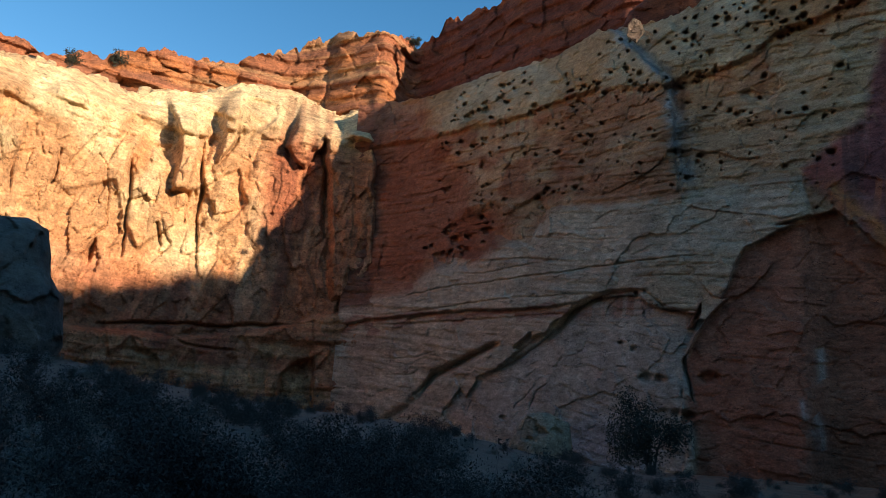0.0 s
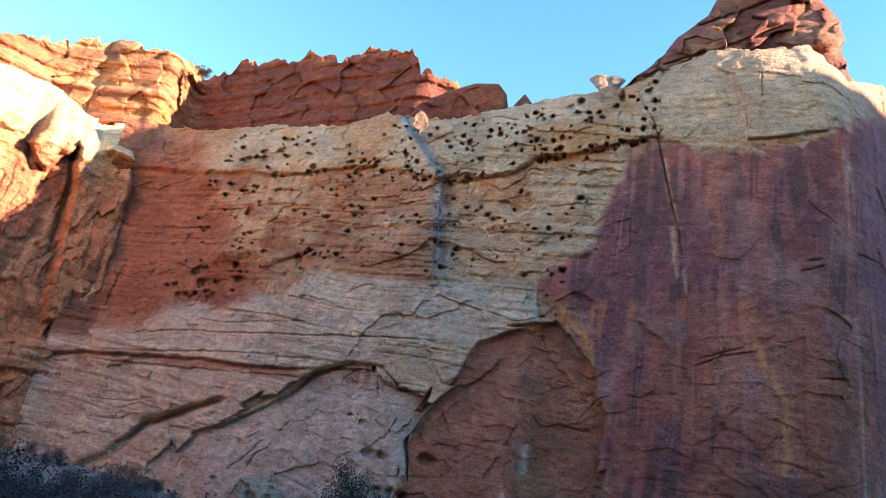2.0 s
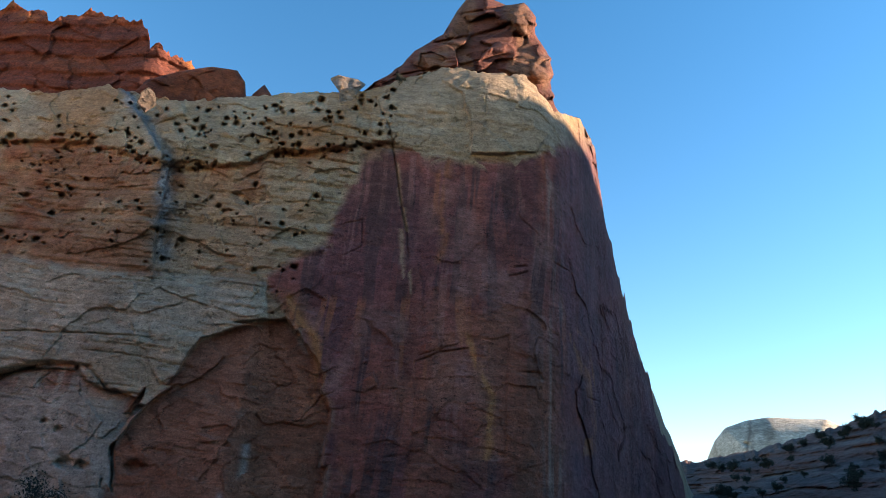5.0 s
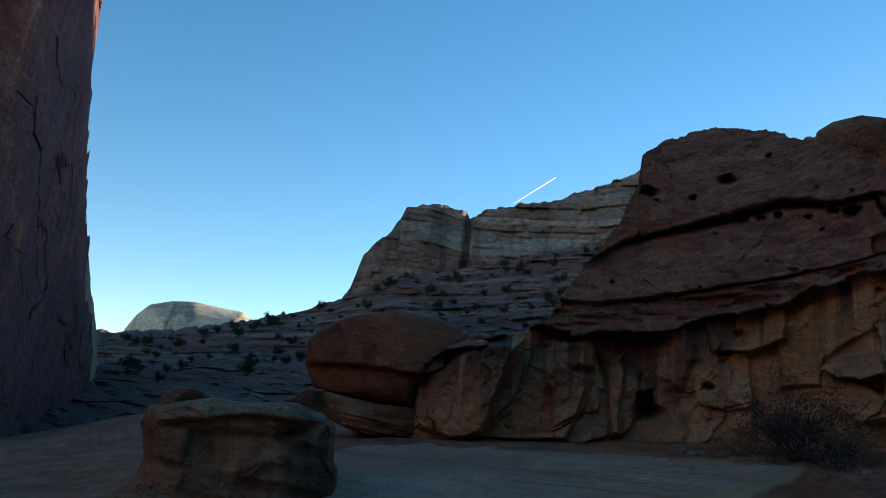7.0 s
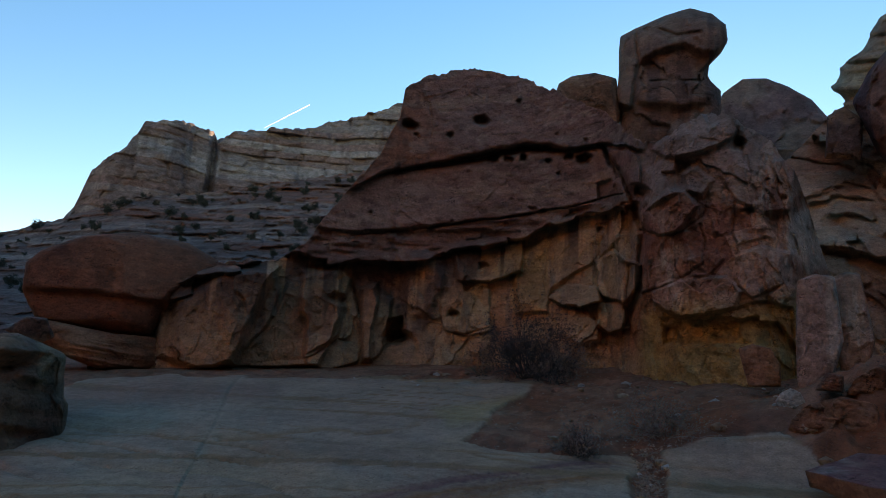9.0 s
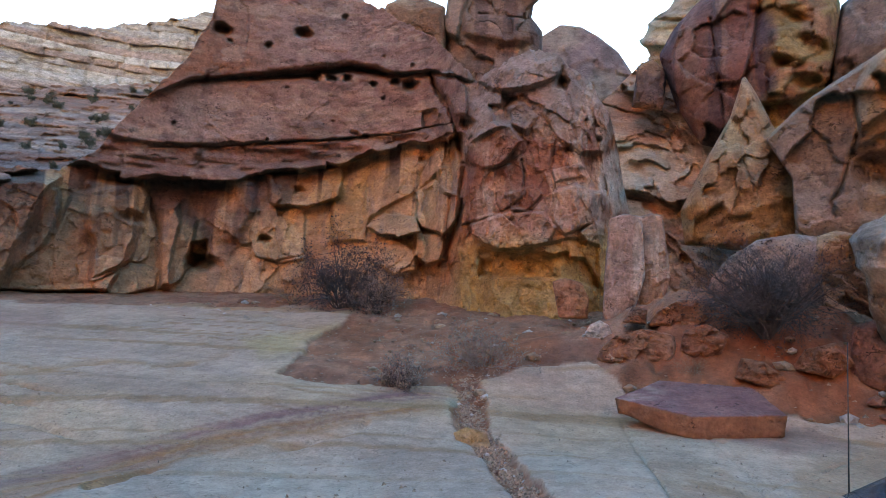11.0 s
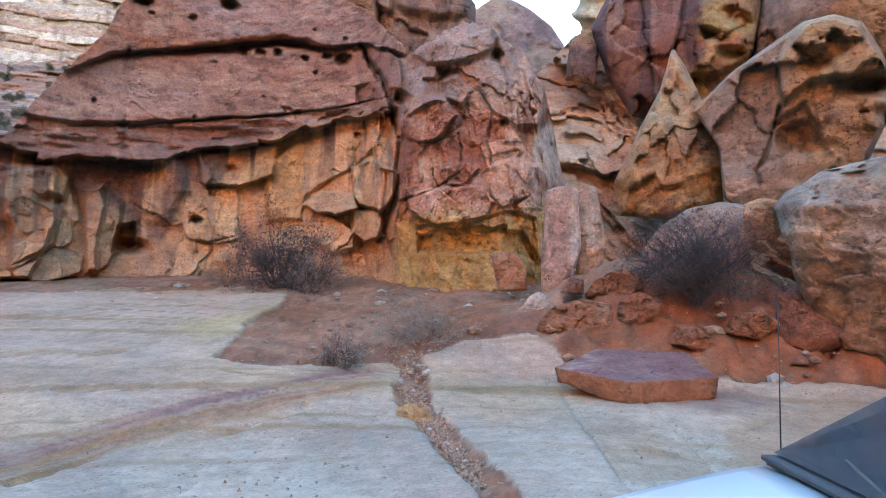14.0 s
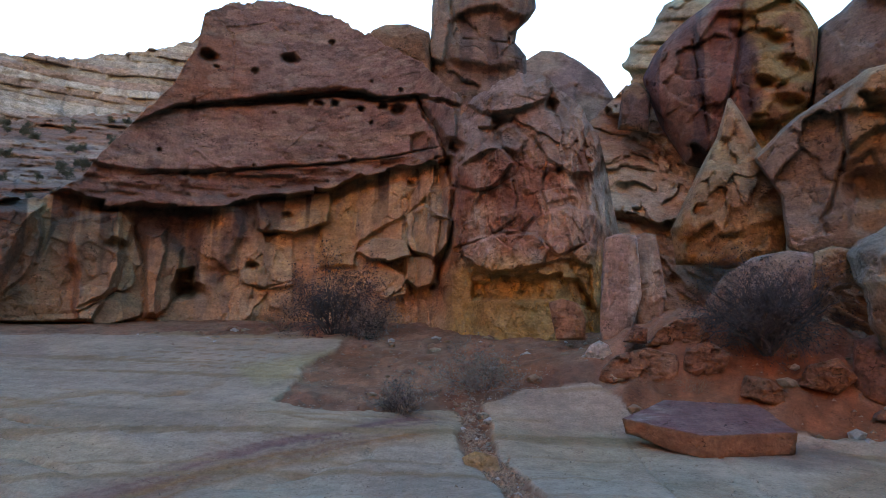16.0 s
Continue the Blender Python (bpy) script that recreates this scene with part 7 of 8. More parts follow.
# ---- plants, stones and the parked car ----
def flat_material(name, colour, rough=0.85, metal=0.0, vary=0.25, scale=6.0, coat=0.0):
    m = bpy.data.materials.new(name)
    m.use_nodes = True
    n, l = m.node_tree.nodes, m.node_tree.links
    b = n["Principled BSDF"]
    t, r, k, info = n.new("ShaderNodeTexNoise"), n.new("ShaderNodeMapRange"), n.new("ShaderNodeMix"), n.new("ShaderNodeNewGeometry")
    t.inputs["Scale"].default_value, t.inputs["Detail"].default_value = scale, 4
    l.new(info.outputs["Position"], t.inputs["Vector"])
    r.inputs["From Min"].default_value, r.inputs["From Max"].default_value = 0.3, 0.7
    r.inputs["To Min"].default_value, r.inputs["To Max"].default_value = 1 - vary, 1 + vary
    l.new(t.outputs["Fac"], r.inputs["Value"])
    k.data_type, k.blend_type = "RGBA", "MULTIPLY"
    k.inputs["Factor"].default_value = 1
    k.inputs["A"].default_value = (*colour, 1)
    l.new(r.outputs[0], k.inputs["B"])
    l.new(k.outputs["Result"], b.inputs["Base Color"])
    b.inputs["Roughness"].default_value, b.inputs["Metallic"].default_value, b.inputs["Coat Weight"].default_value = rough, metal, coat
    return m


BARK = flat_material("grey_bark", (0.050, 0.040, 0.040), vary=0.4)
PALE_TWIG = flat_material("dry_grey_twig", (0.21, 0.175, 0.150), vary=0.35)
TAN_TWIG = flat_material("tan_twig", (0.20, 0.135, 0.085), vary=0.35)
SAGE = flat_material("sage_leaf", (0.205, 0.165, 0.135), vary=0.4)
DARK_LEAF = flat_material("dark_brush_leaf", (0.066, 0.050, 0.042), vary=0.4)
JUNIPER = flat_material("juniper_leaf", (0.022, 0.027, 0.018), vary=0.45)


def soup(name, tris, material):
    """A mesh of loose triangles (n, 3, 3)."""
    tris = np.asarray(tris, np.float32)
    me = bpy.data.meshes.new(name)
    me.vertices.add(len(tris) * 3)
    me.vertices.foreach_set("co", tris.reshape(-1))
    me.loops.add(len(tris) * 3)
    me.loops.foreach_set("vertex_index", np.arange(len(tris) * 3, dtype=np.int32))
    me.polygons.add(len(tris))
    me.polygons.foreach_set("loop_start", np.arange(0, len(tris) * 3, 3, dtype=np.int32))
    me.update(calc_edges=True)
    me.materials.append(material)
    me.validate()
    return me


def tube(p, q, r0, r1):
    """A three-sided twig from p to q as six triangles."""
    d = q - p
    side = np.cross(d, (0.31, 0.77, 0.55))
    side /= np.linalg.norm(side) + 1e-9
    up = np.cross(d, side)
    up /= np.linalg.norm(up) + 1e-9
    ring = [side * math.cos(k * 2.094) + up * math.sin(k * 2.094) for k in range(3)]
    out = []
    for k in range(3):
        a, b = ring[k], ring[(k + 1) % 3]
        out += [(p + a * r0, p + b * r0, q + b * r1), (p + a * r0, q + b * r1, q + a * r1)]
    return out


def grow(rng, tris, tips, p, d, length, radius, level, droop):
    """A crooked branch with its side twigs."""
    n = 4 if level > 1 else 3
    for k in range(n):
        d = d + rng.normal(size=3) * 0.3 + np.array((0, 0, droop))
        d = d / np.linalg.norm(d)
        q = p + d * length / n
        r1 = radius * (1 - 0.22)
        tris += tube(p, q, radius, r1)
        if level > 0 and (k > 0 or level < 2):
            for _ in range(2 if level > 1 else 3):
                turn = d + rng.normal(size=3) * 0.75
                grow(rng, tris, tips, q, turn / np.linalg.norm(turn), length * rng.uniform(0.35, 0.6), r1 * 0.6, level - 1, droop)
        p, radius = q, r1
    tips.append(p)


def leaves(rng, centres, n, spread, size):
    c = np.array(centres)[rng.randint(len(centres), size=n)] + rng.normal(size=(n, 3)) * spread
    d1, d2 = rng.normal(size=(n, 3)), rng.normal(size=(n, 3))
    d1 *= size * rng.uniform(0.6, 1.4, (n, 1)) / np.linalg.norm(d1, axis=1, keepdims=True)
    d2 *= 0.45 * size / np.linalg.norm(d2, axis=1, keepdims=True)
    return np.stack([c - d2, c + d2, c + d1], 1)


def shrub(name, stems, height, spread, bark, leaf, leaf_count, leaf_size, label, seed, thick=0.014, droop=0.03, lean=0.75, level=2):
    """A shrub 1 unit of size = metres, standing at the origin, of woody stems and, where it has them, leaves."""
    rng = np.random.RandomState(seed)
    tris, tips = [], []
    for k in range(stems):
        az = rng.uniform(0, 2 * math.pi)
        out = rng.uniform(0.1, lean)
        d = np.array((math.cos(az) * out * spread / height, math.sin(az) * out * spread / height, 1.0))
        grow(rng, tris, tips, np.array((math.cos(az), math.sin(az), 0.0)) * 0.08 * spread * rng.rand() + np.array((0, 0, -0.12)), d / np.linalg.norm(d), height * rng.uniform(0.55, 1.0), thick, level, droop)
    ob = new(name, soup(name, tris, bark))
    if leaf_count:
        f = new("foliage", soup("foliage", leaves(rng, tips, leaf_count, 0.05 * height, leaf_size), leaf))
        f.parent = ob
    return tagged(ob, label, "shrub")


def on_ground(az, r, size=1.0, turn=0.0):
    z = float(ground_height(np.array([az]), np.array([r]))[0])
    a = radians(az)
    return Matrix.LocRotScale((r * math.sin(a), r * math.cos(a), z), Euler((0, 0, turn)), (size,) * 3)


def place(ob, m):
    ob.matrix_basis = m
    return ob


# bare shrubs by the outcrop
place(shrub("bare_shrub", 40, 1.5, 0.9, BARK, BARK, 5000, 0.04, "dense dark bare shrub among the boulders", 1, 0.045, 0.0, 0.9, 3), on_ground(102.7, 15.3, 1.0)).location.z += 0.30
place(shrub("bare_shrub", 22, 1.8, 1.7, BARK, BARK, 8000, 0.05, "leafless dark shrub at the foot of the outcrop", 2, 0.036, 0.02, 0.9, 3), on_ground(70.3, 22.6, 1.1))
place(shrub("bare_shrub", 22, 1.2, 1.6, BARK, SAGE, 4500, 0.05, "low grey bare shrub at the foot of the outcrop", 3, 0.024), on_ground(73.0, 22.0, 0.95))
place(shrub("bare_shrub", 12, 1.3, 1.2, TAN_TWIG, SAGE, 300, 0.025, "thin tan bare shrub by the rock wall", 4, 0.022), on_ground(66.4, 23.4, 0.9))
place(shrub("low_shrub", 34, 0.75, 1.5, PALE_TWIG, SAGE, 3600, 0.035, "low grey twiggy shrub on red dirt", 5, 0.013, -0.02, 1.3), on_ground(81.6, 15.2, 1.25))
place(shrub("low_shrub", 28, 0.6, 1.1, BARK, SAGE, 2400, 0.035, "small blue-grey shrub on red dirt", 6, 0.014, 0.0, 1.2), on_ground(75.1, 13.8, 1.1))
place(shrub("grass_tuft", 30, 0.5, 0.35, TAN_TWIG, SAGE, 0, 0.02, "pale dry grass tuft behind the fallen slab", 7, 0.004, 0.02, 0.8), on_ground(97.5, 14.6, 1.0))
place(shrub("grass_tuft", 16, 0.5, 0.35, TAN_TWIG, SAGE, 0, 0.02, "thin dry weed on the dirt slope", 8, 0.004, 0.02, 0.8), on_ground(77.6, 18.5, 1.0))
place(shrub("grass_tuft", 12, 0.4, 0.3, PALE_TWIG, SAGE, 0, 0.02, "grey dry weed beside the low shrub", 9, 0.004, 0.02, 0.8), on_ground(63.0, 20.5, 1.0))

# brush on the slope across the wash
kinds = [shrub("brush", 16, 1.0, 1.1, BARK, DARK_LEAF, 2600, 0.055, "dark dense desert brush on the slope", 20, 0.01),
         shrub("brush", 18, 0.8, 1.2, PALE_TWIG, SAGE, 2200, 0.045, "grey sagebrush clump on the slope", 21, 0.009),
         shrub("brush", 14, 1.3, 1.2, BARK, DARK_LEAF, 2800, 0.06, "tall dark brush on the slope", 22, 0.012),
         shrub("brush", 22, 0.7, 0.7, PALE_TWIG, SAGE, 900, 0.035, "pale feathery rabbitbrush on the slope", 23, 0.007)]
rng = np.random.RandomState(77)
first = [True] * 4
for k in range(330):
    az = rng.uniform(-86, -12)
    r = 8.0 * (42 / 8.0) ** rng.uniform(0, 1) if az < -36 else rng.uniform(12, 70)
    if az > -36 and rng.rand() < 0.35:
        continue
    kind = rng.choice(4, p=(0.38, 0.24, 0.2, 0.18))
    m = on_ground(az, r, rng.uniform(0.35, 0.8) * (1.0 if r < 26 else 0.7), rng.uniform(0, 6.28))
    if first[kind]:
        place(kinds[kind], m)
        first[kind] = False
    else:
        copy_thing(kinds[kind], m @ Matrix.Diagonal((1, 1, 1, 1))).scale = m.to_scale()
for ob in kinds:
    for o in scene.objects:
        if o.name.split(".")[0] == "brush":
            o["group"] = "brush on the slope"


# junipers
def juniper(name, height, leaf_count, leaf_size, label, seed):
    rng = np.random.RandomState(seed)
    tris, tips = [], []
    for k in range(3):
        az = rng.uniform(0, 6.28)
        grow(rng, tris, tips, np.array((0.0, 0.0, -0.2)), np.array((0.3 * math.cos(az), 0.3 * math.sin(az), 0.95)), height * rng.uniform(0.75, 0.95), 0.035 * height, 2, 0.02)
    root = new(name)
    trunk = new("trunk", soup("trunk", tris, BARK))
    crown = new("crown", soup("crown", leaves(rng, tips, leaf_count, 0.085 * height, leaf_size), JUNIPER))
    trunk.parent = crown.parent = root
    return tagged(root, label, "tree")


place(juniper("juniper", 4.6, 9000, 0.17, "dark juniper tree at the cliff foot", 31), on_ground(-29.2, 62))
small = juniper("juniper", 3.0, 1500, 0.34, "small dark juniper on a rocky ledge", 32)
tagged(small, group="junipers on the ledges")
spots = [(-59.9, 27.0, 205), (-73.4, 23.5, 196), (-57.9, 27.4, 204), (-70.2, 24.8, 200), (-49.6, 28.9, 186), (-8.6, 36.0, 93), (-76.4, 22.6, 178)]
for k in range(150):
    az = rng.uniform(17, 60)
    t = rng.uniform(0.3, 1.0) ** 0.4
    el = -2 + (float(SLOPE_TOP(az)) + 2) * t
    spots.append((az, el, 40 + 225 * t ** 1.3 - 2.0))
for k, (az, el, r) in enumerate(spots):
    a = radians(az)
    size = rng.uniform(0.3, 0.85) * (1.0 if k > 6 else 1.2)
    m = Matrix.LocRotScale((r * math.sin(a), r * math.cos(a), EYE_Z + r * math.tan(radians(el)) - 0.3), Euler((0, 0, rng.uniform(0, 6.28))), (size,) * 3)
    if k == 0:
        place(small, m)
    else:
        copy_thing(small, m).scale = m.to_scale()


# stones
def stone_mesh(name, seed, material, colour):
    rng = np.random.RandomState(seed)
    bm = bmesh.new()
    bmesh.ops.create_icosphere(bm, subdivisions=1, radius=1.0)
    for v in bm.verts:
        v.co *= rng.uniform(0.72, 1.15)
        v.co.z *= 0.62
    me = bpy.data.meshes.new(name)
    bm.to_mesh(me)
    bm.free()
    layer = me.attributes.new("tint", "FLOAT_COLOR", "POINT")
    layer.data.foreach_set("color", np.tile(np.array((*colour, 1), np.float32), len(me.vertices)))
    me.materials.append(material)
    return me


stones = [stone_mesh("stone", 1, ROCK_NEAR, (0.42, 0.37, 0.33)), stone_mesh("stone", 2, ROCK_NEAR, (0.30, 0.165, 0.105)), stone_mesh("stone", 3, ROCK_NEAR, (0.27, 0.125, 0.085)), stone_mesh("stone", 4, ROCK_NEAR, (0.33, 0.24, 0.17))]
words = ["pale chip of sandstone lying on the ground", "tan stone lying on the red dirt", "red stone lying on the red dirt", "buff stone lying on the slope"]
for k in range(260):
    az = rng.uniform(56, 112)
    r = rng.uniform(13.5, 22)
    el_here = math.degrees(math.atan2(float(ground_height(np.array([az]), np.array([r]))[0]) - EYE_Z, r))
    if az < 72 and el_here < 2.6:
        r = rng.uniform(21, 24.5)
    kind = rng.choice(4, p=(0.22, 0.3, 0.28, 0.2))
    ob = new("stone", stones[kind])
    ob.matrix_basis = on_ground(az, r, 0.05 + 0.17 * rng.rand() ** 3, rng.uniform(0, 6.28))
    tagged(ob, words[kind], "stone", "stones on the dirt")
for k in range(90):
    t = rng.rand()
    az = np.interp(t, (0, 0.3, 0.65, 1), (79.6, 80.7, 82.3, 85.5)) + rng.normal() * (0.4 + 0.5 * t)
    r = np.interp(t, (0, 0.3, 0.65, 1), (14.5, 11.6, 10.2, 8.0))
    kind = rng.choice(4, p=(0.3, 0.25, 0.2, 0.25))
    ob = new("stone", stones[kind])
    ob.matrix_basis = on_ground(az, r, 0.025 + 0.06 * rng.rand() ** 2, rng.uniform(0, 6.28))
    tagged(ob, ("pale", "tan", "red", "buff")[kind] + " stone lying in the gravel runnel", "stone", "stones of the runnel")
# gravel of the runnel and the dirt, too many to count
grit, n_grit = [], 6400
shape = np.array([(1, 0, 0), (-0.6, 0.8, 0), (-0.5, -0.9, 0), (0.1, 0, 0.8)], float)
for k in range(n_grit):
    if k < 2600:
        t = rng.rand()
        az = np.interp(t, (0, 0.35, 0.65, 1), (80.3, 80.7, 82.3, 86.5)) + rng.normal() * (0.55 + 0.5 * t)
        el = np.interp(t, (0, 0.35, 0.65, 1), (-1.6, -5, -7.5, -12.5))
        r = np.interp(t, (0, 0.35, 0.65, 1), (14.5, 11.4, 10.2, 7.2)) * rng.uniform(0.95, 1.05)
    elif k < 5200:
        az, r = rng.uniform(60, 112), rng.uniform(13.0, 24)
    else:
        az, r = rng.uniform(42, 112), rng.uniform(6.0, 14.0)
    z = float(ground_height(np.array([az]), np.array([r]))[0])
    s0 = 0.012 + 0.045 * rng.rand() ** 2.5
    s0 *= 0.6 if k >= 5200 else 1.0
    p = shape * s0 * rng.uniform(0.5, 1.5, (4, 1))
    c, s1 = math.cos(k * 1.7), math.sin(k * 1.7)
    p = p @ np.array([(c, s1, 0), (-s1, c, 0), (0, 0, 1)]) + np.array((r * math.sin(radians(az)), r * math.cos(radians(az)), z + (0.01 if k < 5200 else 0.09)))
    grit += [(p[0], p[1], p[3]), (p[1], p[2], p[3]), (p[2], p[0], p[3])]
tagged(new("gravel", soup("gravel", grit, flat_material("gravel", (0.24, 0.145, 0.10), vary=0.6, scale=25.0))), "loose tan and grey gravel over the dirt", "gravel", kind="stuff")

# a vapour trail high in the sky
VAPOUR = bpy.data.materials.new("vapour")
VAPOUR.use_nodes = True
_n, _l = VAPOUR.node_tree.nodes, VAPOUR.node_tree.links
_thin, _mix = _n.new("ShaderNodeBsdfTranslucent"), _n.new("ShaderNodeAddShader")
_thin.inputs["Color"].default_value = (0.5, 0.5, 0.5, 1)
_n["Principled BSDF"].inputs["Base Color"].default_value = (0.3, 0.3, 0.3, 1)
_l.new(_thin.outputs[0], _mix.inputs[0])
_l.new(_n["Principled BSDF"].outputs[0], _mix.inputs[1])
_l.new(_mix.outputs[0], _n["Material Output"].inputs["Surface"])
p0, p1 = np.array(at(46.9, 21.3, 4000)), np.array(at(50.4, 23.6, 4000))
wide = np.array((0.0, 0.0, 1.0))
quad = [(p0 - wide * 1.0, p1 - wide * 3.5, p1 + wide * 3.5), (p0 - wide * 1.0, p1 + wide * 3.5, p0 + wide * 1.0)]
tagged(new("vapour_trail", soup("vapour_trail", quad, VAPOUR)), "thin white vapour trail across blue sky", "vapour trail", kind="structure")


# the parked car, its front towards +y
PAINT = flat_material("white_car_paint", (0.50, 0.62, 0.63), rough=0.28, vary=0.03, scale=2.0, coat=0.6)
TRIM = flat_material("black_plastic", (0.018, 0.018, 0.02), rough=0.5, vary=0.2, scale=30)
RUBBER = flat_material("tyre_rubber", (0.02, 0.02, 0.02), rough=0.8, vary=0.3, scale=20)
ALLOY = flat_material("wheel_alloy", (0.45, 0.45, 0.47), rough=0.35, metal=0.9, vary=0.08, scale=10)
LENS = flat_material("lamp_lens", (0.55, 0.56, 0.58), rough=0.1, vary=0.05, scale=10, coat=0.5)
GLASS = bpy.data.materials.new("tinted_glass")
GLASS.use_nodes = True
_g = GLASS.node_tree.nodes["Principled BSDF"]
_g.inputs["Base Color"].default_value, _g.inputs["Roughness"].default_value, _g.inputs["Transmission Weight"].default_value, _g.inputs["IOR"].default_value = (0.10, 0.12, 0.13, 1), 0.03, 0.6, 1.45


def loft(rings, close_ends=True):
    """A skin over rings of points, each ring with as many points."""
    bm = bmesh.new()
    vs = [[bm.verts.new(p) for p in ring] for ring in rings]
    n = len(rings[0])
    for a, b in zip(vs, vs[1:]):
        for k in range(n):
            bm.faces.new((a[k], a[(k + 1) % n], b[(k + 1) % n], b[k]))
    if close_ends:
        bm.faces.new(list(reversed(vs[0])))
        bm.faces.new(vs[-1])
    bmesh.ops.recalc_face_normals(bm, faces=bm.faces)
    for f in bm.faces:
        f.smooth = True
    return bm


def bar(p, q, r0, r1, sides=10):
    p, q = Vector(p), Vector(q)
    d = (q - p).normalized()
    side = d.cross(Vector((0.3, 0.2, 0.93)) if abs(d.z) < 0.9 else Vector((1, 0, 0))).normalized()
    up = d.cross(side)
    return loft([[c + (side * math.cos(k * 2 * math.pi / sides) + up * math.sin(k * 2 * math.pi / sides)) * r for k in range(sides)] for c, r in ((p, r0), (q, r1))])


car = tagged(new("car"), "pale blue-white parked car with a whip antenna on the wing", "car")
CX, HW = 3.42, 0.86


def section(y, half, low, high, crown):
    """One ring across the body: sills, flanks, shoulder and a crowned top."""
    out = []
    for x, z in ((-0.9, low), (-1.0, low + 0.15), (-1.0, low + (high - low) * 0.6), (-0.97, high - 0.09), (-0.90, high - 0.02), (-0.6, high + crown * 0.6), (-0.2, high + crown), (0.2, high + crown), (0.6, high + crown * 0.6), (0.90, high - 0.02), (0.97, high - 0.09), (1.0, low + (high - low) * 0.6), (1.0, low + 0.15), (0.9, low)):
        out.append((CX + x * half, y, z))
    return out


part("body", loft([section(-5.15, 0.74, 0.45, 0.85, 0.02), section(-5.05, 0.82, 0.34, 0.95, 0.02), section(-4.4, HW, 0.28, 1.0, 0.02), section(-3.0, HW, 0.26, 1.0, 0.02), section(-1.55, HW, 0.26, 1.0, 0.02), section(-1.17, HW, 0.26, 0.97, 0.02), section(-0.75, HW, 0.26, 0.86, 0.0), section(-0.3, 0.84, 0.27, 0.74, 0.0), section(-0.05, 0.8, 0.3, 0.64, 0.0), section(0.08, 0.72, 0.38, 0.58, 0.0)]), PAINT, car)


def hood_ring(y, half, z, crown):
    top = [(CX + k * half, y, z + crown * (1 - k * k)) for k in np.linspace(-1, 1, 13)]
    return top + [(x, y, zz - 0.03) for x, _, zz in reversed(top)]


part("bonnet", loft([hood_ring(-1.15, 0.80, 0.985, 0.03), hood_ring(-1.0, 0.80, 0.960, 0.03), hood_ring(-0.75, 0.79, 0.900, 0.035), hood_ring(-0.5, 0.78, 0.832, 0.035), hood_ring(-0.25, 0.76, 0.760, 0.03), hood_ring(-0.05, 0.72, 0.690, 0.02), hood_ring(0.03, 0.69, 0.650, 0.015)]), PAINT, car)


def cabin(inset, lift):
    rings = []
    for y, half, z in ((-1.18, 0.80, 1.0), (-1.55, 0.75, 1.24), (-1.95, 0.68, 1.46), (-2.4, 0.64, 1.54), (-3.4, 0.63, 1.54), (-4.2, 0.64, 1.44), (-4.75, 0.72, 1.02)):
        base = 0.985
        rings.append([(CX - HW * 0.96 + inset, y, base), (CX - half + inset, y, base + (z - base) * 0.85), (CX - half * 0.8, y, z + lift), (CX, y, z + lift + 0.025), (CX + half * 0.8, y, z + lift), (CX + half - inset, y, base + (z - base) * 0.85), (CX + HW * 0.96 - inset, y, base)])
    return loft(rings)


part("cabin", cabin(0.0, 0.0), TRIM, car, "dark cabin with pillars")
bm = bmesh.new()
vs = [bm.verts.new(p) for p in ((CX - 0.72, -1.22, 1.045), (CX + 0.72, -1.22, 1.045), (CX + 0.60, -1.93, 1.462), (CX + 0.2, -1.95, 1.492), (CX - 0.2, -1.95, 1.492), (CX - 0.60, -1.93, 1.462))]
bm.faces.new(vs)
bmesh.ops.solidify(bm, geom=bm.faces[:], thickness=-0.012)
bmesh.ops.translate(bm, verts=bm.verts[:], vec=(0, 0.03, 0.02))
part("windscreen", bm, GLASS, car, "dark sloping windscreen")
bm = loft([[(CX + k * 0.62, y, 1.548 + dz + 0.03 * (1 - k * k)) for k in np.linspace(-1, 1, 9)] + [(CX + k * 0.62, y, 1.52 + dz) for k in np.linspace(1, -1, 9)] for y, dz in ((-1.98, -0.07), (-2.4, 0.0), (-3.4, 0.0), (-4.1, -0.07))])
part("roof", bm, PAINT, car)
bm = bmesh.new()
bmesh.ops.create_cube(bm, size=1, matrix=Matrix.Translation((CX, -1.19, 1.035)) @ Matrix.Diagonal((1.5, 0.12, 0.03, 1)))
bmesh.ops.bevel(bm, geom=bm.edges[:], offset=0.008, segments=1, affect="EDGES")
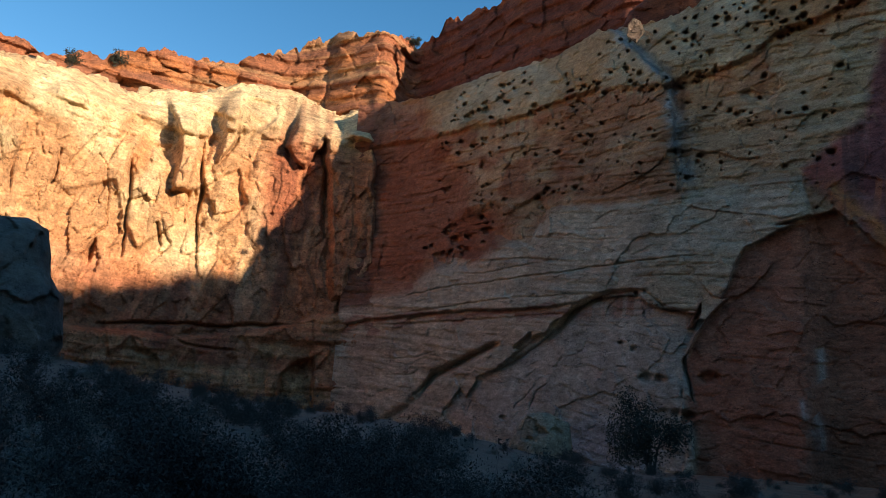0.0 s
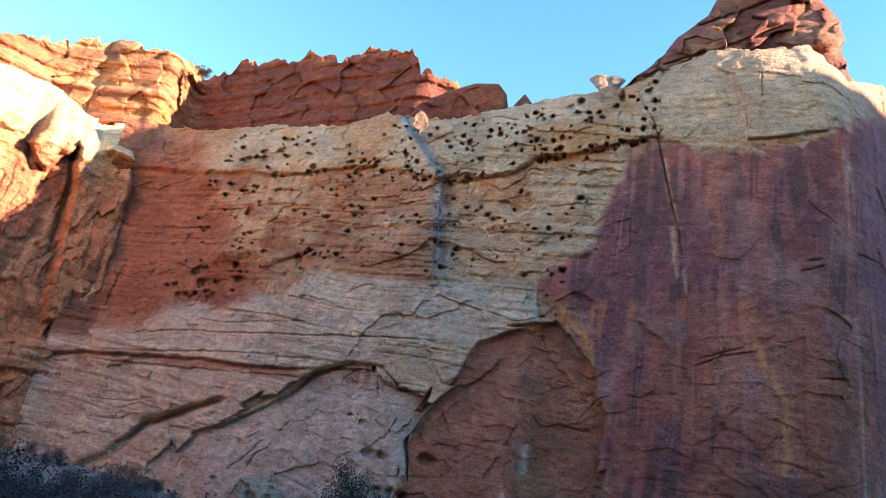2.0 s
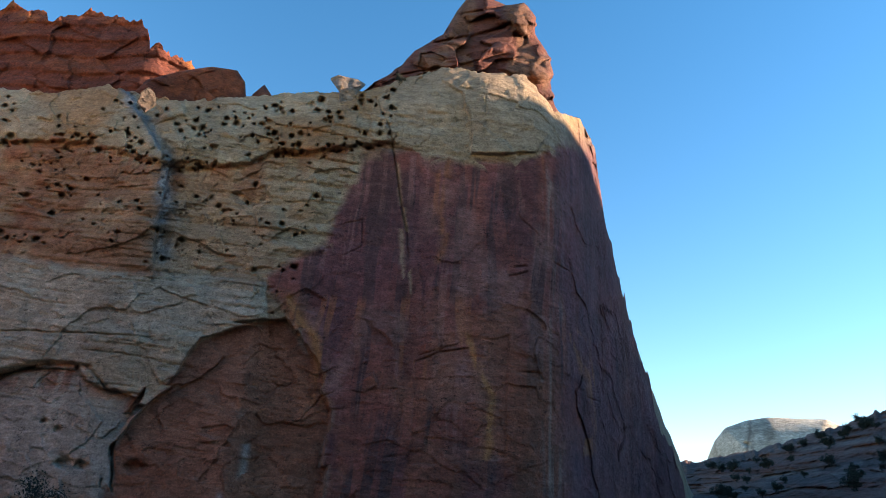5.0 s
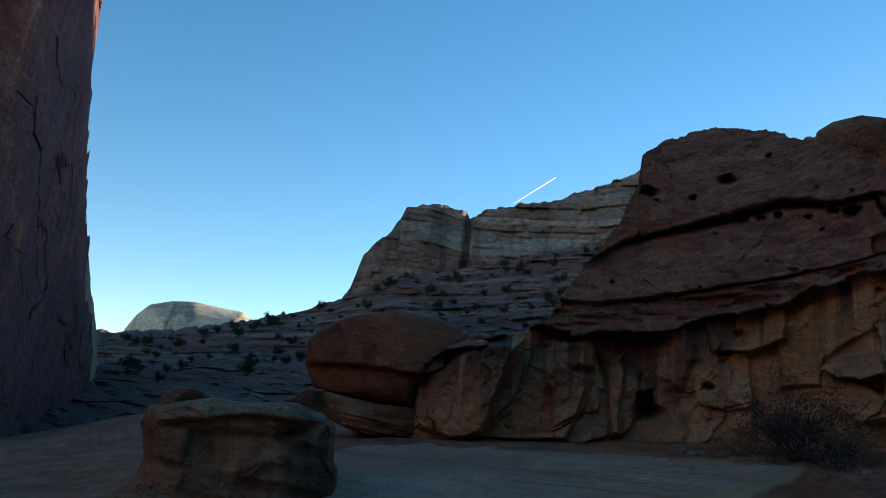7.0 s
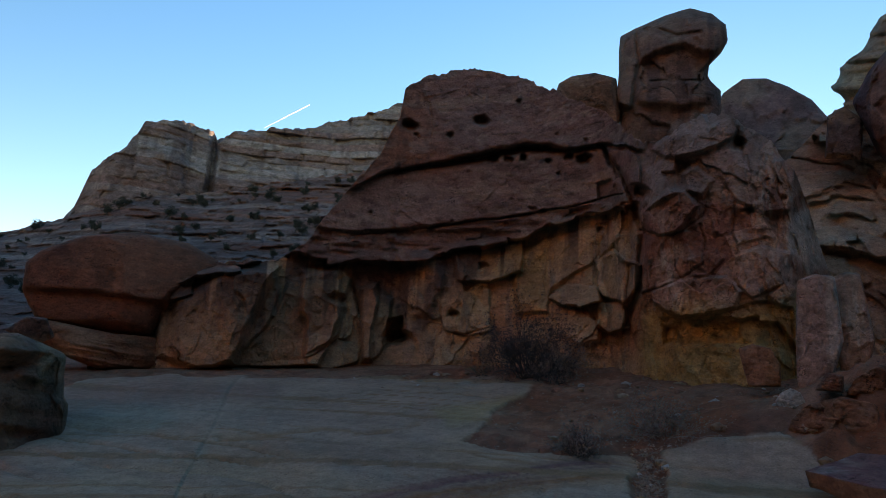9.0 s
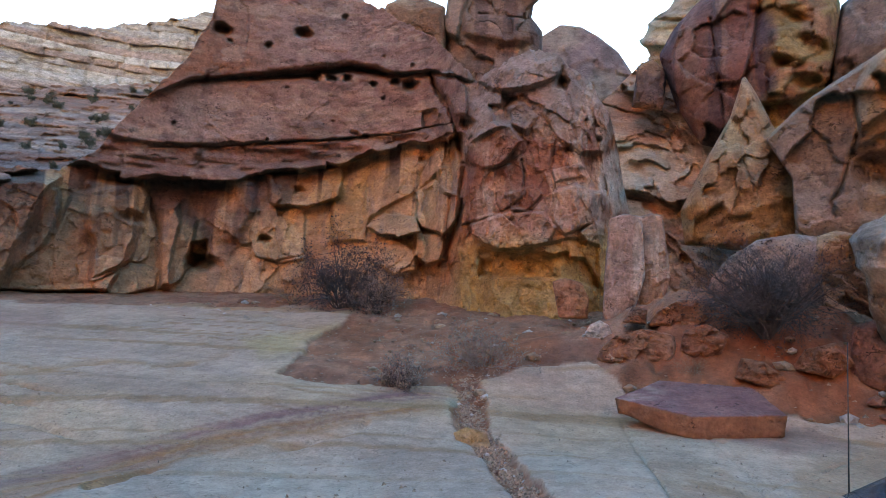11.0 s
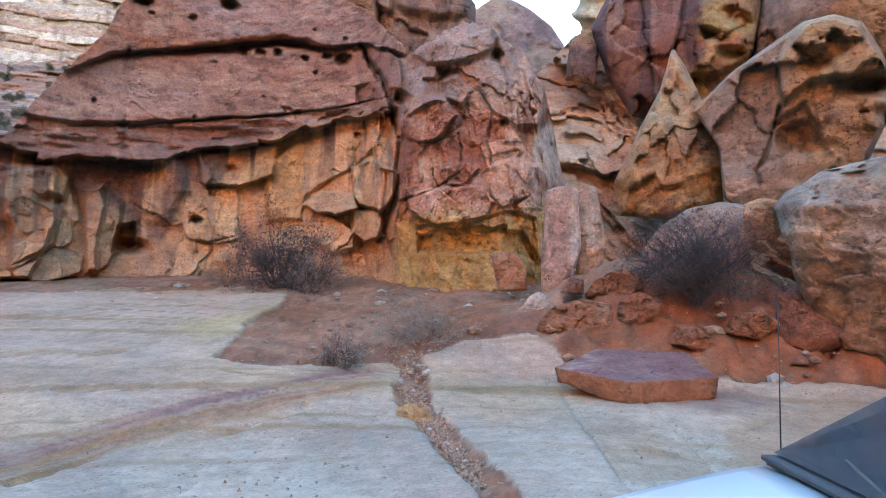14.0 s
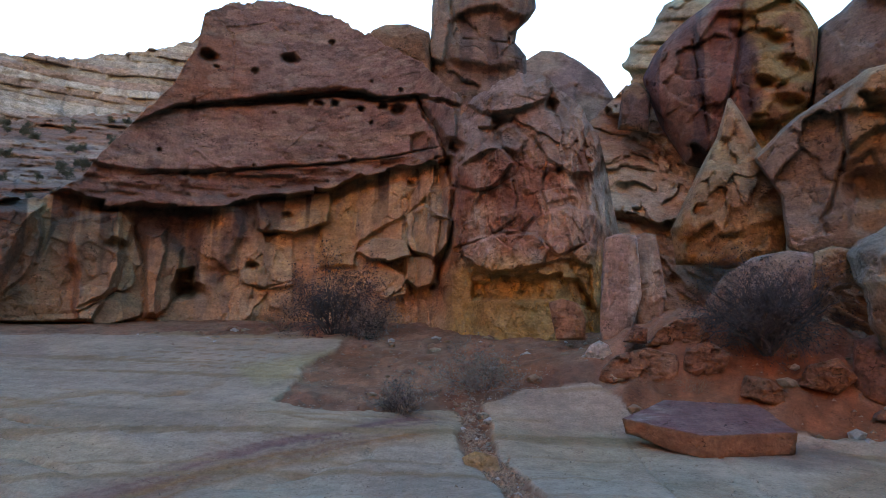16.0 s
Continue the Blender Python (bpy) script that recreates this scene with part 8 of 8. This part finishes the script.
part("cowl", bm, TRIM, car, "black plastic cowl under the windscreen")
wiper = part("wiper", bar((CX - 0.45, -1.22, 1.07), (CX + 0.12, -1.30, 1.13), 0.012, 0.008, 6), TRIM, car)
for sx in (-1, 1):
    bm = bmesh.new()
    vs = [bm.verts.new(p) for p in ((CX + sx * 0.835, -1.75, 1.03), (CX + sx * 0.85, -4.3, 1.03), (CX + sx * 0.70, -3.9, 1.40), (CX + sx * 0.71, -2.3, 1.42))]
    bm.faces.new(vs)
    bmesh.ops.solidify(bm, geom=bm.faces[:], thickness=0.012)
    part("side_window", bm, GLASS, car)
    bm = bmesh.new()
    bmesh.ops.create_uvsphere(bm, u_segments=12, v_segments=8, radius=1.0, matrix=Matrix.Translation((CX + sx * 0.98, -1.72, 1.08)) @ Matrix.Diagonal((0.11, 0.06, 0.08, 1)))
    part("mirror", bm, PAINT, car)
    bm = bmesh.new()
    bmesh.ops.create_uvsphere(bm, u_segments=14, v_segments=8, radius=1.0, matrix=Matrix.Translation((CX + sx * 0.58, 0.0, 0.62)) @ Matrix.Diagonal((0.17, 0.11, 0.075, 1)))
    part("headlight", bm, LENS, car)
    for wy in (-0.62, -4.1):
        tyre = part("wheel", loft([[(CX + sx * (0.76 + dx), wy + rr * math.cos(k * math.pi / 14), 0.33 + rr * math.sin(k * math.pi / 14)) for k in range(28)] for dx, rr in ((-0.1, 0.29), (-0.09, 0.33), (0.08, 0.33), (0.1, 0.29))]), RUBBER, car)
        part("rim", loft([[(CX + sx * (0.76 + dx), wy + rr * math.cos(k * math.pi / 14), 0.33 + rr * math.sin(k * math.pi / 14)) for k in range(28)] for dx, rr in ((0.06, 0.21), (0.105, 0.2), (0.09, 0.12), (0.108, 0.05))]), ALLOY, tyre)
mast = part("antenna", bar((4.17, -1.235, 1.03), (4.15, -1.245, 1.86), 0.0042, 0.0026, 8), TRIM, car, "thin black whip antenna")
part("antenna_base", bar((4.17, -1.235, 1.0), (4.17, -1.235, 1.06), 0.016, 0.010, 10), TRIM, mast)
